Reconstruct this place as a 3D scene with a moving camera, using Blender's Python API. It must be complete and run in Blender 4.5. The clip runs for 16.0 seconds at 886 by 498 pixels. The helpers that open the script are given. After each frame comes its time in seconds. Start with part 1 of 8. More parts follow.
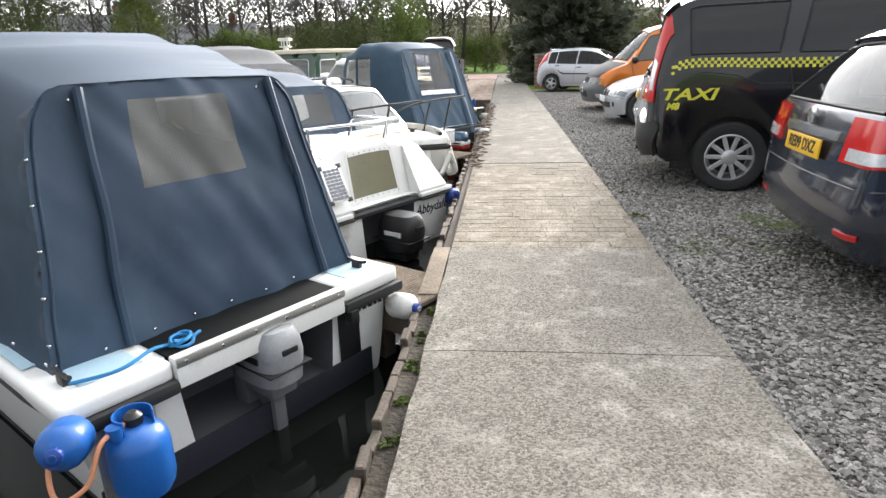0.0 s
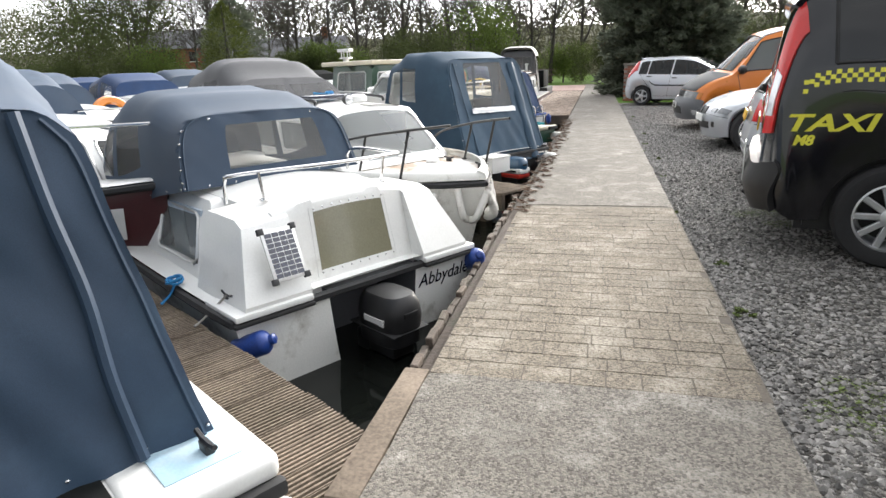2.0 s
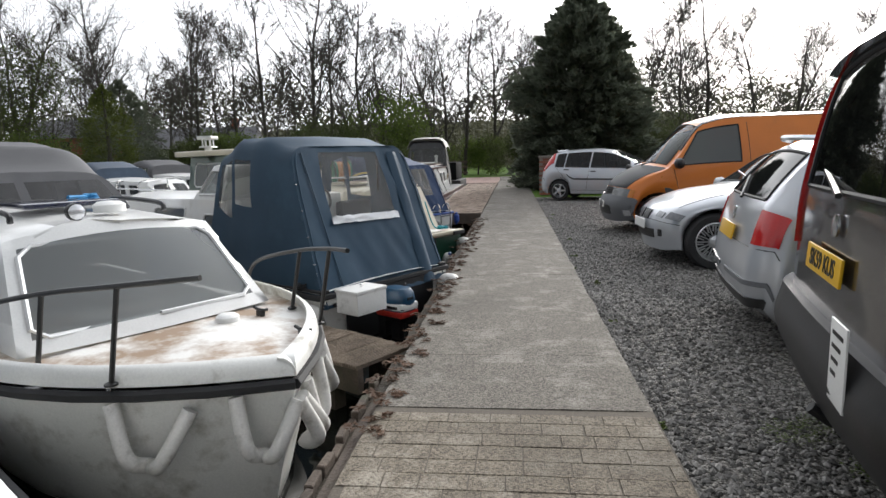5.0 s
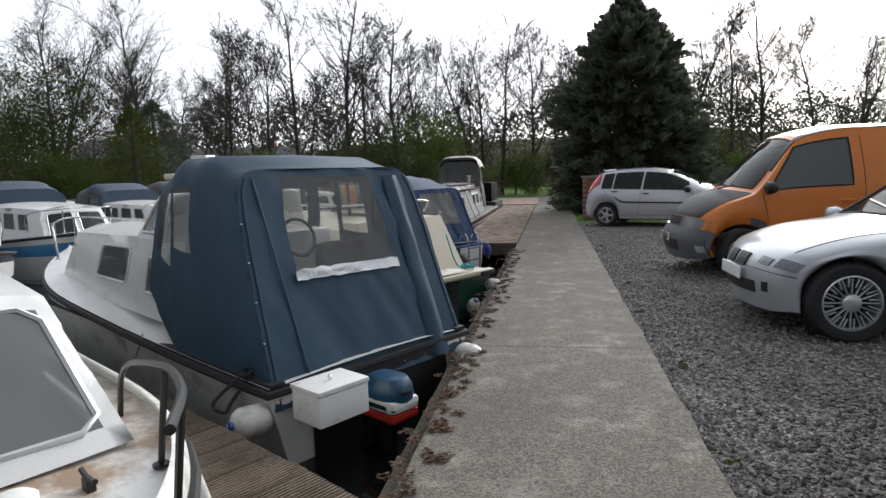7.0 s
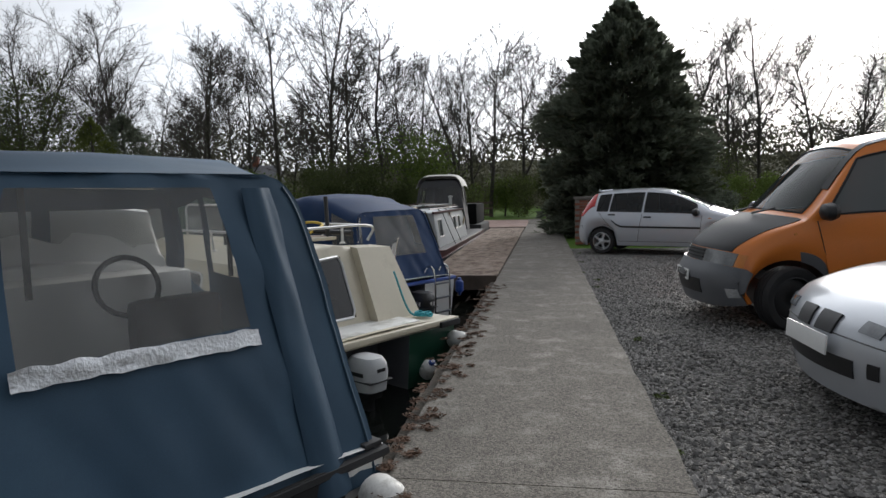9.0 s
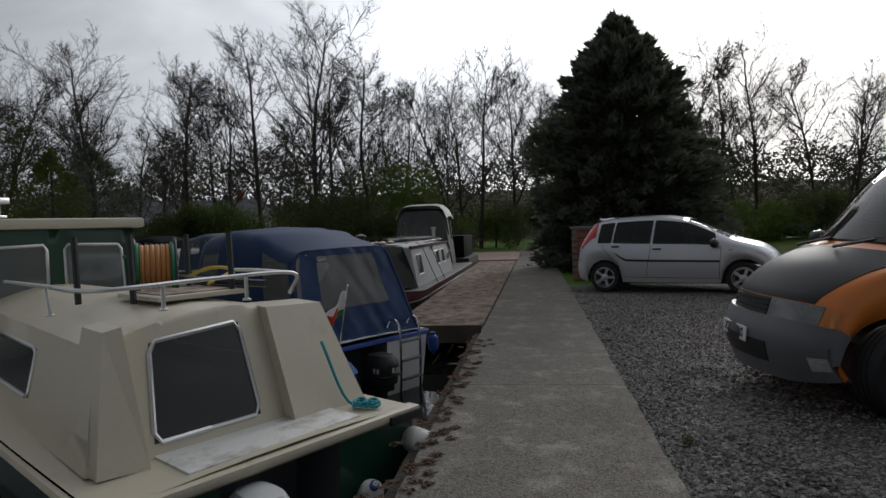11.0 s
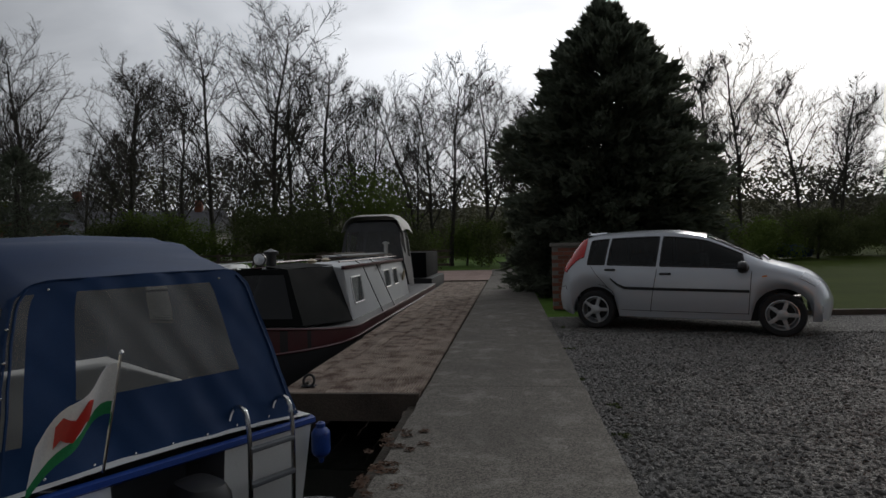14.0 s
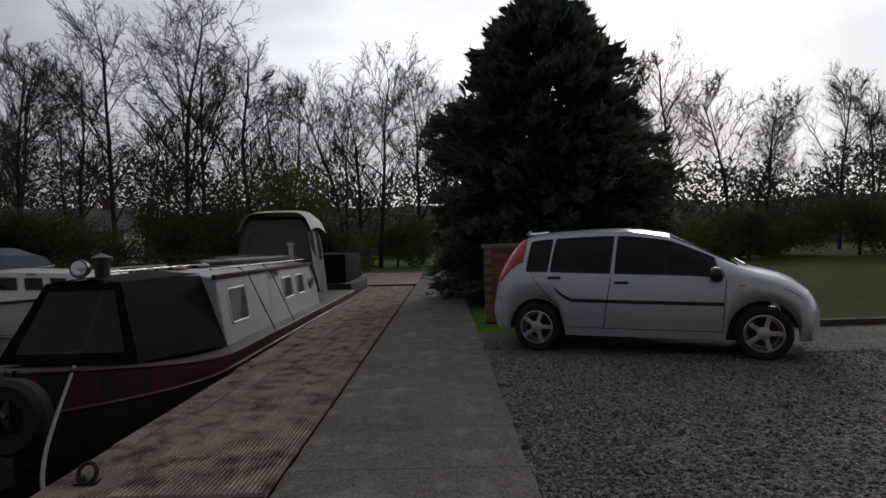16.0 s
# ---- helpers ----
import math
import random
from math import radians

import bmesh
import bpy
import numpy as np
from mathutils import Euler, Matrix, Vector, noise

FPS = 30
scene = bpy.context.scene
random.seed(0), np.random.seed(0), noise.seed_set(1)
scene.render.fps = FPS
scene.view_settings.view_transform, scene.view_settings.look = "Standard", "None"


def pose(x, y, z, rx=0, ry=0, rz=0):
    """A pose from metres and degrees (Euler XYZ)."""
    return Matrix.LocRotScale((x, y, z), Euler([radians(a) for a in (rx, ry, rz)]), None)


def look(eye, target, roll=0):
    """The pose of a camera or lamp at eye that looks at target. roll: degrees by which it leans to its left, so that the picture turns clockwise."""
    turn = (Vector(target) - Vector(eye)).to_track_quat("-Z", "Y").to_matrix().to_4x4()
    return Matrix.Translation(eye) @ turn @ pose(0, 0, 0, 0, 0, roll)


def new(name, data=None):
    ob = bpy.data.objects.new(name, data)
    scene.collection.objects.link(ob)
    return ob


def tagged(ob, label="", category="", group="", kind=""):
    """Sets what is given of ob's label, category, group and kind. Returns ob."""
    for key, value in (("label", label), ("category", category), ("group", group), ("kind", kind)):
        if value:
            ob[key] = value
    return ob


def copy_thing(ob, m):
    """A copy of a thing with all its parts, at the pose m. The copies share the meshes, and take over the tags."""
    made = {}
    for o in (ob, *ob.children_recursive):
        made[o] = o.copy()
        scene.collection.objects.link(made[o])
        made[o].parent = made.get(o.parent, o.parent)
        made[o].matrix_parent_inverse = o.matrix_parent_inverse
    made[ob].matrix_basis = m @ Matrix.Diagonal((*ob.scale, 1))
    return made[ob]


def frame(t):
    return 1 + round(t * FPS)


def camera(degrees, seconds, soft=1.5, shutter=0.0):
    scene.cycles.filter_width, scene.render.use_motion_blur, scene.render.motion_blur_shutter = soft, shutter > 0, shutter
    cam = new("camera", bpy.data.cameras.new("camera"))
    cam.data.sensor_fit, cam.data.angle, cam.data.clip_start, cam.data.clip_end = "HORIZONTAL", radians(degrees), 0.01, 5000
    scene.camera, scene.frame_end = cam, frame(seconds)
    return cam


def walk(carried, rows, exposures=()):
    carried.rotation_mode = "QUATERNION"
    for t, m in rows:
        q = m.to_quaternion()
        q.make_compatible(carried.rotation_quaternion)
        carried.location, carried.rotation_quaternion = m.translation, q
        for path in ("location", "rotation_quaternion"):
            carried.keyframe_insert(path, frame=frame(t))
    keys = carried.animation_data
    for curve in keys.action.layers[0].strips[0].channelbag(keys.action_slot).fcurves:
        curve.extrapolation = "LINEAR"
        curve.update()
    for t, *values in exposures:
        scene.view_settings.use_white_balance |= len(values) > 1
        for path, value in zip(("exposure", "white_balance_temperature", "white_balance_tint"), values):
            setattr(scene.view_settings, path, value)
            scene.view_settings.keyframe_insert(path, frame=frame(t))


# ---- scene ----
cam = camera(73.0, 16.0)
PATH = [
    (0, (0.37, -0.102, 1.32), (0.171, 1.791, 0.705), -1.7),
    (0.5, (0.505, 0.287, 1.309), (0.194, 2.166, 0.697), -1.9),
    (1, (0.6, 0.76, 1.316), (0.21, 2.624, 0.706), -1.8),
    (1.5, (0.639, 1.164, 1.329), (0.17, 3.012, 0.724), -2.0),
    (2, (0.693, 1.657, 1.312), (0.213, 3.511, 0.737), -2.1),
    (2.5, (0.663, 2.156, 1.296), (0.254, 4.044, 0.778), -2.2),
    (3, (0.625, 2.638, 1.277), (0.38, 4.57, 0.82), -1.8),
    (3.5, (0.647, 3.167, 1.295), (0.427, 5.113, 0.888), -1.7),
    (4, (0.707, 3.652, 1.269), (0.502, 5.609, 0.908), -1.8),
    (4.2, (0.733, 3.859, 1.275), (0.537, 5.819, 0.929), -1.7),
    (6.3, (0.73, 5.662, 1.309), (0.404, 7.618, 1.051), -1.7),
    (6.5, (0.722, 5.893, 1.349), (0.392, 7.85, 1.095), -1.7),
    (7, (0.68, 6.4, 1.343), (0.322, 8.354, 1.108), -1.8),
    (7.5, (0.724, 6.898, 1.327), (0.364, 8.853, 1.105), -1.7),
    (8, (0.703, 7.393, 1.336), (0.344, 9.349, 1.122), -1.9),
    (8.5, (0.73, 7.868, 1.284), (0.385, 9.828, 1.092), -1.5),
    (9, (0.762, 8.406, 1.304), (0.43, 10.371, 1.138), -1.4),
    (9.2, (0.752, 8.614, 1.289), (0.42, 10.58, 1.13), -1.4),
    (11.3, (0.722, 10.577, 1.313), (0.419, 12.553, 1.256), -2.2),
    (11.5, (0.718, 10.783, 1.281), (0.417, 12.759, 1.224), -2.0),
    (12, (0.778, 11.236, 1.271), (0.511, 13.218, 1.218), -2.0),
    (12.5, (0.842, 11.751, 1.298), (0.617, 13.737, 1.247), -1.9),
    (13, (0.817, 12.214, 1.3), (0.594, 14.201, 1.255), -1.7),
    (13.5, (0.814, 12.706, 1.305), (0.594, 14.693, 1.274), -1.5),
    (14, (0.786, 13.167, 1.285), (0.565, 15.155, 1.274), -1.4),
    (14.5, (0.819, 13.635, 1.256), (0.608, 15.624, 1.251), -1.3),
    (15, (0.858, 14.147, 1.275), (0.693, 16.141, 1.272), -1.2),
    (15.5, (0.909, 14.571, 1.322), (0.792, 16.567, 1.31), -1.6),
    (16, (0.961, 15.12, 1.307), (0.955, 17.12, 1.29), -1.5),
]
EXPOSURES = [(0.0, 2.0, 6550, 10), (2.0, 1.8, 6550, 10), (3.0, 1.5, 6500, 10), (4.0, 1.18, 6450, 10), (6.5, 0.62, 6300, 10), (8.5, 0.43, 6250, 10), (9.0, 0.22, 6250, 10), (11.5, -0.72, 6250, 10), (13.0, -0.9, 6280, 10), (16.0, -0.93, 6330, 10)]
walk(cam, [(t, look(eye, target, roll)) for t, eye, target, roll in PATH], EXPOSURES)

# ---- world and sun: bright overcast, the sun veiled behind cloud ahead and to the right ----
SUN_AZ, SUN_EL = 20.0, 19.0
SUN_DIR = Vector((math.sin(radians(SUN_AZ)) * math.cos(radians(SUN_EL)), math.cos(radians(SUN_AZ)) * math.cos(radians(SUN_EL)), math.sin(radians(SUN_EL))))
world = bpy.data.worlds.new("overcast_sky")
scene.world = world
world.use_nodes = True
wn, wl = world.node_tree.nodes, world.node_tree.links
wn.clear()
w_out = wn.new("ShaderNodeOutputWorld")
w_bg = wn.new("ShaderNodeBackground")
w_sky = wn.new("ShaderNodeTexSky")
w_sky.sky_type, w_sky.sun_disc = "NISHITA", False
w_sky.sun_elevation, w_sky.sun_rotation = radians(SUN_EL), radians(SUN_AZ)
w_sky.air_density, w_sky.dust_density = 1.0, 3.0
w_co = wn.new("ShaderNodeTexCoord")
# cloud cover: layered noise, flattened towards the horizon
w_map = wn.new("ShaderNodeMapping")
w_map.inputs["Scale"].default_value = (1.0, 1.0, 2.6)
wl.new(w_co.outputs["Generated"], w_map.inputs["Vector"])
w_n = wn.new("ShaderNodeTexNoise")
w_n.inputs["Scale"].default_value, w_n.inputs["Detail"].default_value, w_n.inputs["Roughness"].default_value, w_n.inputs["Distortion"].default_value = 2.2, 7, 0.5, 0.5
wl.new(w_map.outputs[0], w_n.inputs["Vector"])
w_r = wn.new("ShaderNodeValToRGB")
w_r.color_ramp.elements[0].position, w_r.color_ramp.elements[0].color = 0.36, (0.60, 0.615, 0.64, 1)
w_r.color_ramp.elements[1].position, w_r.color_ramp.elements[1].color = 0.62, (0.86, 0.87, 0.89, 1)
wl.new(w_n.outputs["Fac"], w_r.inputs["Fac"])
# brighter where the veiled sun shines through the cloud
w_dot = wn.new("ShaderNodeVectorMath")
w_dot.operation = "DOT_PRODUCT"
w_dot.inputs[1].default_value = SUN_DIR
wl.new(w_co.outputs["Generated"], w_dot.inputs[0])
w_mr = wn.new("ShaderNodeMapRange")
for key, value in (("From Min", -0.35), ("From Max", 1.0), ("To Min", 0.0), ("To Max", 1.0)):
    w_mr.inputs[key].default_value = value
wl.new(w_dot.outputs["Value"], w_mr.inputs["Value"])
w_pow = wn.new("ShaderNodeMath")
w_pow.operation, w_pow.inputs[1].default_value = "POWER", 2.6
wl.new(w_mr.outputs[0], w_pow.inputs[0])
w_gl = wn.new("ShaderNodeMath")
w_gl.operation, w_gl.inputs[1].default_value, w_gl.inputs[2].default_value = "MULTIPLY_ADD", 2.45, 0.36
wl.new(w_pow.outputs[0], w_gl.inputs[0])
w_sc = wn.new("ShaderNodeVectorMath")
w_sc.operation = "SCALE"
wl.new(w_r.outputs["Color"], w_sc.inputs[0])
wl.new(w_gl.outputs[0], w_sc.inputs["Scale"])
w_skys = wn.new("ShaderNodeVectorMath")
w_skys.operation, w_skys.inputs["Scale"].default_value = "SCALE", 0.10
wl.new(w_sky.outputs[0], w_skys.inputs[0])
w_mix = wn.new("ShaderNodeMix")
w_mix.data_type, w_mix.inputs[0].default_value = "RGBA", 0.9
wl.new(w_skys.outputs[0], w_mix.inputs[6])
wl.new(w_sc.outputs[0], w_mix.inputs[7])
w_bg.inputs["Strength"].default_value = 1.0
wl.new(w_mix.outputs[2], w_bg.inputs["Color"])
wl.new(w_bg.outputs[0], w_out.inputs["Surface"])

sun = new("sun", bpy.data.lights.new("sun", "SUN"))
sun.data.energy, sun.data.angle, sun.data.color = 1.9, radians(14), (1.0, 0.95, 0.88)
sun.matrix_world = look((0, 0, 30), Vector((0, 0, 30)) - SUN_DIR)


# ---- materials ----
def mat(name, col, rough=0.6, metal=0.0, var=0.18, scale=3.0, fine=90.0, bump=0.15, coat=0.0, dirt=None, dirt_amount=0.0, dirt_scale=2.0, spec=0.5, pieces=0.0, depth=0.004):
    """A procedural surface: grain and blotches in the colour, fine relief, and stains of another colour."""
    m = bpy.data.materials.new(name)
    m.use_nodes = True
    n, l = m.node_tree.nodes, m.node_tree.links
    b = n["Principled BSDF"]
    b.inputs["Roughness"].default_value, b.inputs["Metallic"].default_value = rough, metal
    b.inputs["Coat Weight"].default_value, b.inputs["Specular IOR Level"].default_value = coat, spec
    b.inputs["Coat Roughness"].default_value = 0.06
    co = n.new("ShaderNodeTexCoord")
    big = n.new("ShaderNodeTexNoise")
    big.inputs["Scale"].default_value, big.inputs["Detail"].default_value = scale, 5
    small = n.new("ShaderNodeTexNoise")
    small.inputs["Scale"].default_value, small.inputs["Detail"].default_value = fine, 3
    where = n.new("ShaderNodeNewGeometry").outputs["Position"] if pieces else co.outputs["Object"]
    for t in (big, small):
        l.new(where, t.inputs["Vector"])
    add = n.new("ShaderNodeMath")
    add.operation = "ADD"
    l.new(big.outputs["Fac"], add.inputs[0])
    l.new(small.outputs["Fac"], add.inputs[1])
    rng = n.new("ShaderNodeMapRange")
    for key, value in (("From Min", 0.65), ("From Max", 1.35), ("To Min", 1 - var), ("To Max", 1 + var)):
        rng.inputs[key].default_value = value
    l.new(add.outputs[0], rng.inputs["Value"])
    value = rng.outputs[0]
    if pieces:
        info = n.new("ShaderNodeObjectInfo")
        pr = n.new("ShaderNodeMapRange")
        pr.inputs["To Min"].default_value, pr.inputs["To Max"].default_value = 1 - pieces, 1 + pieces
        l.new(info.outputs["Random"], pr.inputs["Value"])
        mul = n.new("ShaderNodeMath")
        mul.operation = "MULTIPLY"
        l.new(value, mul.inputs[0])
        l.new(pr.outputs[0], mul.inputs[1])
        value = mul.outputs[0]
    sc = n.new("ShaderNodeVectorMath")
    sc.operation, sc.inputs[0].default_value = "SCALE", col
    l.new(value, sc.inputs["Scale"])
    colour = sc.outputs[0]
    if dirt:
        dn = n.new("ShaderNodeTexNoise")
        dn.inputs["Scale"].default_value, dn.inputs["Detail"].default_value, dn.inputs["Roughness"].default_value = dirt_scale, 8, 0.65
        l.new(where, dn.inputs["Vector"])
        dr = n.new("ShaderNodeMapRange")
        for key, v in (("From Min", 0.62 - 0.3 * dirt_amount), ("From Max", 0.78 - 0.3 * dirt_amount), ("To Min", 0.0), ("To Max", min(1.0, 0.4 + dirt_amount))):
            dr.inputs[key].default_value = v
        l.new(dn.outputs["Fac"], dr.inputs["Value"])
        mx = n.new("ShaderNodeMix")
        mx.data_type = "RGBA"
        l.new(dr.outputs[0], mx.inputs[0])
        l.new(colour, mx.inputs[6])
        mx.inputs[7].default_value = (*dirt, 1)
        colour = mx.outputs[2]
    l.new(colour, b.inputs["Base Color"])
    if bump:
        bp = n.new("ShaderNodeBump")
        bp.inputs["Strength"].default_value, bp.inputs["Distance"].default_value = bump, depth
        l.new(small.outputs["Fac"], bp.inputs["Height"])
        l.new(bp.outputs[0], b.inputs["Normal"])
    return m


def glass(name, tint, rough=0.03, alpha=0.35, body=0.5):
    """A thin pane: tinted see-through with a glossy face."""
    m = bpy.data.materials.new(name)
    m.use_nodes = True
    n, l = m.node_tree.nodes, m.node_tree.links
    n.clear()
    out, mix = n.new("ShaderNodeOutputMaterial"), n.new("ShaderNodeMixShader")
    tr, pb = n.new("ShaderNodeBsdfTransparent"), n.new("ShaderNodeBsdfPrincipled")
    tr.inputs["Color"].default_value = (*tint, 1)
    pb.inputs["Base Color"].default_value = (*[c * body for c in tint], 1)
    pb.inputs["Roughness"].default_value = rough
    pb.inputs["Specular IOR Level"].default_value = 0.8
    mix.inputs[0].default_value = alpha
    l.new(tr.outputs[0], mix.inputs[1])
    l.new(pb.outputs[0], mix.inputs[2])
    l.new(mix.outputs[0], out.inputs["Surface"])
    return m


M = {}
M["grp_white"] = mat("white_gelcoat", (0.74, 0.74, 0.72), 0.28, var=0.06, bump=0.02, coat=0.3, dirt=(0.33, 0.31, 0.25), dirt_amount=0.12, dirt_scale=2.5)
M["grp_old"] = mat("weathered_gelcoat", (0.70, 0.70, 0.67), 0.42, var=0.09, bump=0.04, dirt=(0.22, 0.20, 0.15), dirt_amount=0.32, dirt_scale=3.5)
M["grp_peel"] = mat("peeling_deck_paint", (0.74, 0.73, 0.70), 0.5, var=0.06, bump=0.06, dirt=(0.30, 0.21, 0.14), dirt_amount=0.62, dirt_scale=2.6)
M["grp_cream"] = mat("cream_gelcoat", (0.53, 0.48, 0.37), 0.38, var=0.06, bump=0.03, dirt=(0.34, 0.30, 0.22), dirt_amount=0.12, dirt_scale=3)
M["grp_green"] = mat("dark_green_gelcoat", (0.012, 0.05, 0.03), 0.3, var=0.2, bump=0.02, coat=0.3)
M["antifoul"] = mat("dark_hull_bottom", (0.018, 0.02, 0.03), 0.6, var=0.3)
M["pale_blue"] = mat("pale_blue_deck_paint", (0.36, 0.52, 0.62), 0.5, var=0.1, dirt=(0.6, 0.6, 0.58), dirt_amount=0.2)
M["blue_paint"] = mat("blue_boat_paint", (0.05, 0.22, 0.45), 0.35, var=0.1, coat=0.3)
M["navy"] = mat("navy_canvas", (0.016, 0.036, 0.068), 0.62, var=0.22, scale=2.0, fine=260, bump=0.2, dirt=(0.034, 0.068, 0.110), dirt_amount=0.25, dirt_scale=1.6, depth=0.002)
M["teal_canvas"] = mat("slate_blue_canvas", (0.017, 0.048, 0.084), 0.68, var=0.2, scale=2.0, fine=260, bump=0.2, dirt=(0.032, 0.076, 0.118), dirt_amount=0.25, dirt_scale=1.4, depth=0.002)
M["royal"] = mat("royal_blue_tarpaulin", (0.005, 0.027, 0.088), 0.55, spec=0.25, var=0.2, scale=2.5, fine=200, bump=0.2, depth=0.002, dirt=(0.014, 0.046, 0.125), dirt_amount=0.2)
M["grey_canvas"] = mat("grey_canvas", (0.07, 0.07, 0.075), 0.7, var=0.2, fine=260, bump=0.2, depth=0.002)
M["black_canvas"] = mat("black_vinyl_cover", (0.008, 0.009, 0.009), 0.85, spec=0.1, var=0.25, fine=200, bump=0.15, depth=0.002)
M["white_canvas"] = mat("off_white_canvas", (0.42, 0.41, 0.38), 0.7, var=0.12, fine=200, bump=0.15, dirt=(0.2, 0.19, 0.17), dirt_amount=0.3)
M["vinyl"] = glass("clear_vinyl", (0.90, 0.90, 0.88), 0.12, 0.17, 0.5)
M["vinyl_milky"] = glass("milky_vinyl", (0.80, 0.79, 0.76), 0.4, 0.42, 0.26)
M["vinyl_dark"] = glass("smoked_vinyl", (0.30, 0.30, 0.31), 0.18, 0.55, 0.08)
M["boat_glass"] = glass("boat_window_glass", (0.55, 0.58, 0.58), 0.03, 0.45)
M["car_glass"] = glass("tinted_car_glass", (0.20, 0.22, 0.22), 0.02, 0.45, 0.1)
M["privacy_glass"] = glass("dark_privacy_glass", (0.05, 0.055, 0.055), 0.02, 0.85, 0.1)
M["screen_glass"] = glass("windscreen_glass", (0.5, 0.54, 0.54), 0.02, 0.4, 0.15)
M["lens"] = glass("clear_lamp_lens", (0.82, 0.84, 0.85), 0.05, 0.4)
M["frosted"] = mat("frosted_brown_pane", (0.20, 0.19, 0.13), 0.22, var=0.15, scale=4, bump=0.05, coat=0.4)
M["black_rubber"] = mat("black_rubber", (0.016, 0.016, 0.017), 0.75, var=0.25, bump=0.2)
M["black_plastic"] = mat("black_plastic", (0.014, 0.014, 0.015), 0.45, var=0.2, bump=0.06)
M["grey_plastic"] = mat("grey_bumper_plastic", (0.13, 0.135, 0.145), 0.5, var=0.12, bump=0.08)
M["pale_plastic"] = mat("pale_grey_plastic", (0.47, 0.48, 0.48), 0.42, var=0.08, bump=0.03, dirt=(0.2, 0.2, 0.19), dirt_amount=0.15)
M["alu"] = mat("dull_aluminium", (0.62, 0.62, 0.61), 0.38, metal=0.9, var=0.12, bump=0.05)
M["steel"] = mat("stainless_steel", (0.66, 0.66, 0.66), 0.2, metal=1.0, var=0.1, bump=0.02)
M["alloy"] = mat("silver_alloy", (0.56, 0.57, 0.58), 0.35, metal=0.7, var=0.08, bump=0.02)
M["rail_black"] = mat("black_painted_rail", (0.018, 0.018, 0.018), 0.4, var=0.3, bump=0.1)
M["fender_white"] = mat("dirty_white_fender", (0.62, 0.61, 0.58), 0.45, var=0.12, bump=0.05, dirt=(0.2, 0.19, 0.16), dirt_amount=0.3, dirt_scale=8)
M["fender_blue"] = mat("blue_fender", (0.015, 0.05, 0.24), 0.38, var=0.2, bump=0.05)
M["gas_blue"] = mat("blue_gas_cylinder_paint", (0.012, 0.10, 0.36), 0.36, var=0.15, bump=0.05, dirt=(0.02, 0.05, 0.12), dirt_amount=0.2, dirt_scale=9)
M["rope_blue"] = mat("blue_rope", (0.02, 0.19, 0.42), 0.8, var=0.35, fine=400, bump=0.5)
M["rope_teal"] = mat("teal_rope", (0.03, 0.28, 0.33), 0.8, var=0.35, fine=400, bump=0.5)
M["rope_grey"] = mat("grey_rope", (0.22, 0.21, 0.19), 0.85, var=0.35, fine=400, bump=0.5)
M["hose_orange"] = mat("orange_gas_hose", (0.50, 0.22, 0.12), 0.5, var=0.15)
M["hose_yellow"] = mat("yellow_hose", (0.6, 0.42, 0.05), 0.5, var=0.15)
M["reel_green"] = mat("green_plastic", (0.01, 0.16, 0.08), 0.45, var=0.15)
M["tan_hose"] = mat("tan_hose", (0.45, 0.20, 0.06), 0.5, var=0.2)
M["solar"] = mat("solar_cell", (0.012, 0.016, 0.04), 0.15, var=0.2, coat=0.6, bump=0)
M["white_paint"] = mat("white_paint", (0.76, 0.76, 0.74), 0.45, var=0.06, bump=0.05, dirt=(0.3, 0.29, 0.25), dirt_amount=0.18, dirt_scale=6)
M["red_paint"] = mat("red_paint", (0.45, 0.03, 0.02), 0.4, var=0.1)
M["maroon"] = mat("maroon_boat_paint", (0.060, 0.010, 0.013), 0.45, var=0.2, coat=0.2, dirt=(0.04, 0.02, 0.02), dirt_amount=0.2)
M["nb_black_and_shade"] = mat("blacked_steel_hull", (0.012, 0.012, 0.013), 0.55, var=0.3)
M["nb_grey"] = mat("pale_grey_cabin_paint", (0.46, 0.48, 0.49), 0.42, var=0.07, bump=0.03)
M["gold"] = mat("tarnished_brass", (0.30, 0.25, 0.16), 0.4, metal=0.7, var=0.15)
M["car_silver"] = mat("silver_car_paint", (0.60, 0.63, 0.675), 0.32, metal=0.35, var=0.03, fine=900, bump=0, coat=0.8)
M["car_silver_cool"] = mat("pale_silver_car_paint", (0.47, 0.49, 0.52), 0.32, metal=0.35, var=0.03, fine=900, bump=0, coat=0.8)
M["car_black"] = mat("black_car_paint", (0.006, 0.006, 0.008), 0.25, spec=0.4, var=0.1, bump=0, coat=0.8, dirt=(0.014, 0.014, 0.014), dirt_amount=0.15)
M["car_navy"] = mat("dark_navy_car_paint", (0.012, 0.016, 0.032), 0.25, metal=0.3, var=0.06, bump=0, coat=0.8)
M["car_orange"] = mat("orange_car_paint", (0.74, 0.215, 0.03), 0.35, var=0.05, bump=0, coat=0.45, dirt=(0.35, 0.12, 0.04), dirt_amount=0.06)
M["bonnet_black"] = mat("matt_black_bonnet", (0.016, 0.016, 0.017), 0.5, spec=0.3, var=0.15, bump=0.02)
M["lamp_red"] = mat("red_lamp_lens", (0.50, 0.014, 0.012), 0.12, var=0.1, bump=0, coat=0.6)
M["lamp_amber"] = mat("amber_lamp_lens", (0.65, 0.22, 0.03), 0.15, var=0.1, bump=0, coat=0.6)
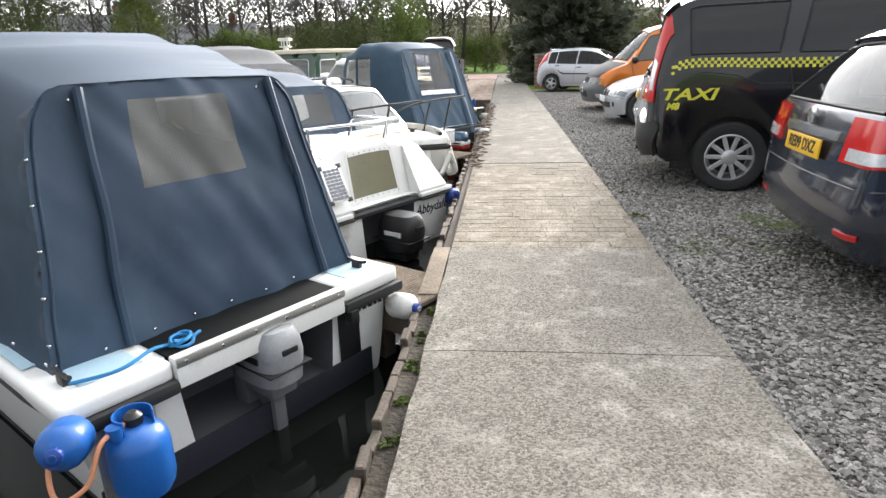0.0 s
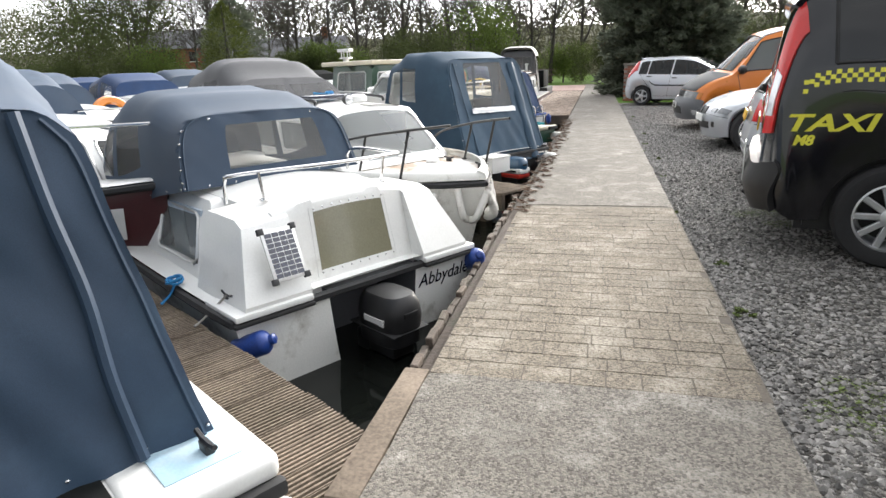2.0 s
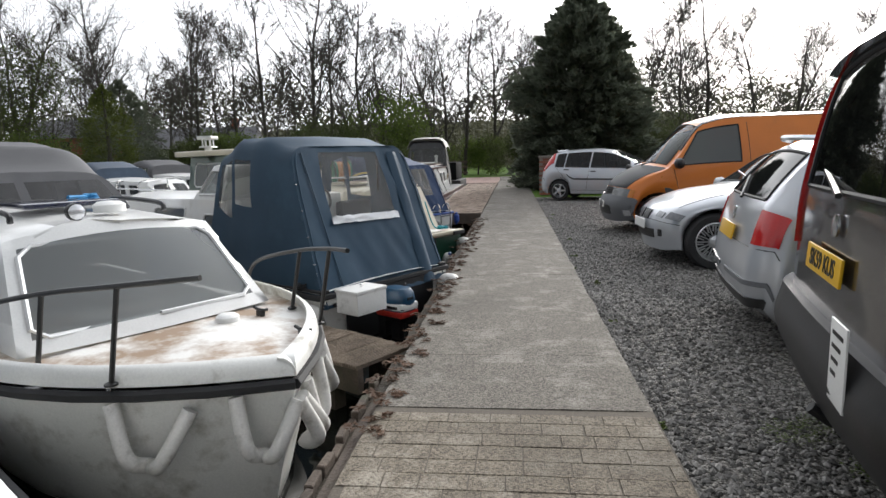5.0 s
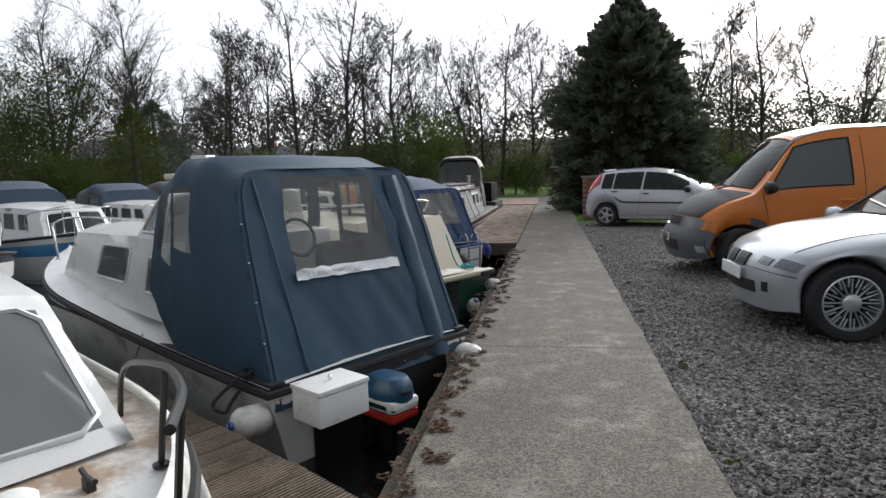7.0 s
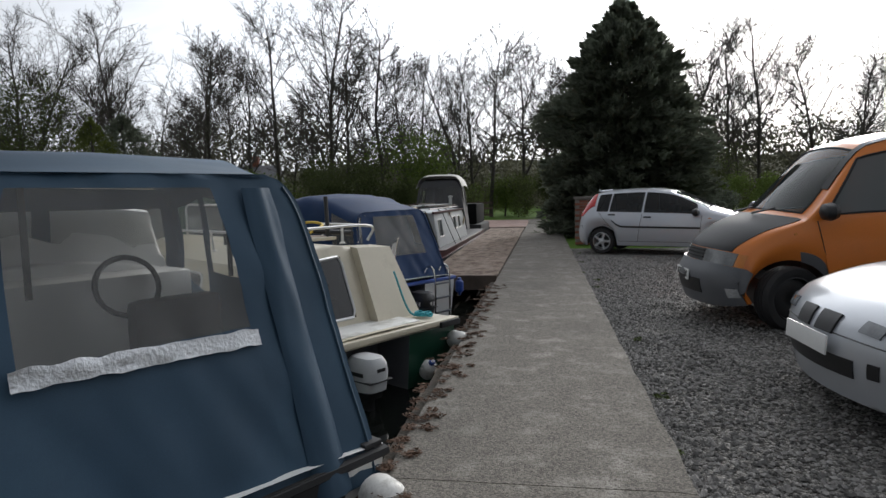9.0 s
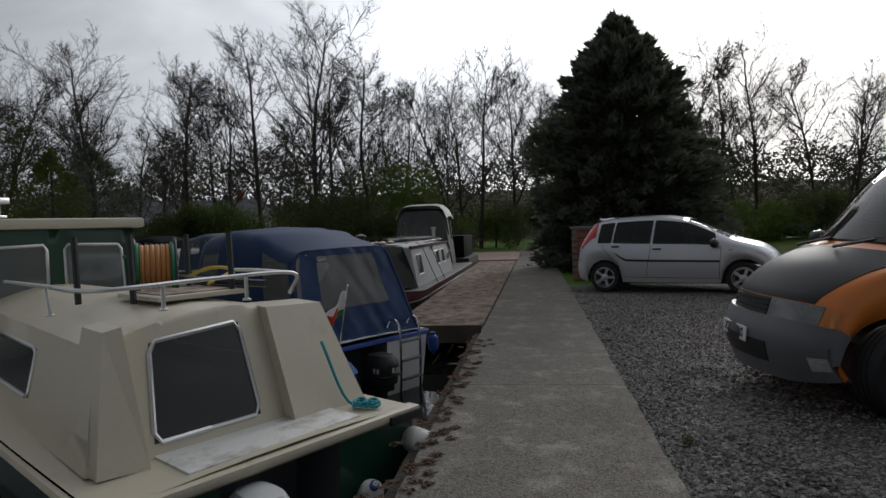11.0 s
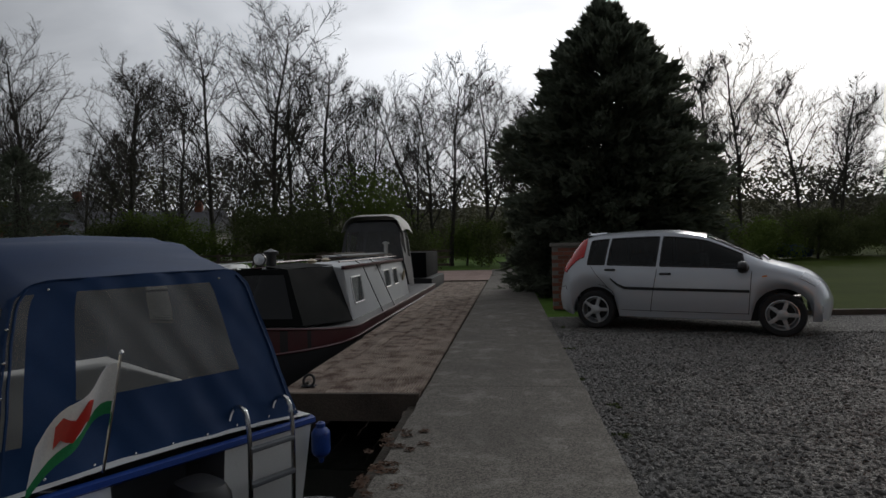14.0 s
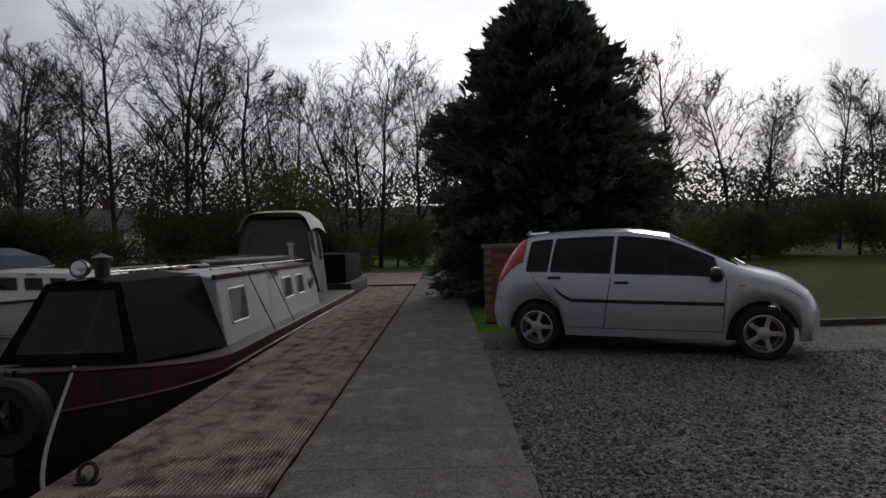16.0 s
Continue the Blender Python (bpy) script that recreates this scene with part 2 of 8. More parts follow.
M["lamp_bright"] = mat("lamp_reflector", (0.75, 0.76, 0.78), 0.2, metal=0.6, var=0.2, fine=40, bump=0.1)
M["plate_yellow"] = mat("yellow_number_plate", (0.72, 0.42, 0.015), 0.35, var=0.05, bump=0)
M["plate_white"] = mat("white_number_plate", (0.72, 0.72, 0.70), 0.35, var=0.05, bump=0)
M["taxi_yellow"] = mat("yellow_vinyl_lettering", (0.70, 0.66, 0.06), 0.4, var=0.05, bump=0)
M["ink"] = mat("black_ink", (0.01, 0.01, 0.01), 0.5, var=0.1, bump=0)
M["seat"] = mat("dark_seat_fabric", (0.035, 0.036, 0.04), 0.85, var=0.2)
M["deck_wood"] = mat("weathered_decking", (0.335, 0.268, 0.218), 0.8, var=0.5, scale=3, fine=60, bump=0.5, dirt=(0.085, 0.045, 0.032), dirt_amount=0.5, dirt_scale=4.5, pieces=0.10, spec=0.25)
M["old_wood"] = mat("dark_wet_timber", (0.085, 0.065, 0.05), 0.85, var=0.4, fine=70, bump=0.6, dirt=(0.05, 0.06, 0.03), dirt_amount=0.3, pieces=0.25, depth=0.01)
M["bark"] = mat("grey_bark", (0.055, 0.048, 0.042), 0.9, var=0.4, scale=2, fine=20, bump=0.6, depth=0.02)
M["leaf"] = mat("spring_leaves", (0.09, 0.125, 0.03), 0.8, spec=0.15, var=0.4, scale=0.8, fine=6, bump=0)
M["leaf_dull"] = mat("dull_green_leaves", (0.062, 0.075, 0.03), 0.85, spec=0.1, var=0.4, scale=0.8, fine=6, bump=0)
M["conifer"] = mat("dark_conifer_foliage", (0.105, 0.118, 0.088), 0.85, spec=0.15, var=0.45, scale=0.9, fine=8, bump=0)
M["conifer_gold"] = mat("golden_conifer_foliage", (0.07, 0.085, 0.018), 0.8, var=0.4, scale=0.9, fine=8, bump=0)
M["far_wood"] = mat("far_spring_woods", (0.085, 0.085, 0.055), 0.9, var=0.4, scale=0.15, fine=1.2, bump=0)
M["moss"] = mat("moss_and_weeds", (0.07, 0.095, 0.02), 0.9, var=0.4, bump=0.3)
M["motor_blue"] = mat("dark_blue_motor_paint", (0.012, 0.06, 0.12), 0.35, var=0.2, coat=0.3)
M["soil"] = mat("dark_soil", (0.05, 0.041, 0.03), 0.95, var=0.5, fine=40, bump=0.8, depth=0.02)
M["jetty_wood"] = mat("grey_brown_jetty_boards", (0.175, 0.14, 0.108), 0.85, var=0.4, scale=4, fine=60, bump=0.6, dirt=(0.09, 0.075, 0.055), dirt_amount=0.35, dirt_scale=5, pieces=0.12, spec=0.2)
M["litter"] = mat("dead_leaf_litter", (0.085, 0.045, 0.025), 0.9, var=0.5, bump=0.3)
M["smoked_lamp"] = mat("smoked_headlamp", (0.16, 0.17, 0.18), 0.1, var=0.3, fine=30, bump=0.05, coat=0.8)
M["glass_lamp"] = mat("fluted_headlamp_glass", (0.15, 0.155, 0.155), 0.12, metal=0.2, var=0.35, scale=9, fine=45, bump=0.15, coat=0.9)
M["motor_grey"] = mat("silver_grey_motor_cowl", (0.30, 0.31, 0.32), 0.4, metal=0.2, var=0.12, bump=0.04, dirt=(0.12, 0.12, 0.11), dirt_amount=0.25, dirt_scale=7)
M["grass"] = mat("mown_grass", (0.042, 0.062, 0.006), 0.9, var=0.3, scale=0.6, fine=40, bump=0.5, dirt=(0.055, 0.066, 0.010), dirt_amount=0.3, dirt_scale=0.3, depth=0.02, spec=0.03)
M["field"] = mat("rough_pasture", (0.085, 0.15, 0.03), 0.9, var=0.3, scale=0.2, fine=3, bump=0.3, dirt=(0.10, 0.10, 0.04), dirt_amount=0.3, dirt_scale=0.1, depth=0.05, spec=0.03)
M["brick"] = mat("red_brick", (0.24, 0.085, 0.055), 0.85, var=0.25, fine=60, bump=0.4, pieces=0.25)
M["mortar"] = mat("grey_mortar", (0.22, 0.2, 0.18), 0.9, var=0.2, bump=0.3)
M["roof_slate"] = mat("slate_roof", (0.10, 0.10, 0.11), 0.7, var=0.2)
M["render_wall"] = mat("pale_house_render", (0.5, 0.48, 0.44), 0.8, var=0.1)
M["petal"] = mat("white_flowers", (0.75, 0.73, 0.70), 0.6, var=0.1, bump=0)
M["paving_pink"] = mat("pinkish_paving", (0.30, 0.20, 0.17), 0.85, var=0.2, bump=0.3, pieces=0.12)
M["curtain_check"] = mat("checked_curtain", (0.50, 0.58, 0.66), 0.9, var=0.2, scale=14, fine=50, bump=0.1)
M["curtain_blue"] = mat("blue_grey_curtain", (0.10, 0.13, 0.20), 0.9, var=0.2, bump=0.1)
M["green_flag"] = mat("green_flag_cloth", (0.02, 0.22, 0.07), 0.8)
M["tape"] = mat("silver_tape", (0.5, 0.51, 0.52), 0.35, metal=0.4, var=0.2, fine=60, bump=0.6, depth=0.01)


# leaves let some of the light behind them through
for key in ("leaf", "leaf_dull", "conifer", "conifer_gold", "far_wood"):
    n, l = M[key].node_tree.nodes, M[key].node_tree.links
    b, out = n["Principled BSDF"], n["Material Output"]
    tr, mx, sc = n.new("ShaderNodeBsdfTranslucent"), n.new("ShaderNodeMixShader"), n.new("ShaderNodeVectorMath")
    sc.operation, sc.inputs["Scale"].default_value = "SCALE", 1.4
    l.new(b.inputs["Base Color"].links[0].from_socket, sc.inputs[0])
    l.new(sc.outputs[0], tr.inputs["Color"])
    mx.inputs[0].default_value = 0.4
    l.new(b.outputs[0], mx.inputs[1])
    l.new(tr.outputs[0], mx.inputs[2])
    l.new(mx.outputs[0], out.inputs["Surface"])


# ---- mesh helpers ----
def part(name, bm, material, parent=None, label="", smooth=38, m=None):
    me = bpy.data.meshes.new(name)
    bmesh.ops.recalc_face_normals(bm, faces=bm.faces)
    bm.to_mesh(me)
    bm.free()
    me.materials.append(material)
    if smooth:
        me.shade_smooth()
        me.set_sharp_from_angle(angle=radians(smooth))
    ob = new(name, me)
    if parent is not None:
        ob.parent = parent
    if m is not None:
        ob.matrix_basis = m
    if label:
        ob["label"] = label
    return ob


def thing(name, m, label, category, group="", kind=""):
    ob = new(name)
    ob.empty_display_size = 0.2
    ob.matrix_basis = m
    return tagged(ob, label, category, group, kind)


def box(bm, x0, x1, y0, y1, z0, z1, bevel=0.0, m=None, seg=2):
    vs = [bm.verts.new((x, y, z)) for x in (x0, x1) for y in (y0, y1) for z in (z0, z1)]
    fs = [bm.faces.new([vs[i] for i in q]) for q in ((0, 1, 3, 2), (4, 6, 7, 5), (0, 4, 5, 1), (2, 3, 7, 6), (0, 2, 6, 4), (1, 5, 7, 3))]
    out = vs
    if bevel:
        es = list({e for f in fs for e in f.edges})
        r = bmesh.ops.bevel(bm, geom=es, offset=bevel, segments=seg, affect="EDGES", profile=0.6)
        out = list({v for f in r["faces"] for v in f.verts} | {v for v in vs if v.is_valid})
    if m is not None:
        for v in out:
            v.co = m @ v.co
    return bm


def loft(bm, rings, cap=True, closed=True):
    rows = [[bm.verts.new(p) for p in r] for r in rings]
    for a, b in zip(rows, rows[1:]):
        n = len(a)
        for i in range(n if closed else n - 1):
            j = (i + 1) % n
            bm.faces.new((a[i], a[j], b[j], b[i]))
    if cap and closed:
        bm.faces.new(rows[0][::-1])
        bm.faces.new(rows[-1])
    return bm


def tube(bm, pts, r, n=8, cap=True, radii=None):
    """A round bar along a line of points."""
    pts = [Vector(p) for p in pts]
    rings = []
    side = None
    for i, p in enumerate(pts):
        d = (pts[min(i + 1, len(pts) - 1)] - pts[max(i - 1, 0)]).normalized()
        if side is None:
            side = d.cross(Vector((0, 0, 1)) if abs(d.z) < 0.9 else Vector((1, 0, 0))).normalized()
        side = (side - d * side.dot(d)).normalized()
        up = d.cross(side)
        rr = radii[i] if radii else r
        rings.append([p + (side * math.cos(2 * math.pi * k / n) + up * math.sin(2 * math.pi * k / n)) * rr for k in range(n)])
    return loft(bm, rings, cap)


def curve_pts(ctrl, steps=6):
    """A smooth line through control points."""
    c = [Vector(p) for p in ctrl]
    c = [c[0] * 2 - c[1]] + c + [c[-1] * 2 - c[-2]]
    out = []
    for i in range(1, len(c) - 2):
        for k in range(steps):
            t = k / steps
            out.append(0.5 * (2 * c[i] + (c[i + 1] - c[i - 1]) * t + (2 * c[i - 1] - 5 * c[i] + 4 * c[i + 1] - c[i + 2]) * t * t + (3 * c[i] - c[i - 1] - 3 * c[i + 1] + c[i + 2]) * t ** 3))
    out.append(c[-2])
    return out


def lathe(bm, prof, m=None, n=20, cap=True):
    """Turn (radius, height) pairs about z."""
    rings = [[Vector((r * math.cos(2 * math.pi * k / n), r * math.sin(2 * math.pi * k / n), z)) for k in range(n)] for r, z in prof]
    if m is not None:
        rings = [[m @ p for p in r] for r in rings]
    return loft(bm, rings, cap)


def cuts(a, b, n, extra=()):
    vals = [a + (b - a) * i / n for i in range(n + 1)] + [e for e in extra if a < e < b]
    vals.sort()
    out = [vals[0]]
    for v in vals[1:]:
        if v - out[-1] > abs(b - a) * 1e-3:
            out.append(v)
        elif v in extra:
            out[-1] = v
    return out


def panel(f, us, vs, holes=()):
    """A sheet f(u, v) with rectangular openings (u0, u1, v0, v1). Returns the sheet and one sheet for each opening."""
    us = cuts(us[0], us[1], us[2], [h[0] for h in holes] + [h[1] for h in holes])
    vs = cuts(vs[0], vs[1], vs[2], [h[2] for h in holes] + [h[3] for h in holes])
    sheets = [bmesh.new() for _ in range(len(holes) + 1)]
    memo = [dict() for _ in sheets]

    def vert(k, i, j):
        if (i, j) not in memo[k]:
            memo[k][i, j] = sheets[k].verts.new(f(us[i], vs[j]))
        return memo[k][i, j]
    for i in range(len(us) - 1):
        for j in range(len(vs) - 1):
            cu, cv = (us[i] + us[i + 1]) / 2, (vs[j] + vs[j + 1]) / 2
            k = next((h + 1 for h, (a, b, c, d) in enumerate(holes) if a < cu < b and c < cv < d), 0)
            q = [vert(k, i, j), vert(k, i + 1, j), vert(k, i + 1, j + 1), vert(k, i, j + 1)]
            if len({tuple(round(c, 5) for c in v.co) for v in q}) > 2:
                try:
                    sheets[k].faces.new(q)
                except ValueError:
                    pass
    return sheets[0], sheets[1:]


def thicken(bm, t):
    """Give a sheet thickness."""
    bmesh.ops.recalc_face_normals(bm, faces=bm.faces)
    bmesh.ops.solidify(bm, geom=bm.faces[:], thickness=t)
    return bm


def patch(f, u0, u1, v0, v1, nu=6, nv=4, off=0.004, t=0.006):
    """A piece laid on the surface f, a little proud of it."""
    bm = bmesh.new()

    def pt(u, v):
        e = 1e-3
        p = Vector(f(u, v))
        a, b = Vector(f(u + e, v)) - Vector(f(u - e, v)), Vector(f(u, v + e)) - Vector(f(u, v - e))
        n = a.cross(b)
        n = n.normalized() if n.length > 1e-12 else Vector((0, 0, 1))
        return p, n
    grid = [[pt(u0 + (u1 - u0) * i / nu, v0 + (v1 - v0) * j / nv) for j in range(nv + 1)] for i in range(nu + 1)]
    mid = grid[nu // 2][nv // 2]
    flip = -1 if mid[1].dot(mid[0] - PATCH_MID) < 0 else 1
    outer = [[bm.verts.new(p + n * flip * (off + t)) for p, n in row] for row in grid]
    inner = [[bm.verts.new(p + n * flip * (off - t)) for p, n in row] for row in grid]
    for i in range(nu):
        for j in range(nv):
            bm.faces.new((outer[i][j], outer[i + 1][j], outer[i + 1][j + 1], outer[i][j + 1]))
    rim = [(i, 0) for i in range(nu)] + [(nu, j) for j in range(nv)] + [(i, nv) for i in range(nu, 0, -1)] + [(0, j) for j in range(nv, 0, -1)]
    for (a, b), (c, d) in zip(rim, rim[1:] + rim[:1]):
        bm.faces.new((outer[a][b], outer[c][d], inner[c][d], inner[a][b]))
    return bm


PATCH_MID = Vector((0, 0, 0.6))
ALONG_BOATS = 148.0     # the bows of the moored boats point away from the walk at this heading


def text_mesh(words, size, depth=0.002, shear=0.0, bold=0.0):
    cu = bpy.data.curves.new("lettering", "FONT")
    cu.body, cu.size, cu.extrude, cu.shear, cu.align_x, cu.align_y, cu.offset = words, size, depth, shear, "CENTER", "CENTER", bold
    ob = bpy.data.objects.new("lettering", cu)
    scene.collection.objects.link(ob)
    me = bpy.data.meshes.new_from_object(ob.evaluated_get(bpy.context.evaluated_depsgraph_get()))
    bpy.data.objects.remove(ob)
    bpy.data.curves.remove(cu)
    bm = bmesh.new()
    bm.from_mesh(me)
    bpy.data.meshes.remove(me)
    return bm

# ---- ground, water, walk ----
WATER = -0.42
U = Vector((math.cos(radians(ALONG_BOATS)), math.sin(radians(ALONG_BOATS)), 0))      # along the moored boats
V = Vector((math.sin(radians(180 - ALONG_BOATS)), math.cos(radians(180 - ALONG_BOATS)), 0))  # across them


def moor(u, v, turn=0.0):
    """A boat's pose: u metres along the mooring direction, v metres across it."""
    p = U * u + V * v
    return pose(p.x, p.y, 0, 0, 0, ALONG_BOATS + turn)


def ground_mat(name, stops, scale, second, bump, depth, rough=0.9):
    m = bpy.data.materials.new(name)
    m.use_nodes = True
    n, l = m.node_tree.nodes, m.node_tree.links
    b = n["Principled BSDF"]
    b.inputs["Roughness"].default_value = rough
    co = n.new("ShaderNodeTexCoord")
    vo, no, ra, big = n.new("ShaderNodeTexVoronoi"), n.new("ShaderNodeTexNoise"), n.new("ShaderNodeValToRGB"), n.new("ShaderNodeTexNoise")
    vo.inputs["Scale"].default_value, no.inputs["Scale"].default_value, big.inputs["Scale"].default_value = scale, second, 0.9
    no.inputs["Detail"].default_value, big.inputs["Detail"].default_value = 6, 6
    for t in (vo, no, big):
        l.new(co.outputs["Object"], t.inputs["Vector"])
    sep = n.new("ShaderNodeSeparateColor")
    l.new(vo.outputs["Color"], sep.inputs[0])
    mixv = n.new("ShaderNodeMix")
    mixv.inputs[0].default_value = 0.5
    l.new(sep.outputs[0], mixv.inputs[2])
    l.new(no.outputs["Fac"], mixv.inputs[3])
    l.new(mixv.outputs[0], ra.inputs["Fac"])
    el = ra.color_ramp.elements
    el[0].position, el[0].color = stops[0][0], (*stops[0][1], 1)
    el[1].position, el[1].color = stops[-1][0], (*stops[-1][1], 1)
    for p, c in stops[1:-1]:
        e = el.new(p)
        e.color = (*c, 1)
    mr = n.new("ShaderNodeMapRange")
    for key, value in (("From Min", 0.3), ("From Max", 0.7), ("To Min", 0.70), ("To Max", 1.30)):
        mr.inputs[key].default_value = value
    l.new(big.outputs["Fac"], mr.inputs["Value"])
    sc = n.new("ShaderNodeVectorMath")
    sc.operation = "SCALE"
    l.new(ra.outputs[0], sc.inputs[0])
    l.new(mr.outputs[0], sc.inputs["Scale"])
    l.new(sc.outputs[0], b.inputs["Base Color"])
    add = n.new("ShaderNodeMath")
    add.operation = "SUBTRACT"
    l.new(no.outputs["Fac"], add.inputs[0])
    l.new(vo.outputs["Distance"], add.inputs[1])
    bp = n.new("ShaderNodeBump")
    bp.inputs["Strength"].default_value, bp.inputs["Distance"].default_value = bump, depth
    l.new(add.outputs[0], bp.inputs["Height"])
    l.new(bp.outputs[0], b.inputs["Normal"])
    return m


M["gravel"] = ground_mat("crushed_grey_gravel", [(0.28, (0.034, 0.031, 0.027)), (0.5, (0.120, 0.113, 0.101)), (0.74, (0.30, 0.285, 0.262))], 58, 75, 1.0, 0.022)
def walk_mat(name, grain, worn, amount, pieces=0.0):
    """Worn concrete: brown aggregate grain, pale cement left in ragged patches, dark pits and damp stains."""
    m = bpy.data.materials.new(name)
    m.use_nodes = True
    n, l = m.node_tree.nodes, m.node_tree.links
    b = n["Principled BSDF"]
    b.inputs["Roughness"].default_value, b.inputs["Specular IOR Level"].default_value = 0.92, 0.3
    pos = n.new("ShaderNodeNewGeometry").outputs["Position"]

    def tex(kind, scale, detail=0.0, rough=0.5):
        t = n.new(kind)
        t.inputs["Scale"].default_value = scale
        if detail:
            t.inputs["Detail"].default_value, t.inputs["Roughness"].default_value = detail, rough
        l.new(pos, t.inputs["Vector"])
        return t

    def remap(out, lo, hi, a, c):
        r = n.new("ShaderNodeMapRange")
        for key, value in (("From Min", lo), ("From Max", hi), ("To Min", a), ("To Max", c)):
            r.inputs[key].default_value = value
        l.new(out, r.inputs["Value"])
        return r.outputs[0]

    def mix(fac, x, y):
        k = n.new("ShaderNodeMix")
        k.data_type = "RGBA"
        l.new(fac, k.inputs[0])
        for socket, value in ((k.inputs[6], x), (k.inputs[7], y)):
            if isinstance(value, tuple):
                socket.default_value = (*value, 1)
            else:
                l.new(value, socket)
        return k.outputs[2]
    stones = tex("ShaderNodeTexVoronoi", 115)
    sep = n.new("ShaderNodeSeparateColor")
    l.new(stones.outputs["Color"], sep.inputs[0])
    colour = mix(sep.outputs[0], tuple(c * 0.50 for c in grain), tuple(c * 1.5 for c in grain))
    patches = tex("ShaderNodeTexNoise", 3.2, 12, 0.72)
    speck = tex("ShaderNodeTexNoise", 62, 4, 0.65)
    mask = n.new("ShaderNodeMath")
    mask.operation = "MULTIPLY"
    l.new(remap(patches.outputs["Fac"], 0.60 - amount * 0.2, 0.72 - amount * 0.2, 0, 0.9), mask.inputs[0])
    l.new(remap(speck.outputs["Fac"], 0.38, 0.55, 0, 1), mask.inputs[1])
    colour = mix(mask.outputs[0], colour, worn)
    damp = tex("ShaderNodeTexNoise", 0.8, 8, 0.6)
    colour = mix(remap(damp.outputs["Fac"], 0.52, 0.68, 0, 0.45), colour, tuple(c * 0.45 for c in grain))
    pits = tex("ShaderNodeTexVoronoi", 21)
    colour = mix(remap(pits.outputs["Distance"], 0.07, 0.16, 0.7, 0), colour, tuple(c * 0.28 for c in grain))
    if pieces:
        info = n.new("ShaderNodeObjectInfo")
        v = n.new("ShaderNodeVectorMath")
        v.operation = "SCALE"
        l.new(colour, v.inputs[0])
        l.new(remap(info.outputs["Random"], 0, 1, 1 - pieces, 1 + pieces), v.inputs["Scale"])
        colour = v.outputs[0]
    l.new(colour, b.inputs["Base Color"])
    h = n.new("ShaderNodeMath")
    h.operation = "ADD"
    l.new(speck.outputs["Fac"], h.inputs[0])
    l.new(remap(stones.outputs["Distance"], 0, 0.5, 0.5, 0), h.inputs[1])
    bp = n.new("ShaderNodeBump")
    bp.inputs["Strength"].default_value, bp.inputs["Distance"].default_value = 0.65, 0.007
    l.new(h.outputs[0], bp.inputs["Height"])
    l.new(bp.outputs[0], b.inputs["Normal"])
    return m


M["concrete"] = walk_mat("worn_tamped_concrete", (0.145, 0.132, 0.113), (0.325, 0.307, 0.272), 0.44)
M["block"] = walk_mat("imprinted_block", (0.162, 0.139, 0.108), (0.335, 0.305, 0.254), 0.53, 0.06)
M["block_joint"] = mat("sandy_block_joint", (0.105, 0.09, 0.072), 0.95, var=0.3, bump=0.5)
M["stone_chip"] = mat("stone_chips", (0.21, 0.205, 0.20), 0.85, var=0.3, fine=50, bump=0)
# stones differ one from another
_n, _l = M["stone_chip"].node_tree.nodes, M["stone_chip"].node_tree.links
_g = _n.new("ShaderNodeNewGeometry")
_r = _n.new("ShaderNodeValToRGB")
_r.color_ramp.elements[0].color, _r.color_ramp.elements[1].color = (0.045, 0.043, 0.04, 1), (0.31, 0.298, 0.28, 1)
_l.new(_g.outputs["Random Per Island"], _r.inputs["Fac"])
_l.new(_r.outputs[0], _n["Principled BSDF"].inputs["Base Color"])

water_mat = bpy.data.materials.new("dark_canal_water")
water_mat.use_nodes = True
_b = water_mat.node_tree.nodes["Principled BSDF"]
_b.inputs["Base Color"].default_value, _b.inputs["Roughness"].default_value, _b.inputs["IOR"].default_value = (0.006, 0.007, 0.006, 1), 0.04, 1.33
_w = water_mat.node_tree.nodes.new("ShaderNodeTexNoise")
_w.inputs["Scale"].default_value, _w.inputs["Detail"].default_value = 5, 2
_c = water_mat.node_tree.nodes.new("ShaderNodeTexCoord")
water_mat.node_tree.links.new(_c.outputs["Object"], _w.inputs["Vector"])
_p = water_mat.node_tree.nodes.new("ShaderNodeBump")
_p.inputs["Strength"].default_value, _p.inputs["Distance"].default_value = 0.10, 0.02
water_mat.node_tree.links.new(_w.outputs["Fac"], _p.inputs["Height"])
water_mat.node_tree.links.new(_p.outputs[0], _b.inputs["Normal"])

BX0, BX1, BY0, BY1 = -34.0, 0.02, -12.0, 35.0    # the marina basin


def flat(u, v):
    r = max(abs(u), abs(v - 20))
    return Vector((u, v, -0.06 + max(0.0, (r - 90)) * 0.03 + (noise.noise((u * 0.02, v * 0.02, 0)) * 3.0 if r > 120 else 0)))


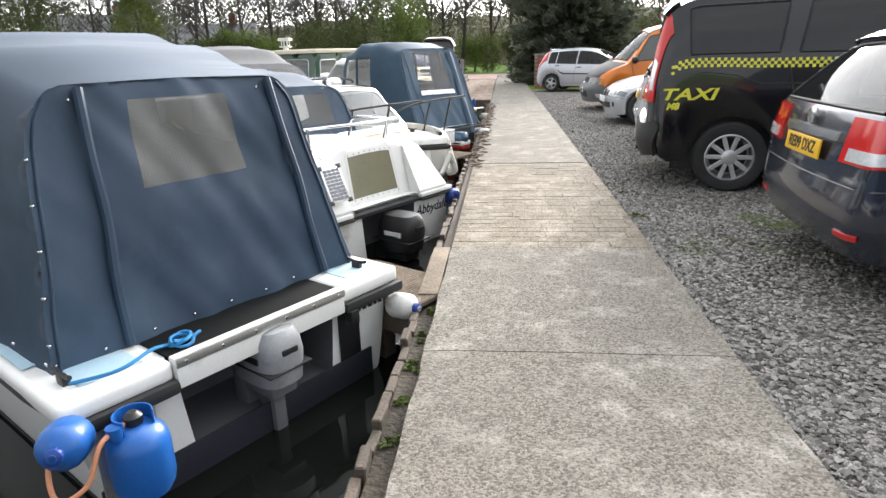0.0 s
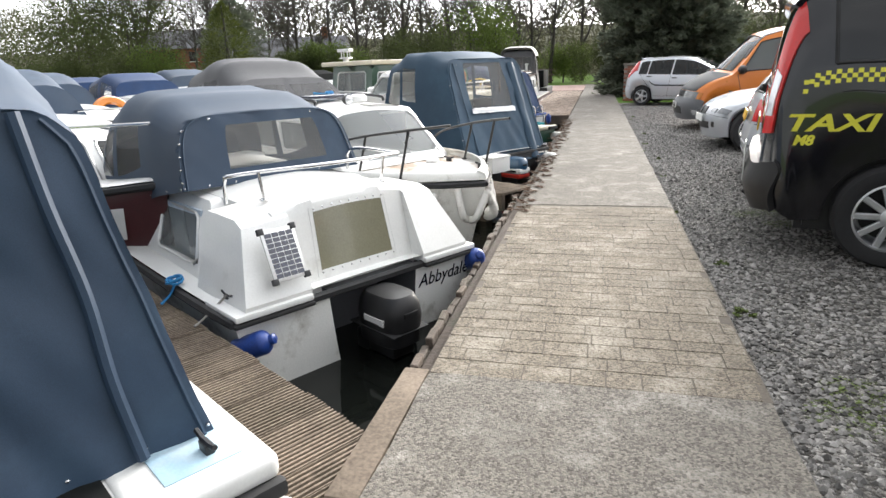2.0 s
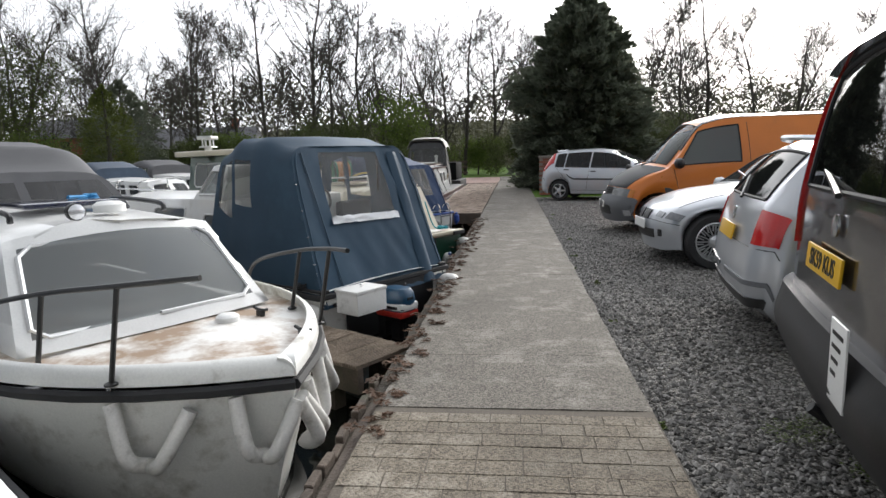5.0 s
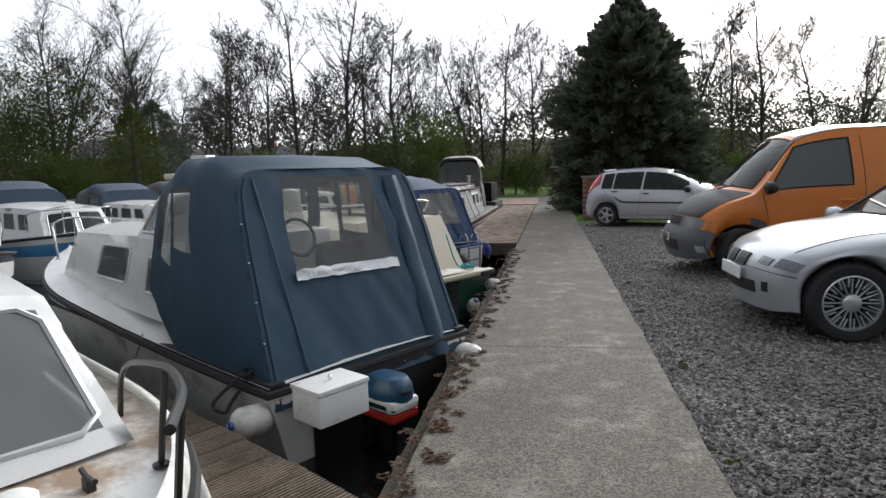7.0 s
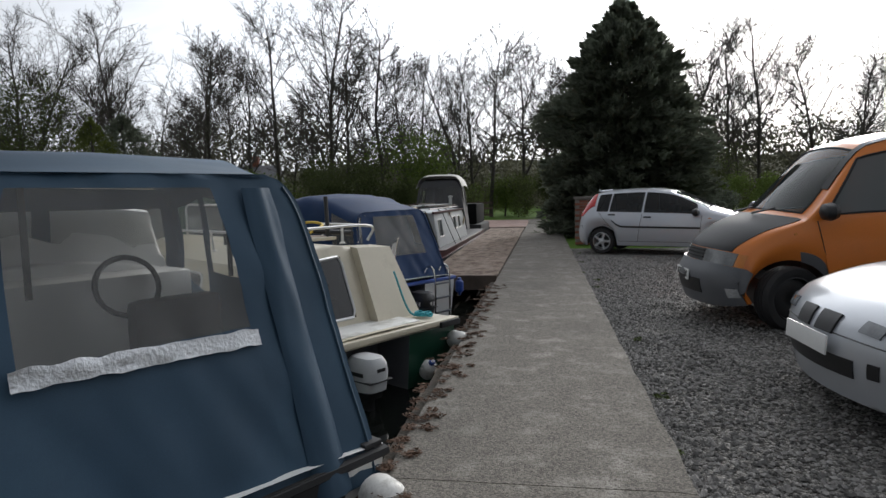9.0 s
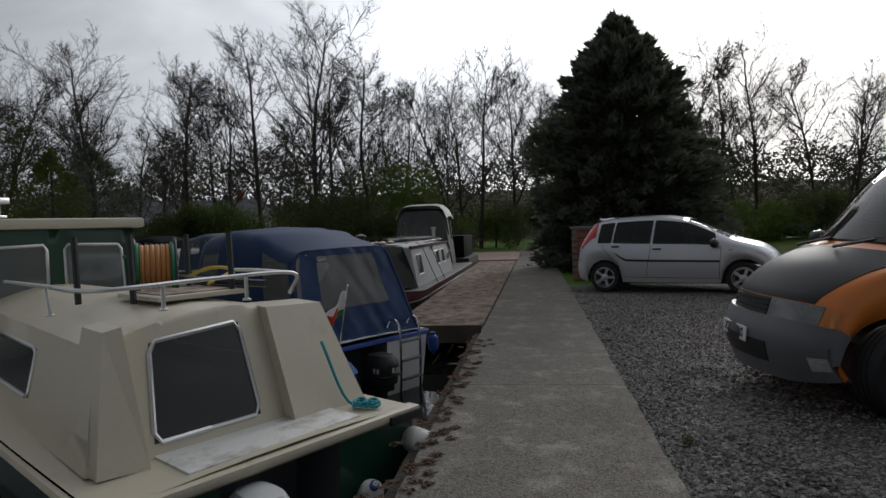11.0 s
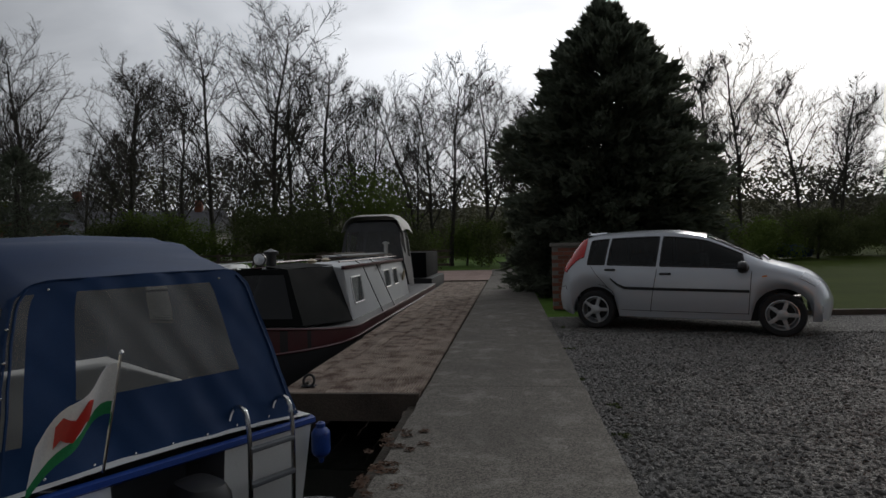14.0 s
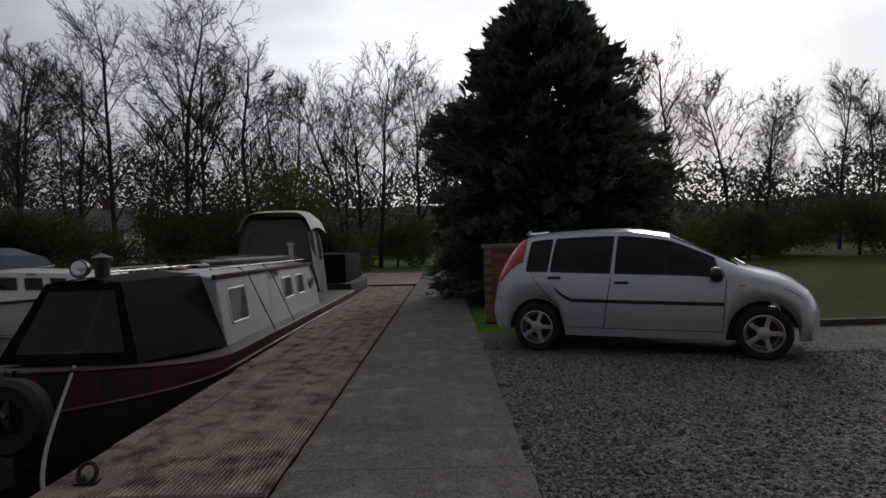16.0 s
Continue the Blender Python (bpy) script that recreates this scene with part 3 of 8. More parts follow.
bm = bmesh.new()
xs = [-900, -300, -120, -60, BX0, BX1, 30, 80, 200, 400, 900]
ys = [-900, -300, -80, BY0, BY1, 60, 100, 140, 200, 300, 450, 900]
gv = {(i, j): bm.verts.new(flat(x, y)) for i, x in enumerate(xs) for j, y in enumerate(ys)}
for i in range(len(xs) - 1):
    for j in range(len(ys) - 1):
        if not (xs[i] == BX0 and ys[j] == BY0):
            bm.faces.new((gv[i, j], gv[i + 1, j], gv[i + 1, j + 1], gv[i, j + 1]))
tagged(part("ground", bm, M["field"]), "green pasture and rough grass round the marina", "ground", kind="structure")
bm = bmesh.new()
for a, b in (((BX0, BY0), (BX1, BY0)), ((BX1, BY0), (BX1, BY1)), ((BX1, BY1), (BX0, BY1)), ((BX0, BY1), (BX0, BY0))):
    bm.faces.new([bm.verts.new((x, y, z)) for x, y, z in ((*a, -0.06), (*b, -0.06), (*b, -1.5), (*a, -1.5))])
tagged(part("wall_quay", bm, M["old_wood"]), "dark wet quay wall below the bank", "quay", kind="structure")
bm = bmesh.new()
bm.faces.new([bm.verts.new((x, y, -1.49)) for x, y in ((BX0, BY0), (BX1, BY0), (BX1, BY1), (BX0, BY1))])
tagged(part("basin_bed", bm, M["old_wood"]), "muddy bed of the marina basin", "ground", kind="structure")
bm = bmesh.new()
bm.faces.new([bm.verts.new((x, y, WATER)) for x, y in ((BX0, BY0), (BX1, BY0), (BX1, BY1), (BX0, BY1))])
tagged(part("water", bm, water_mat), "still black marina water with faint ripples", "water", kind="structure")

# gravel car park, uneven, with a ragged edge to the walk
PATH_R = 1.42


def gravel_z(x, y):
    return -0.035 + 0.018 * noise.noise((x * 0.7, y * 0.7, 3.1)) + 0.008 * noise.noise((x * 2.3, y * 2.3, 7.7))


sheet, _ = panel(lambda u, v: Vector((u, v, gravel_z(u, v))), (PATH_R - 0.05, 22, 50), (-10, 24.0, 90))
tagged(part("car_park", sheet, M["gravel"]), "grey crushed stone gravel of the car park", "gravel", kind="structure")
# loose stones by the walk, where they can be told apart
rng = np.random.default_rng(5)
COUNT = 105000
px = PATH_R - 0.005 + 6.0 * rng.random(COUNT) ** 1.6
py = -0.5 + 22.5 * rng.random(COUNT)
size = 0.007 + 0.012 * rng.random(COUNT) ** 2
octa = np.array([(1, 0, 0), (-1, 0, 0), (0, 1, 0), (0, -1, 0), (0, 0, 1), (0, 0, -1)], float)
tri = np.array([(0, 2, 4), (2, 1, 4), (1, 3, 4), (3, 0, 4), (2, 0, 5), (1, 2, 5), (3, 1, 5), (0, 3, 5)])
ang = rng.random(COUNT) * 6.28
pts = octa[None] * (0.7 + 0.6 * rng.random((COUNT, 6, 1))) * size[:, None, None] * np.array([1.25, 1.0, 0.75])
co, si = np.cos(ang)[:, None], np.sin(ang)[:, None]
pts = np.stack([pts[..., 0] * co - pts[..., 1] * si, pts[..., 0] * si + pts[..., 1] * co, pts[..., 2]], -1)
pts += np.stack([px, py, np.array([gravel_z(a, b) for a, b in zip(px, py)]) + size * 0.35], -1)[:, None]
me = bpy.data.meshes.new("gravel_stones")
me.from_pydata(pts.reshape(-1, 3), [], (tri[None] + 6 * np.arange(COUNT)[:, None, None]).reshape(-1, 3))
me.materials.append(M["stone_chip"])
tagged(new("gravel_stones", me), "loose grey stone chips lying on the car park", "gravel", kind="stuff")

# lawn beyond the car park with a timber edging
sheet, _ = panel(lambda u, v: Vector((u, v, 0.03 + 0.35 * max(0, (v - 26) / 40) + 0.02 * noise.noise((u * 0.3, v * 0.3, 0)))), (4.6, 60, 40), (24.02, 75, 40))
tagged(part("lawn", sheet, M["grass"]), "mown green lawn beyond the gravel", "lawn", kind="structure")
bm = bmesh.new()
box(bm, 4.6, 40, 23.9, 24.02, -0.1, 0.05, 0.01)
tagged(part("kerb", bm, M["old_wood"]), "low dark timber edging along the lawn", "kerb", kind="structure")

# the concrete walk, in bays with cracks and joints between them
pavement = thing("pavement", pose(0, 0, 0), "worn concrete walk beside the moorings", "pavement", kind="structure")
BAYS = [(-4.0, 2.415), (2.422, 4.0), (7.5, 8.35), (8.352, 11.05), (11.056, 15.262), (15.27, 18.6), (18.606, 22.5), (22.506, 26.5), (26.506, 30.5), (30.506, 38)]


def bay(y0, y1):
    def f(u, v):
        edge = 0.012 * noise.noise((0, v * 3, 1)) + 0.006 * noise.noise((0, v * 14, 2))
        x = edge + (PATH_R - edge + 0.02 * noise.noise((5, v * 2.2, 1)) + 0.008 * noise.noise((5, v * 11, 4))) * u
        return Vector((x, v, 0.004 * noise.noise((x * 1.3, v * 1.3, 0)) + 0.0016 * noise.noise((x * 9, v * 9, 0)) - (0.006 if u in (0, 1) else 0)))
    ny = max(8, int((y1 - y0) * 9))
    sheet, _ = panel(f, (0, 1, 16), (y0, y1, ny))
    r = bmesh.ops.extrude_face_region(sheet, geom=sheet.faces[:])
    for e in r["geom"]:
        if isinstance(e, bmesh.types.BMVert):
            e.co.z -= 0.16
    return sheet


for a, b in BAYS:
    part("slab", bay(a, b), M["concrete"], pavement)
bm = box(bmesh.new(), 0.0, PATH_R, 4.0, 7.5, -0.16, -0.005)
part("block_bed", bm, M["block_joint"], pavement)


# ---- cars ----
def spline(rows, u):
    i = min(int(u), len(rows) - 2)
    t = u - i
    p1, p2 = np.array(rows[i]), np.array(rows[i + 1])
    p0, p3 = np.array(rows[max(i - 1, 0)]), np.array(rows[min(i + 2, len(rows) - 1)])
    m1, m2 = (p2 - p0) * 0.5, (p3 - p1) * 0.5
    d = p2 - p1
    lim = np.abs(d) * 1.5 + 1e-6
    m1, m2 = np.clip(m1, -lim, lim), np.clip(m2, -lim, lim)
    return (2 * t ** 3 - 3 * t * t + 1) * p1 + (t ** 3 - 2 * t * t + t) * m1 + (-2 * t ** 3 + 3 * t * t) * p2 + (t ** 3 - t * t) * m2


class Shell:
    """A car body: centre line (top), roof edge, belt line and sill from rear to front, mirrored."""

    def __init__(self, top, edge, belt, sill_x, hubs, arch, sill=0.2, hub_z=0.29, bulge=0.03):
        self.top, self.edge, self.belt, self.sill_x = top, edge, belt, [(x,) for x in sill_x]
        self.hubs, self.arch, self.sill, self.hub_z, self.bulge = hubs, arch, sill, hub_z, bulge
        self.n = len(top) - 1

    def bottom(self, x):
        z = self.sill
        for h in self.hubs:
            d = abs(x - h)
            if d < self.arch:
                z = max(z, self.hub_z + math.sqrt(self.arch ** 2 - d * d))
        return z

    def __call__(self, u, v):
        u = min(max(u, 0), self.n)
        s, a = (1 if v >= 0 else -1), min(abs(v), 1)
        T, E, B = spline(self.top, u), spline(self.edge, u), spline(self.belt, u)
        if a <= 0.3:
            t = a / 0.3
            return Vector((T[0] + (E[0] - T[0]) * t * t, s * E[1] * t, T[1] + (E[2] - T[1]) * t ** 2.4))
        if a <= 0.55:
            t = (a - 0.3) / 0.25
            k = math.sin(math.pi * t) * 0.025
            return Vector((E[0] + (B[0] - E[0]) * t, s * (E[1] + (B[1] - E[1]) * t + k), E[2] + (B[2] - E[2]) * t))
        t = (a - 0.55) / 0.45
        x = float(spline(self.sill_x, u)[0])
        zb = min(self.bottom(x), B[2] - 0.02)
        y = B[1] + self.bulge * math.sin(math.pi * min(t * 1.1, 1)) - 0.05 * t ** 3
        return Vector((B[0] + (x - B[0]) * t, s * y, B[2] + (zb - B[2]) * t))


def wheel(parent, x, y, r, w, spokes, style="alloy", steer=0.0):
    side = 1 if y > 0 else -1
    base = pose(x, y, r, 0, 0, steer) @ pose(0, 0, 0, -90 * side, 0, 0)
    rim = r * (0.70 if style != "steel" else 0.67)
    bm = bmesh.new()
    lathe(bm, [(rim, -w * 0.5), (rim + 0.01, w * 0.45), (rim - 0.012, w * 0.48), (rim - 0.022, w * 0.36), (rim - 0.03, -w * 0.4), (0.02, -w * 0.4)], n=32, cap=False)
    if style == "black":
        lathe(bm, [(rim - 0.02, w * 0.2), (rim * 0.7, w * 0.28), (rim * 0.3, w * 0.2), (0.01, w * 0.2)], n=28)
    else:
        lathe(bm, [(0.07, w * 0.2), (0.07, w * 0.42), (0.055, w * 0.46), (0.01, w * 0.47)], n=20)
    material = M["black_plastic"] if style == "black" else M["alloy"]
    ob = part("wheel", bm, material, parent, "", m=base)
    if style != "black":
        wd = {5: 0.052, 10: 0.042 if style == "steel" else 0.014, 8: 0.036}.get(spokes, 0.012)
        first = None
        for k in range(spokes):
            if first is None:
                bm = box(bmesh.new(), 0.02, rim - 0.01, -wd * 0.5, wd * 0.5, w * 0.26, w * 0.42, 0.006, seg=1)
                if spokes > 10:
                    box(bm, rim * 0.55, rim - 0.01, 0.02, 0.032, w * 0.26, w * 0.4, 0.003, seg=1)
                sp = first = part("spoke", bm, material, ob)
            else:
                sp = new("spoke", first.data)
                sp.parent = ob
            sp.matrix_basis = pose(0, 0, 0, 0, 0, 360 / spokes * k)
    bm = bmesh.new()
    lathe(bm, [(rim, -w * 0.5), (r - 0.02, -w * 0.52), (r - 0.004, -w * 0.4), (r, -w * 0.3), (r, -w * 0.22), (r - 0.008, -w * 0.21), (r - 0.008, -w * 0.17), (r, -w * 0.16), (r, -w * 0.03), (r - 0.008, -w * 0.02), (r - 0.008, w * 0.02), (r, w * 0.03), (r, w * 0.16), (r - 0.008, w * 0.17), (r - 0.008, w * 0.21), (r, w * 0.22), (r - 0.004, w * 0.4), (r - 0.02, w * 0.52), (rim + 0.03, w * 0.53), (rim, w * 0.47)], n=40, cap=False)
    part("tyre", bm, M["black_rubber"], ob, "black rubber tyre", m=pose(0, 0, 0))
    bm = lathe(bmesh.new(), [(rim - 0.05, -w * 0.3), (rim - 0.05, -w * 0.15), (0.02, -w * 0.15)], n=24)
    part("brake_disc", bm, M["black_plastic"], ob, "dark brake disc behind the spokes")
    return ob


def car_body(parent, shell, paint, holes, glassy, hub_r, wheel_w, spokes, style, L, seats=True, steer=0.0, dark_top=None):
    """Body skin with its openings, panes, cabin floor, seats and wheels. holes: (name, u0, u1, v0, v1, mirrored)."""
    rects, names = [], []
    for name, u0, u1, v0, v1, mirrored in holes:
        rects.append((u0, u1, v0, v1))
        names.append(name)
        if mirrored:
            rects.append((u0, u1, -v1, -v0))
            names.append(name)
    sheet, panes = panel(shell, (0, shell.n, shell.n * 9), (-1, 1, 40), rects)
    for u in (0, shell.n):
        ring = [shell(u, -1 + 2 * k / 40) for k in range(41)]
        sheet.faces.new([sheet.verts.new(p) for p in ring])
    bmesh.ops.remove_doubles(sheet, verts=sheet.verts, dist=1e-4)
    body = part("body", sheet, paint, parent, smooth=32)
    for name, bm in zip(names, panes):
        ob = part(name, bm, glassy if name != "windscreen" else M["screen_glass"], parent)
        ob.visible_shadow = False
    # rubber seals round the panes
    for r in rects:
        bm = bmesh.new()
        u0, u1, v0, v1 = r
        loop = [(u0 + (u1 - u0) * k / 8, v0) for k in range(8)] + [(u1, v0 + (v1 - v0) * k / 8) for k in range(8)] + [(u1 - (u1 - u0) * k / 8, v1) for k in range(8)] + [(u0, v1 - (v1 - v0) * k / 8) for k in range(9)]
        tube(bm, [shell(*p) for p in loop], 0.012, 5, False)
        part("window_seal", bm, M["black_rubber"], parent)
    bm = bmesh.new()
    wb = shell.belt[len(shell.belt) // 2][1]
    zb = shell.belt[len(shell.belt) // 2][2]
    box(bm, 0.35, L - 0.85, -wb + 0.22, wb - 0.22, 0.2, min(zb, 1.0) - 0.12)
    box(bm, 0.3, L - 0.55, -wb + 0.26, wb - 0.26, 0.17, 0.45)
    part("underbody", bm, M["black_plastic"], parent)
    if seats:
        for x in seats:
            for y in (-0.36, 0.36):
                bm = bmesh.new()
                box(bm, x - 0.08, x + 0.06, y - 0.24, y + 0.24, zb - 0.3, zb + 0.18, 0.05)
                box(bm, x - 0.1, x + 0.0, y - 0.12, y + 0.12, zb + 0.2, zb + 0.38, 0.04)
                part("seat", bm, M["seat"], parent)
    for h in shell.hubs:
        for s in (-1, 1):
            wheel(parent, h, s * (wb - wheel_w * 0.5 - 0.005), hub_r, wheel_w, spokes, style, steer if h == shell.hubs[-1] else 0)
    return body


def u_at(shell, x, v):
    """The station at which the skin has this x."""
    lo, hi = 0.0, float(shell.n)
    for _ in range(40):
        mid = (lo + hi) / 2
        if shell(mid, v).x < x:
            lo = mid
        else:
            hi = mid
    return lo


def spot(shell, x, z):
    """The station and section at which the side has this x and height."""
    v = 0.7
    for _ in range(30):
        u = u_at(shell, x, v)
        v = min(0.98, max(0.56, v + (shell(u, v).z - z) * 0.3))
    return u, v


def seam(parent, shell, a, b, v0, v1, w=0.01):
    """A shut line across the skin at station a (v0) to b (v1)."""
    bm = bmesh.new()
    pts = [shell(a + (b - a) * k / 14, v0 + (v1 - v0) * k / 14) for k in range(15)]
    tube(bm, pts, 0.0045, 4, False)
    return part("shut_line", bm, M["black_plastic"], parent)


def plate(parent, words, x, y, z, yellow, face, tilt=0.0, w=0.52, h=0.11):
    """A number plate on the rear (face -1) or the front (face 1)."""
    base = pose(x, y, z, 0, 0, 90 if face > 0 else -90) @ pose(0, 0, 0, 90 - tilt, 0, 0)
    ob = part("number_plate", box(bmesh.new(), -w / 2, w / 2, -h / 2, h / 2, -0.006, 0.006, 0.004), M["plate_yellow" if yellow else "plate_white"], parent, ("yellow" if yellow else "white") + " number plate", m=base)
    if words:
        part("plate_letters", text_mesh(words, 0.098, 0.001, bold=0.002), M["ink"], ob, smooth=0, m=pose(0, 0, 0.0075) @ Matrix.Diagonal((0.92, 1, 1, 1)))
    return ob


def on_shell(shell, u, v):
    """A pose lying on the skin, z outward, x along the car."""
    e = 1e-3
    p = shell(u, v)
    du, dv = shell(u + e, v) - shell(u - e, v), shell(u, v + e) - shell(u, v - e)
    n = du.cross(dv).normalized()
    if n.dot(p - Vector((p.x, 0, 0.6))) < 0:
        n = -n
    x = (Vector((1, 0, 0)) - n * n.x).normalized()
    y = n.cross(x)
    return Matrix.Translation(p) @ Matrix((x, y, n)).transposed().to_4x4()


def mirror_pod(parent, shell, u, v, material):
    for s in (1, -1):
        p = shell(u, v * s)
        bm = bmesh.new()
        lathe(bm, [(0.02, -0.05), (0.075, -0.045), (0.1, 0.0), (0.085, 0.06), (0.03, 0.09)], Matrix.Translation(p + Vector((0, s * 0.12, 0.06))) @ pose(0, 0, 0, 0, 90, 0) @ Matrix.Diagonal((0.85, 1.15, 1, 1)), 14)
        tube(bm, [p, p + Vector((0, s * 0.1, 0.04))], 0.025, 6)
        part("door_mirror", bm, material, parent)


def handle(parent, shell, u, v, material, length=0.16):
    m = on_shell(shell, u, v)
    part("door_handle", box(bmesh.new(), -length / 2, length / 2, -0.016, 0.016, 0.0, 0.032, 0.012), material, parent, m=m)


GROUND = -0.035


def hatchback():
    """Silver five-door hatchback, side on."""
    car = thing("hatchback_car", pose(1.80, 23.50, GROUND, 0, 0, -22.8), "silver five-door hatchback parked on the gravel", "car", "cars in the car park")
    top = [(0.03, 0.26), (0.0, 0.46), (0.03, 0.62), (0.10, 0.92), (0.36, 1.38), (0.62, 1.45), (1.55, 1.485), (2.1, 1.42), (2.92, 1.03), (3.42, 0.88), (3.64, 0.70), (3.74, 0.45), (3.70, 0.2)]
    edge = [(0.05, 0.58, 0.26), (0.03, 0.62, 0.46), (0.06, 0.66, 0.62), (0.14, 0.69, 0.92), (0.42, 0.55, 1.34), (0.66, 0.54, 1.40), (1.55, 0.56, 1.435), (2.12, 0.56, 1.37), (2.94, 0.70, 0.99), (3.40, 0.66, 0.84), (3.60, 0.60, 0.68), (3.68, 0.54, 0.45), (3.64, 0.52, 0.2)]
    belt = [(0.12, 0.72, 0.28), (0.14, 0.79, 0.48), (0.18, 0.81, 0.64), (0.24, 0.815, 0.86), (0.40, 0.80, 0.95), (0.62, 0.815, 0.95), (1.5, 0.835, 0.92), (2.3, 0.835, 0.90), (2.9, 0.82, 0.88), (3.32, 0.79, 0.76), (3.52, 0.75, 0.62), (3.58, 0.73, 0.43), (3.57, 0.72, 0.24)]
    shell = Shell(top, edge, belt, [0.2, 0.25, 0.27, 0.3, 0.45, 0.72, 1.4, 2.3, 2.85, 3.3, 3.48, 3.56, 3.58], (0.635, 3.12), 0.345, 0.2, 0.29)
    car_body(car, shell, M["car_silver"], [("rear_window", 3.15, 3.85, -0.25, 0.25, False), ("quarter_window", 4.62, 5.22, 0.33, 0.535, True), ("rear_door_window", 5.28, 6.02, 0.33, 0.535, True), ("front_door_window", 6.1, 7.62, 0.33, 0.535, True), ("windscreen", 7.1, 7.93, -0.27, 0.27, False)], M["car_glass"], 0.29, 0.185, 5, "alloy", 3.92, (1.2, 2.05))
    for s in (1, -1):
        part("tail_lamp", patch(shell, 2.9, 4.25, 0.29 * s, 0.47 * s, 10, 5, 0.006, 0.01), M["lamp_red"], car, "tall red tail lamp")
        part("headlamp", patch(shell, 8.95, 9.75, 0.30 * s, 0.52 * s, 6, 4), M["lamp_bright"], car, "clear swept-back headlamp")
        part("rubbing_strip", patch(shell, 5.32, 7.72, 0.725 * s, 0.75 * s, 20, 1, 0.004, 0.008), M["black_plastic"], car, "black side moulding")
        part("indicator_repeater", patch(shell, 8.0, 8.12, 0.63 * s, 0.655 * s, 2, 2), M["lamp_amber"], car)
        part("fog_lamp", patch(shell, 10.9, 11.2, 0.62 * s, 0.75 * s, 2, 2), M["lamp_bright"], car)
        for a, b in ((4.85, 5.2), (6.05, 6.03), (7.75, 7.72)):
            seam(car, shell, a, b, 0.56 * s, 0.95 * s)
        seam(car, shell, 4.9, 7.74, 0.94 * s, 0.94 * s)
        handle(car, shell, 5.33, 0.60 * s, M["black_plastic"])
        handle(car, shell, 6.2, 0.60 * s, M["black_plastic"])
        seam(car, shell, 2.0, 2.05, 0.30 * s, 0.62 * s)
    mirror_pod(car, shell, 7.55, 0.56, M["black_plastic"])
    plate(car, "", -0.005, 0, 0.72, True, -1, 8)
    bm = bmesh.new()
    tube(bm, curve_pts([(0.5, -0.5, 1.46), (0.35, 0, 1.44), (0.5, 0.5, 1.46)]), 0.02, 6)
    part("roof_spoiler", bm, M["car_silver"], car)
    bm = tube(bmesh.new(), [(2.98, -0.45, 1.02), (2.9, 0.1, 1.07)], 0.012, 5)
    part("wiper", bm, M["black_plastic"], car)
    return car


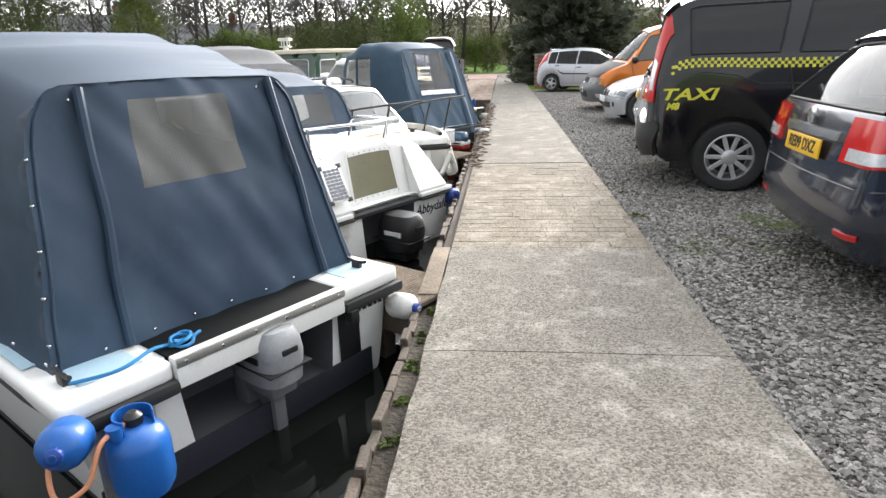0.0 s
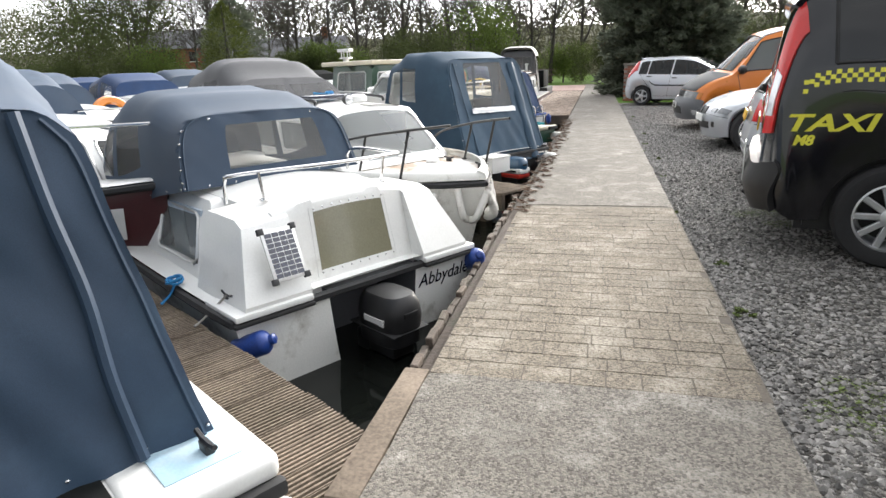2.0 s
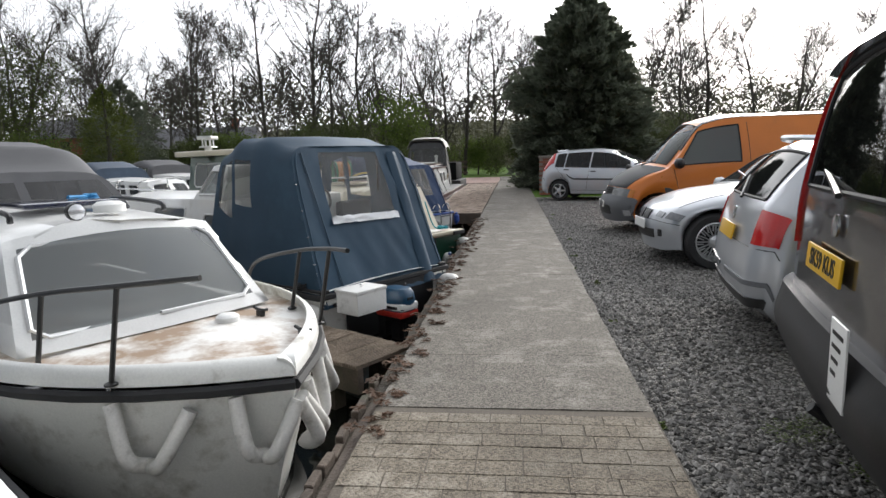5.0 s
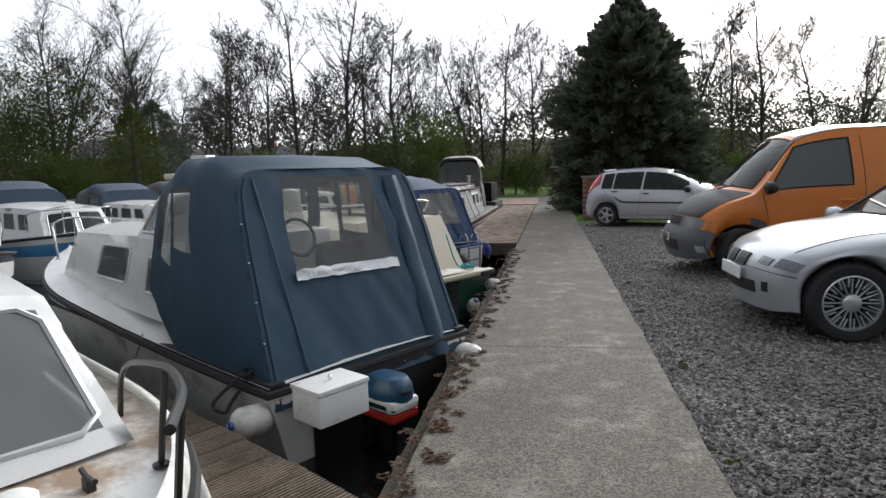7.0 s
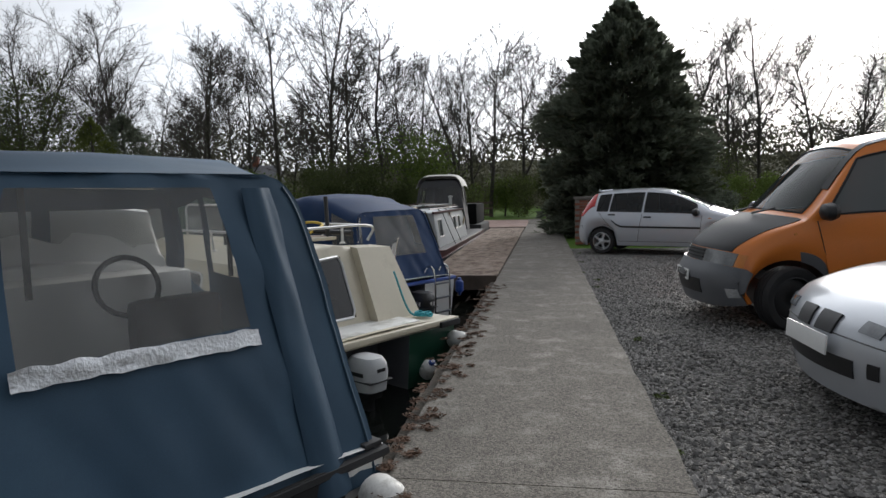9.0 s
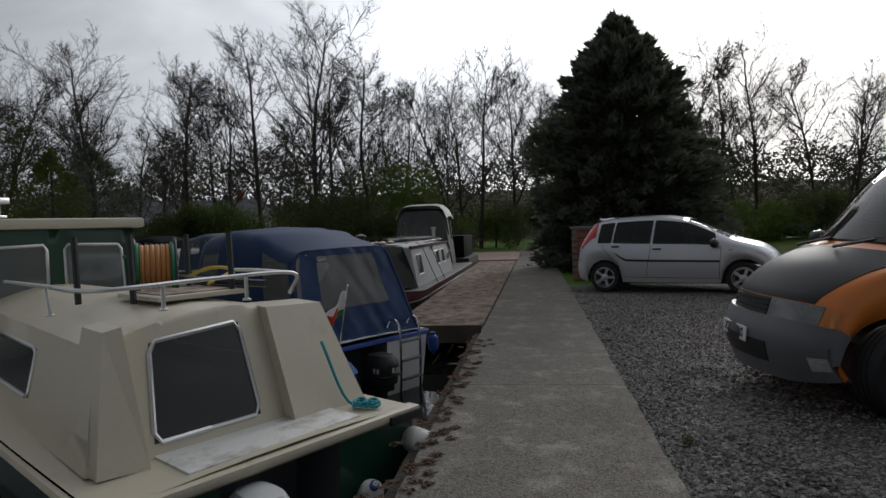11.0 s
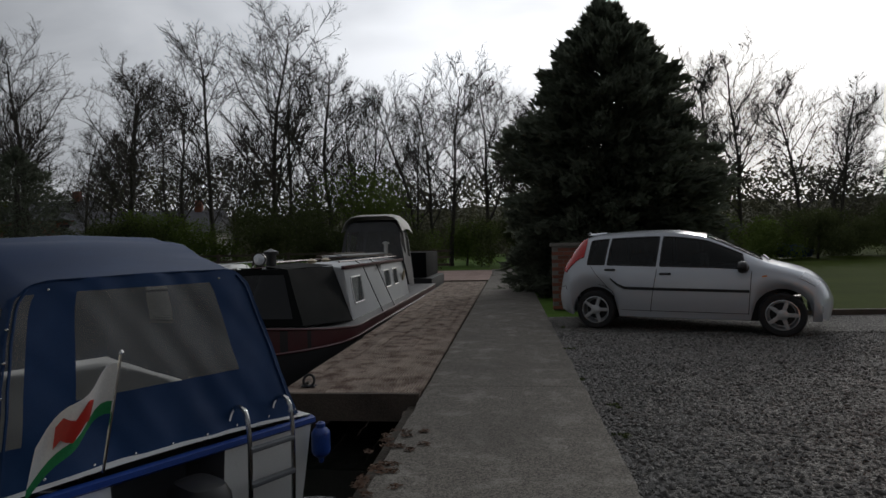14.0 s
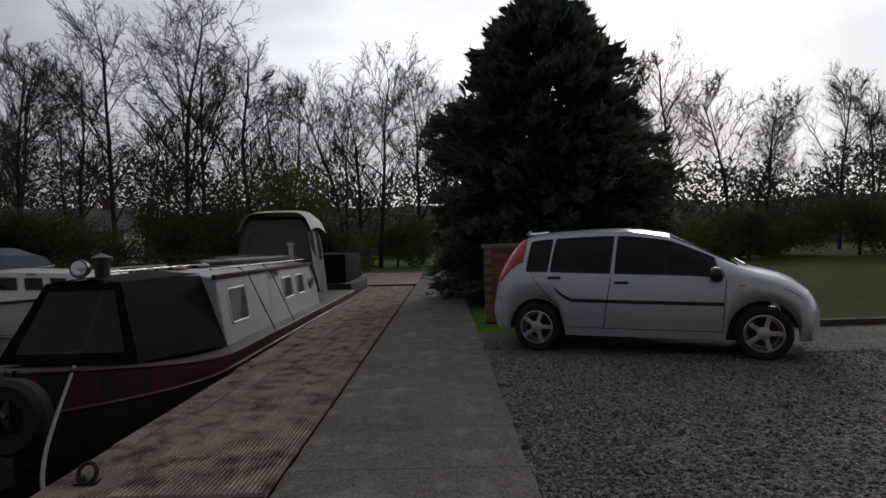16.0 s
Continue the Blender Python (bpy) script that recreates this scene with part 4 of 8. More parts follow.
def orange_van():
    car = thing("panel_van", pose(6.63, 15.30, GROUND, 0, 0, 180), "orange van with a matt black bonnet and grey bumper", "van", "cars in the car park")
    top = [(0.0, 0.4), (0.0, 0.8), (0.08, 1.4), (0.25, 1.84), (0.7, 1.91), (2.4, 1.91), (2.95, 1.81), (3.68, 1.14), (4.02, 0.98), (4.22, 0.80), (4.27, 0.64), (4.33, 0.47), (4.27, 0.22)]
    edge = [(0.02, 0.66, 0.4), (0.02, 0.72, 0.8), (0.1, 0.72, 1.4), (0.28, 0.68, 1.77), (0.7, 0.70, 1.83), (2.4, 0.70, 1.83), (2.92, 0.68, 1.73), (3.42, 0.75, 1.09), (3.80, 0.71, 0.95), (4.06, 0.65, 0.78), (4.12, 0.63, 0.63), (4.19, 0.60, 0.46), (4.12, 0.56, 0.22)]
    belt = [(0.08, 0.78, 0.42), (0.08, 0.82, 0.8), (0.14, 0.83, 1.1), (0.3, 0.84, 1.12), (0.7, 0.845, 1.12), (2.34, 0.845, 1.12), (3.30, 0.845, 1.08), (3.50, 0.835, 1.02), (3.70, 0.82, 0.92), (3.88, 0.79, 0.75), (3.94, 0.78, 0.60), (3.98, 0.76, 0.45), (3.88, 0.74, 0.26)]
    shell = Shell(top, edge, belt, [0.15, 0.15, 0.2, 0.35, 0.8, 2.3, 3.1, 3.4, 3.6, 3.77, 3.86, 3.94, 3.95], (0.79, 3.56), 0.37, 0.24, 0.31, 0.02)
    car_body(car, shell, M["car_orange"], [("front_door_window", 5.0, 6.02, 0.34, 0.54, True), ("windscreen", 6.1, 6.95, -0.275, 0.275, False)], M["boat_glass"], 0.31, 0.20, 5, "black", 4.26, (2.35,), steer=18)
    part("bonnet", patch(shell, 7.1, 9.15, -0.33, 0.33, 12, 16, 0.002, 0.004), M["bonnet_black"], car, "matt black bonnet")
    part("front_bumper", patch(shell, 10.05, 12, -0.74, 0.74, 10, 26, 0.022, 0.022), M["grey_plastic"], car, "weathered grey plastic bumper")
    part("grille", patch(shell, 9.2, 10.02, -0.15, 0.15, 4, 10, 0.002, 0.006), M["black_plastic"], car)
    for k in range(3):
        part("grille_bar", patch(shell, 9.32 + 0.22 * k, 9.40 + 0.22 * k, -0.145, 0.145, 1, 10, 0.012, 0.006), M["black_rubber"], car)
    part("air_intake", patch(shell, 11.0, 11.5, -0.22, 0.22, 3, 8, 0.046, 0.004), M["black_plastic"], car)
    for s in (1, -1):
        part("headlamp", patch(shell, 9.2, 10.04, 0.16 * s, 0.40 * s, 4, 6, 0.004, 0.012), M["glass_lamp"], car, "clear glass headlamp")
        part("front_indicator", patch(shell, 9.2, 10.04, 0.405 * s, 0.50 * s, 4, 4, 0.004, 0.012), M["lamp_amber"], car, "amber and clear indicator")
        part("side_repeater", patch(shell, 7.25, 7.38, 0.62 * s, 0.65 * s, 2, 2), M["lamp_amber"], car)
        part("sill_trim", patch(shell, 4.6, 7.3, 0.87 * s, 1.0 * s, 20, 2), M["grey_plastic"], car)
        part("fog_lamp", patch(shell, 11.2, 11.55, 0.40 * s, 0.50 * s, 2, 3, 0.046, 0.004), M["lamp_bright"], car)
        seam(car, shell, 4.9, 4.92, 0.33 * s, 0.96 * s)
        seam(car, shell, 6.25, 6.3, 0.56 * s, 0.9 * s)
        handle(car, shell, 5.06, 0.63 * s, M["car_orange"])
        part("roof_gutter", patch(shell, 3.4, 6.6, 0.27 * s, 0.30 * s, 20, 1, 0.004, 0.008), M["black_plastic"], car)
    mirror_pod(car, shell, 6.0, 0.55, M["black_plastic"])
    plate(car, "X311 AWS", 4.36, 0, 0.48, False, 1, 4)
    for y in (-0.35, 0.25):
        part("wiper", tube(bmesh.new(), [(3.74, y, 1.12), (3.66, y + 0.4, 1.18)], 0.012, 5), M["black_plastic"], car)
    return car


def compact():
    car = thing("compact_car", pose(6.45, 12.34, GROUND, 0, 0, 181), "silver compact hatchback with large many-spoked alloy wheels", "car", "cars in the car park")
    top = [(0.02, 0.26), (0.0, 0.5), (0.04, 0.85), (0.3, 1.05), (0.9, 1.33), (1.9, 1.41), (2.45, 1.30), (2.98, 0.93), (3.55, 0.85), (3.92, 0.73), (4.07, 0.60), (4.12, 0.42), (4.06, 0.18)]
    edge = [(0.05, 0.6, 0.26), (0.03, 0.66, 0.5), (0.08, 0.7, 0.85), (0.34, 0.68, 1.02), (0.95, 0.55, 1.29), (1.9, 0.55, 1.36), (2.45, 0.55, 1.25), (3.0, 0.71, 0.89), (3.5, 0.69, 0.81), (3.86, 0.65, 0.69), (3.98, 0.59, 0.57), (4.02, 0.54, 0.42), (3.98, 0.5, 0.18)]
    belt = [(0.14, 0.74, 0.28), (0.14, 0.82, 0.5), (0.2, 0.84, 0.78), (0.4, 0.845, 0.9), (0.95, 0.85, 0.9), (1.9, 0.86, 0.87), (2.5, 0.86, 0.84), (2.95, 0.855, 0.81), (3.4, 0.84, 0.745), (3.74, 0.80, 0.65), (3.87, 0.765, 0.545), (3.89, 0.74, 0.42), (3.86, 0.72, 0.22)]
    shell = Shell(top, edge, belt, [0.24, 0.25, 0.3, 0.45, 0.95, 1.8, 2.4, 2.85, 3.3, 3.62, 3.74, 3.8, 3.8], (0.78, 3.5), 0.35, 0.17, 0.315)
    car_body(car, shell, M["car_silver_cool"], [("rear_window", 3.1, 3.9, -0.25, 0.25, False), ("front_door_window", 4.1, 6.7, 0.33, 0.535, True), ("windscreen", 6.1, 6.93, -0.27, 0.27, False)], M["car_glass"], 0.315, 0.215, 16, "alloy", 4.26, (1.2, 2.05))
    for s in (1, -1):
        part("headlamp", patch(shell, 9.45, 10.05, 0.30 * s, 0.55 * s, 5, 6, 0.003, 0.008), M["smoked_lamp"], car, "smoked clear headlamp")
        part("headlamp", patch(shell, 9.65, 10.1, 0.20 * s, 0.27 * s, 4, 4, 0.003, 0.008), M["smoked_lamp"], car, "small round inner lamp")
        part("kidney_grille", patch(shell, 9.75, 10.45, 0.02 * s, 0.11 * s, 4, 3, 0.003, 0.01), M["black_plastic"], car, "black radiator grille")
        part("air_intake", patch(shell, 10.95, 11.3, 0.27 * s, 0.31 * s, 3, 3, 0.003, 0.004), M["black_plastic"], car)
        seam(car, shell, 7.1, 9.0, 0.31 * s, 0.31 * s)
        seam(car, shell, 10.4, 10.4, 0.1 * s, 0.6 * s)
        seam(car, shell, 6.95, 7.0, 0.56 * s, 0.95 * s)
    part("air_intake", patch(shell, 11.0, 11.4, -0.22, 0.22, 3, 8, 0.003, 0.004), M["black_plastic"], car)
    mirror_pod(car, shell, 6.75, 0.55, M["car_silver_cool"])
    plate(car, "", 4.14, 0, 0.47, False, 1, 4)
    part("wiper", tube(bmesh.new(), [(3.02, 0.4, 1.0), (2.9, -0.2, 1.06)], 0.012, 5), M["black_plastic"], car)
    return car


def small_hatch():
    """Silver hatchback seen from behind."""
    car = thing("hatchback_car", pose(2.33, 9.30, GROUND, 0, 0, -10), "pale silver hatchback with red tail lamps, rear towards the walk", "car", "cars in the car park")
    top = [(0.04, 0.28), (0.0, 0.45), (0.03, 0.66), (0.10, 0.95), (0.42, 1.34), (0.7, 1.42), (1.7, 1.45), (2.3, 1.38), (3.0, 1.02), (3.6, 0.88), (3.95, 0.72), (4.12, 0.45), (4.06, 0.2)]
    edge = [(0.06, 0.6, 0.28), (0.03, 0.66, 0.45), (0.06, 0.7, 0.66), (0.14, 0.7, 0.95), (0.46, 0.57, 1.30), (0.75, 0.56, 1.37), (1.7, 0.57, 1.40), (2.3, 0.57, 1.33), (3.02, 0.70, 0.98), (3.55, 0.66, 0.84), (3.86, 0.6, 0.70), (4.0, 0.54, 0.45), (3.95, 0.5, 0.2)]
    belt = [(0.13, 0.74, 0.3), (0.14, 0.82, 0.46), (0.18, 0.84, 0.66), (0.26, 0.845, 0.9), (0.5, 0.84, 0.93), (0.75, 0.85, 0.93), (1.7, 0.86, 0.9), (2.4, 0.86, 0.88), (2.95, 0.84, 0.86), (3.4, 0.8, 0.76), (3.7, 0.77, 0.62), (3.8, 0.74, 0.43), (3.76, 0.72, 0.24)]
    shell = Shell(top, edge, belt, [0.22, 0.25, 0.28, 0.32, 0.5, 0.82, 1.6, 2.4, 2.9, 3.36, 3.6, 3.7, 3.7], (0.75, 3.26), 0.34, 0.2, 0.3)
    car_body(car, shell, M["car_silver_cool"], [("rear_window", 3.12, 3.88, -0.26, 0.26, False), ("rear_door_window", 4.8, 6.0, 0.33, 0.535, True), ("front_door_window", 6.08, 7.65, 0.33, 0.535, True), ("windscreen", 7.1, 7.93, -0.27, 0.27, False)], M["car_glass"], 0.30, 0.19, 8, "alloy", 4.12, (1.3, 2.15))
    for s in (1, -1):
        part("tail_lamp", patch(shell, 2.2, 2.95, 0.285 * s, 0.555 * s, 5, 8), M["lamp_red"], car, "red tail lamp")
        part("bumper_strip", patch(shell, 0.95, 1.12, 0.05 * s, 0.7 * s, 2, 16), M["grey_plastic"], car)
    seam(car, shell, 2.1, 2.1, -0.6, 0.6)
    part("rear_badge", lathe(bmesh.new(), [(0.05, 0), (0.05, 0.008), (0.03, 0.012), (0.01, 0.012)], pose(0.075, 0, 0.86, 0, -80, 0)), M["steel"], car)
    part("rear_wiper", tube(bmesh.new(), [(0.1, -0.05, 0.98), (0.22, 0.3, 1.12)], 0.012, 5), M["black_plastic"], car)
    part("bumper_valance", patch(shell, 0.02, 0.5, -0.6, 0.6, 3, 20, 0.003, 0.006), M["black_plastic"], car)
    part("roof_spoiler", tube(bmesh.new(), curve_pts([(0.55, -0.55, 1.38), (0.38, 0, 1.40), (0.55, 0.55, 1.38)]), 0.022, 6), M["car_silver_cool"], car)
    plate(car, "", 0.02, 0, 0.74, True, -1, 12)
    mirror_pod(car, shell, 7.55, 0.56, M["car_silver_cool"])
    return car


CHECK = bpy.data.meshes.new("yellow_check")
CHECK.from_pydata([(0, -0.014, 0), (0.028, -0.014, 0), (0.028, 0.014, 0), (0, 0.014, 0), (0, -0.014, 0.003), (0.028, -0.014, 0.003), (0.028, 0.014, 0.003), (0, 0.014, 0.003)], [], [(0, 3, 2, 1), (4, 5, 6, 7), (0, 1, 5, 4), (1, 2, 6, 5), (2, 3, 7, 6), (3, 0, 4, 7)])
CHECK.materials.append(M["taxi_yellow"])


def taxi():
    car = thing("taxi_minibus", pose(1.94, 6.98, GROUND, 0, 0, -13), "black taxi minibus with yellow lettering and chequered band", "van", "cars in the car park")
    top = [(0.03, 0.34), (-0.02, 0.5), (0.02, 0.66), (0.05, 1.1), (0.16, 1.72), (0.42, 1.87), (2.4, 1.89), (3.1, 1.83), (3.95, 1.22), (4.4, 1.05), (4.65, 0.82), (4.75, 0.55), (4.7, 0.25)]
    edge = [(0.06, 0.72, 0.34), (0.0, 0.76, 0.5), (0.04, 0.80, 0.66), (0.07, 0.82, 1.1), (0.19, 0.74, 1.66), (0.45, 0.72, 1.80), (2.4, 0.73, 1.82), (3.15, 0.72, 1.76), (3.97, 0.80, 1.18), (4.34, 0.76, 1.01), (4.55, 0.7, 0.8), (4.62, 0.66, 0.55), (4.58, 0.62, 0.25)]
    belt = [(0.15, 0.88, 0.36), (0.12, 0.91, 0.52), (0.15, 0.925, 0.70), (0.17, 0.90, 1.05), (0.26, 0.885, 1.24), (0.48, 0.89, 1.27), (2.2, 0.90, 1.26), (3.0, 0.90, 1.22), (3.85, 0.90, 1.06), (4.15, 0.88, 0.94), (4.35, 0.84, 0.76), (4.42, 0.82, 0.55), (4.4, 0.8, 0.28)]
    shell = Shell(top, edge, belt, [0.25, 0.25, 0.28, 0.33, 0.5, 0.95, 2.1, 2.9, 3.5, 3.85, 4.1, 4.2, 4.2], (0.83, 4.03), 0.385, 0.28, 0.335, 0.02)
    car_body(car, shell, M["car_black"], [("rear_window", 3.08, 3.93, -0.26, 0.26, False), ("rear_side_window", 4.75, 5.42, 0.335, 0.535, True), ("side_window", 5.5, 6.25, 0.335, 0.535, True), ("front_door_window", 6.4, 7.7, 0.335, 0.535, True), ("windscreen", 7.1, 7.95, -0.27, 0.27, False)], M["privacy_glass"], 0.335, 0.22, 10, "steel", 4.75, (1.4, 2.3, 3.1))
    for s in (1, -1):
        part("tail_lamp", patch(shell, 2.5, 4.1, 0.295 * s, 0.41 * s, 12, 3, 0.004, 0.014), M["lamp_red"], car, "tall narrow red tail lamp")
        part("reversing_lamp", patch(shell, 2.75, 3.3, 0.31 * s, 0.385 * s, 5, 3, 0.010, 0.014), M["lamp_bright"], car, "clear reversing lamp")
        part("reflector", patch(shell, 1.1, 1.35, 0.38 * s, 0.44 * s, 2, 2), M["lamp_red"], car)
        for k in range(110):
            for row in range(3):
                if (k + row) % 2 == 0:
                    m = on_shell(shell, u_at(shell, 0.24 + k * 0.028, 0.565), 0.565 * s)
                    ob = new("yellow_check", CHECK)
                    ob.parent, ob.matrix_basis = car, m @ pose(0, -0.028 * row * (1 if (m.to_3x3() @ Vector((0, 1, 0))).z > 0 else -1), 0.004)
        for words, u, v, sz in (("TAXI", *spot(shell, 0.40, 0.93), 0.15), ("M8", *spot(shell, 0.27, 0.82), 0.088)):
            m = on_shell(shell, u, v * s)
            turn = Matrix.Identity(4) if (m.to_3x3() @ Vector((0, 1, 0))).z > 0 else pose(0, 0, 0, 0, 0, 180)
            part("lettering", text_mesh(words, sz, 0.001, 0.25, 0.004), M["taxi_yellow"], car, "yellow " + words + " lettering", smooth=0, m=m @ turn @ pose(0, 0, 0.016) @ Matrix.Diagonal((1.5 if words == "TAXI" else 1.0, 1, 1, 1)))
        seam(car, shell, 5.46, 5.46, 0.56 * s, 0.9 * s)
        seam(car, shell, 6.33, 6.33, 0.33 * s, 0.95 * s)
        seam(car, shell, 4.6, 6.6, 0.66 * s, 0.66 * s)
        handle(car, shell, 6.18, 0.64 * s, M["black_plastic"])
    part("rear_bumper", patch(shell, 0.05, 1.95, -0.62, 0.62, 8, 26, 0.02, 0.03), M["black_plastic"], car, "black plastic rear bumper")
    part("roof_spoiler", patch(shell, 3.95, 4.45, -0.30, 0.30, 4, 14, 0.025, 0.03), M["car_black"], car, "black roof spoiler over the rear window")
    plate(car, "SK59 KUS", 0.012, 0.12, 0.86, True, -1, 4)
    ob = part("licence_plate", box(bmesh.new(), -0.09, 0.09, -0.14, 0.14, -0.004, 0.004, 0.003), M["plate_white"], car, "white licensing plate", m=pose(0.0, -0.45, 0.62, 0, 0, -90) @ pose(0, 0, 0, 90, 0, 0) @ pose(0, 0, 0.06))
    for k in range(4):
        part("printed_bar", box(bmesh.new(), -0.06, 0.06 - 0.02 * k, 0.09 - 0.045 * k, 0.105 - 0.045 * k, 0.005, 0.006), M["ink"], ob)
    part("rear_wiper", tube(bmesh.new(), [(0.02, 0.0, 1.14), (0.08, 0.45, 1.22)], 0.014, 5), M["black_plastic"], car)
    part("rear_badge", lathe(bmesh.new(), [(0.045, 0), (0.045, 0.008), (0.02, 0.012), (0.01, 0.012)], pose(0.035, 0.05, 1.02, 0, -86, 0)), M["steel"], car)
    part("tow_bar", tube(bmesh.new(), [(0.3, -0.1, 0.3), (0.02, -0.1, 0.28), (-0.05, -0.1, 0.33)], 0.025, 6), M["black_plastic"], car)
    mirror_pod(car, shell, 7.6, 0.55, M["black_plastic"])
    return car


def estate():
    car = thing("estate_car", pose(2.2, 3.78, GROUND, 0, 0, -5), "dark navy estate car, rear towards the walk", "car", "cars in the car park")
    top = [(0.05, 0.25), (-0.02, 0.42), (0.0, 0.66), (0.06, 0.98), (0.42, 1.38), (0.7, 1.46), (2.2, 1.5), (2.9, 1.42), (3.6, 1.04), (4.2, 0.92), (4.6, 0.76), (4.75, 0.48), (4.7, 0.2)]
    edge = [(0.08, 0.62, 0.25), (0.02, 0.68, 0.42), (0.04, 0.72, 0.66), (0.1, 0.73, 0.98), (0.46, 0.58, 1.34), (0.75, 0.57, 1.41), (2.2, 0.58, 1.45), (2.9, 0.58, 1.37), (3.62, 0.72, 1.0), (4.14, 0.68, 0.88), (4.5, 0.62, 0.74), (4.62, 0.56, 0.48), (4.56, 0.52, 0.2)]
    belt = [(0.16, 0.78, 0.27), (0.15, 0.86, 0.44), (0.18, 0.88, 0.7), (0.27, 0.88, 0.95), (0.5, 0.88, 0.98), (0.75, 0.885, 0.97), (2.2, 0.895, 0.94), (3.0, 0.895, 0.92), (3.55, 0.88, 0.88), (4.0, 0.84, 0.78), (4.3, 0.8, 0.64), (4.4, 0.77, 0.46), (4.36, 0.75, 0.24)]
    shell = Shell(top, edge, belt, [0.26, 0.28, 0.3, 0.34, 0.55, 0.9, 2.1, 3.0, 3.5, 3.95, 4.2, 4.3, 4.3], (0.98, 3.68), 0.36, 0.2, 0.32)
    car_body(car, shell, M["car_navy"], [("rear_window", 3.1, 3.9, -0.27, 0.27, False), ("quarter_window", 4.6, 5.3, 0.33, 0.535, True), ("rear_door_window", 5.36, 6.0, 0.33, 0.535, True), ("front_door_window", 6.08, 7.65, 0.33, 0.535, True), ("windscreen", 7.1, 7.93, -0.27, 0.27, False)], M["car_glass"], 0.32, 0.2, 10, "alloy", 4.75, (1.6, 2.6))
    for s in (1, -1):
        part("tail_lamp", patch(shell, 2.3, 3.0, 0.19 * s, 0.60 * s, 5, 10, 0.004, 0.012), M["lamp_red"], car, "red wrap-round tail lamp")
        part("reversing_lamp", patch(shell, 2.35, 2.55, 0.22 * s, 0.5 * s, 2, 6, 0.012, 0.012), M["lamp_bright"], car)
        part("reflector", patch(shell, 0.75, 0.9, 0.25 * s, 0.36 * s, 2, 4), M["lamp_red"], car)
    part("boot_trim", patch(shell, 2.6, 2.75, -0.16, 0.16, 2, 8, 0.008, 0.01), M["steel"], car, "chrome strip above the number plate")
    part("rear_badge", lathe(bmesh.new(), [(0.05, 0), (0.05, 0.008), (0.03, 0.012), (0.01, 0.012)], pose(0.025, 0, 0.95, 0, -82, 0)), M["steel"], car)
    seam(car, shell, 1.9, 1.9, -0.62, 0.62)
    seam(car, shell, 2.2, 3.0, 0.3, 0.36)
    seam(car, shell, 2.2, 3.0, -0.3, -0.36)
    part("rear_wiper", tube(bmesh.new(), [(0.1, -0.02, 1.0), (0.2, 0.4, 1.1)], 0.016, 6), M["black_plastic"], car)
    part("roof_spoiler", patch(shell, 3.95, 4.4, -0.28, 0.28, 4, 14, 0.02, 0.02), M["car_navy"], car)
    plate(car, "RE09 DXZ", -0.005, 0, 0.78, True, -1, 4)
    return car


hatchback(), orange_van(), compact(), small_hatch(), taxi(), estate()


# ---- boats: pieces ----
def hull_shape(L, W, zs, zb, full=0.55, keel=-0.75, bow_w=0.0, flare=0.86, power=2.2):
    """Half a hull from stern (s=0) to bow (s=1), v=-1 and 1 at the gunwales, 0 at the keel."""
    def f(s, v):
        k = max(0.0, (s - full) / (1 - full))
        b = W / 2 * (bow_w + (1 - bow_w) * (1 - k ** power))
        zg = zs + (zb - zs) * s * s
        a, sg = abs(v), (1 if v >= 0 else -1)
        rake = 0.28 * k * k
        if a > 0.5:
            t = (a - 0.5) / 0.5
            zc = WATER - 0.02
            z = zc + (zg - zc) * t
            y = b * (flare + (1 - flare) * t ** 0.8)
        else:
            t = a / 0.5
            z = keel + (WATER - 0.02 - keel) * t ** 1.4
            y = b * flare * t
        return Vector((L * s - rake * L * 0.22 * (1 - (z - keel) / (zg - keel)), sg * y, z))
    return f


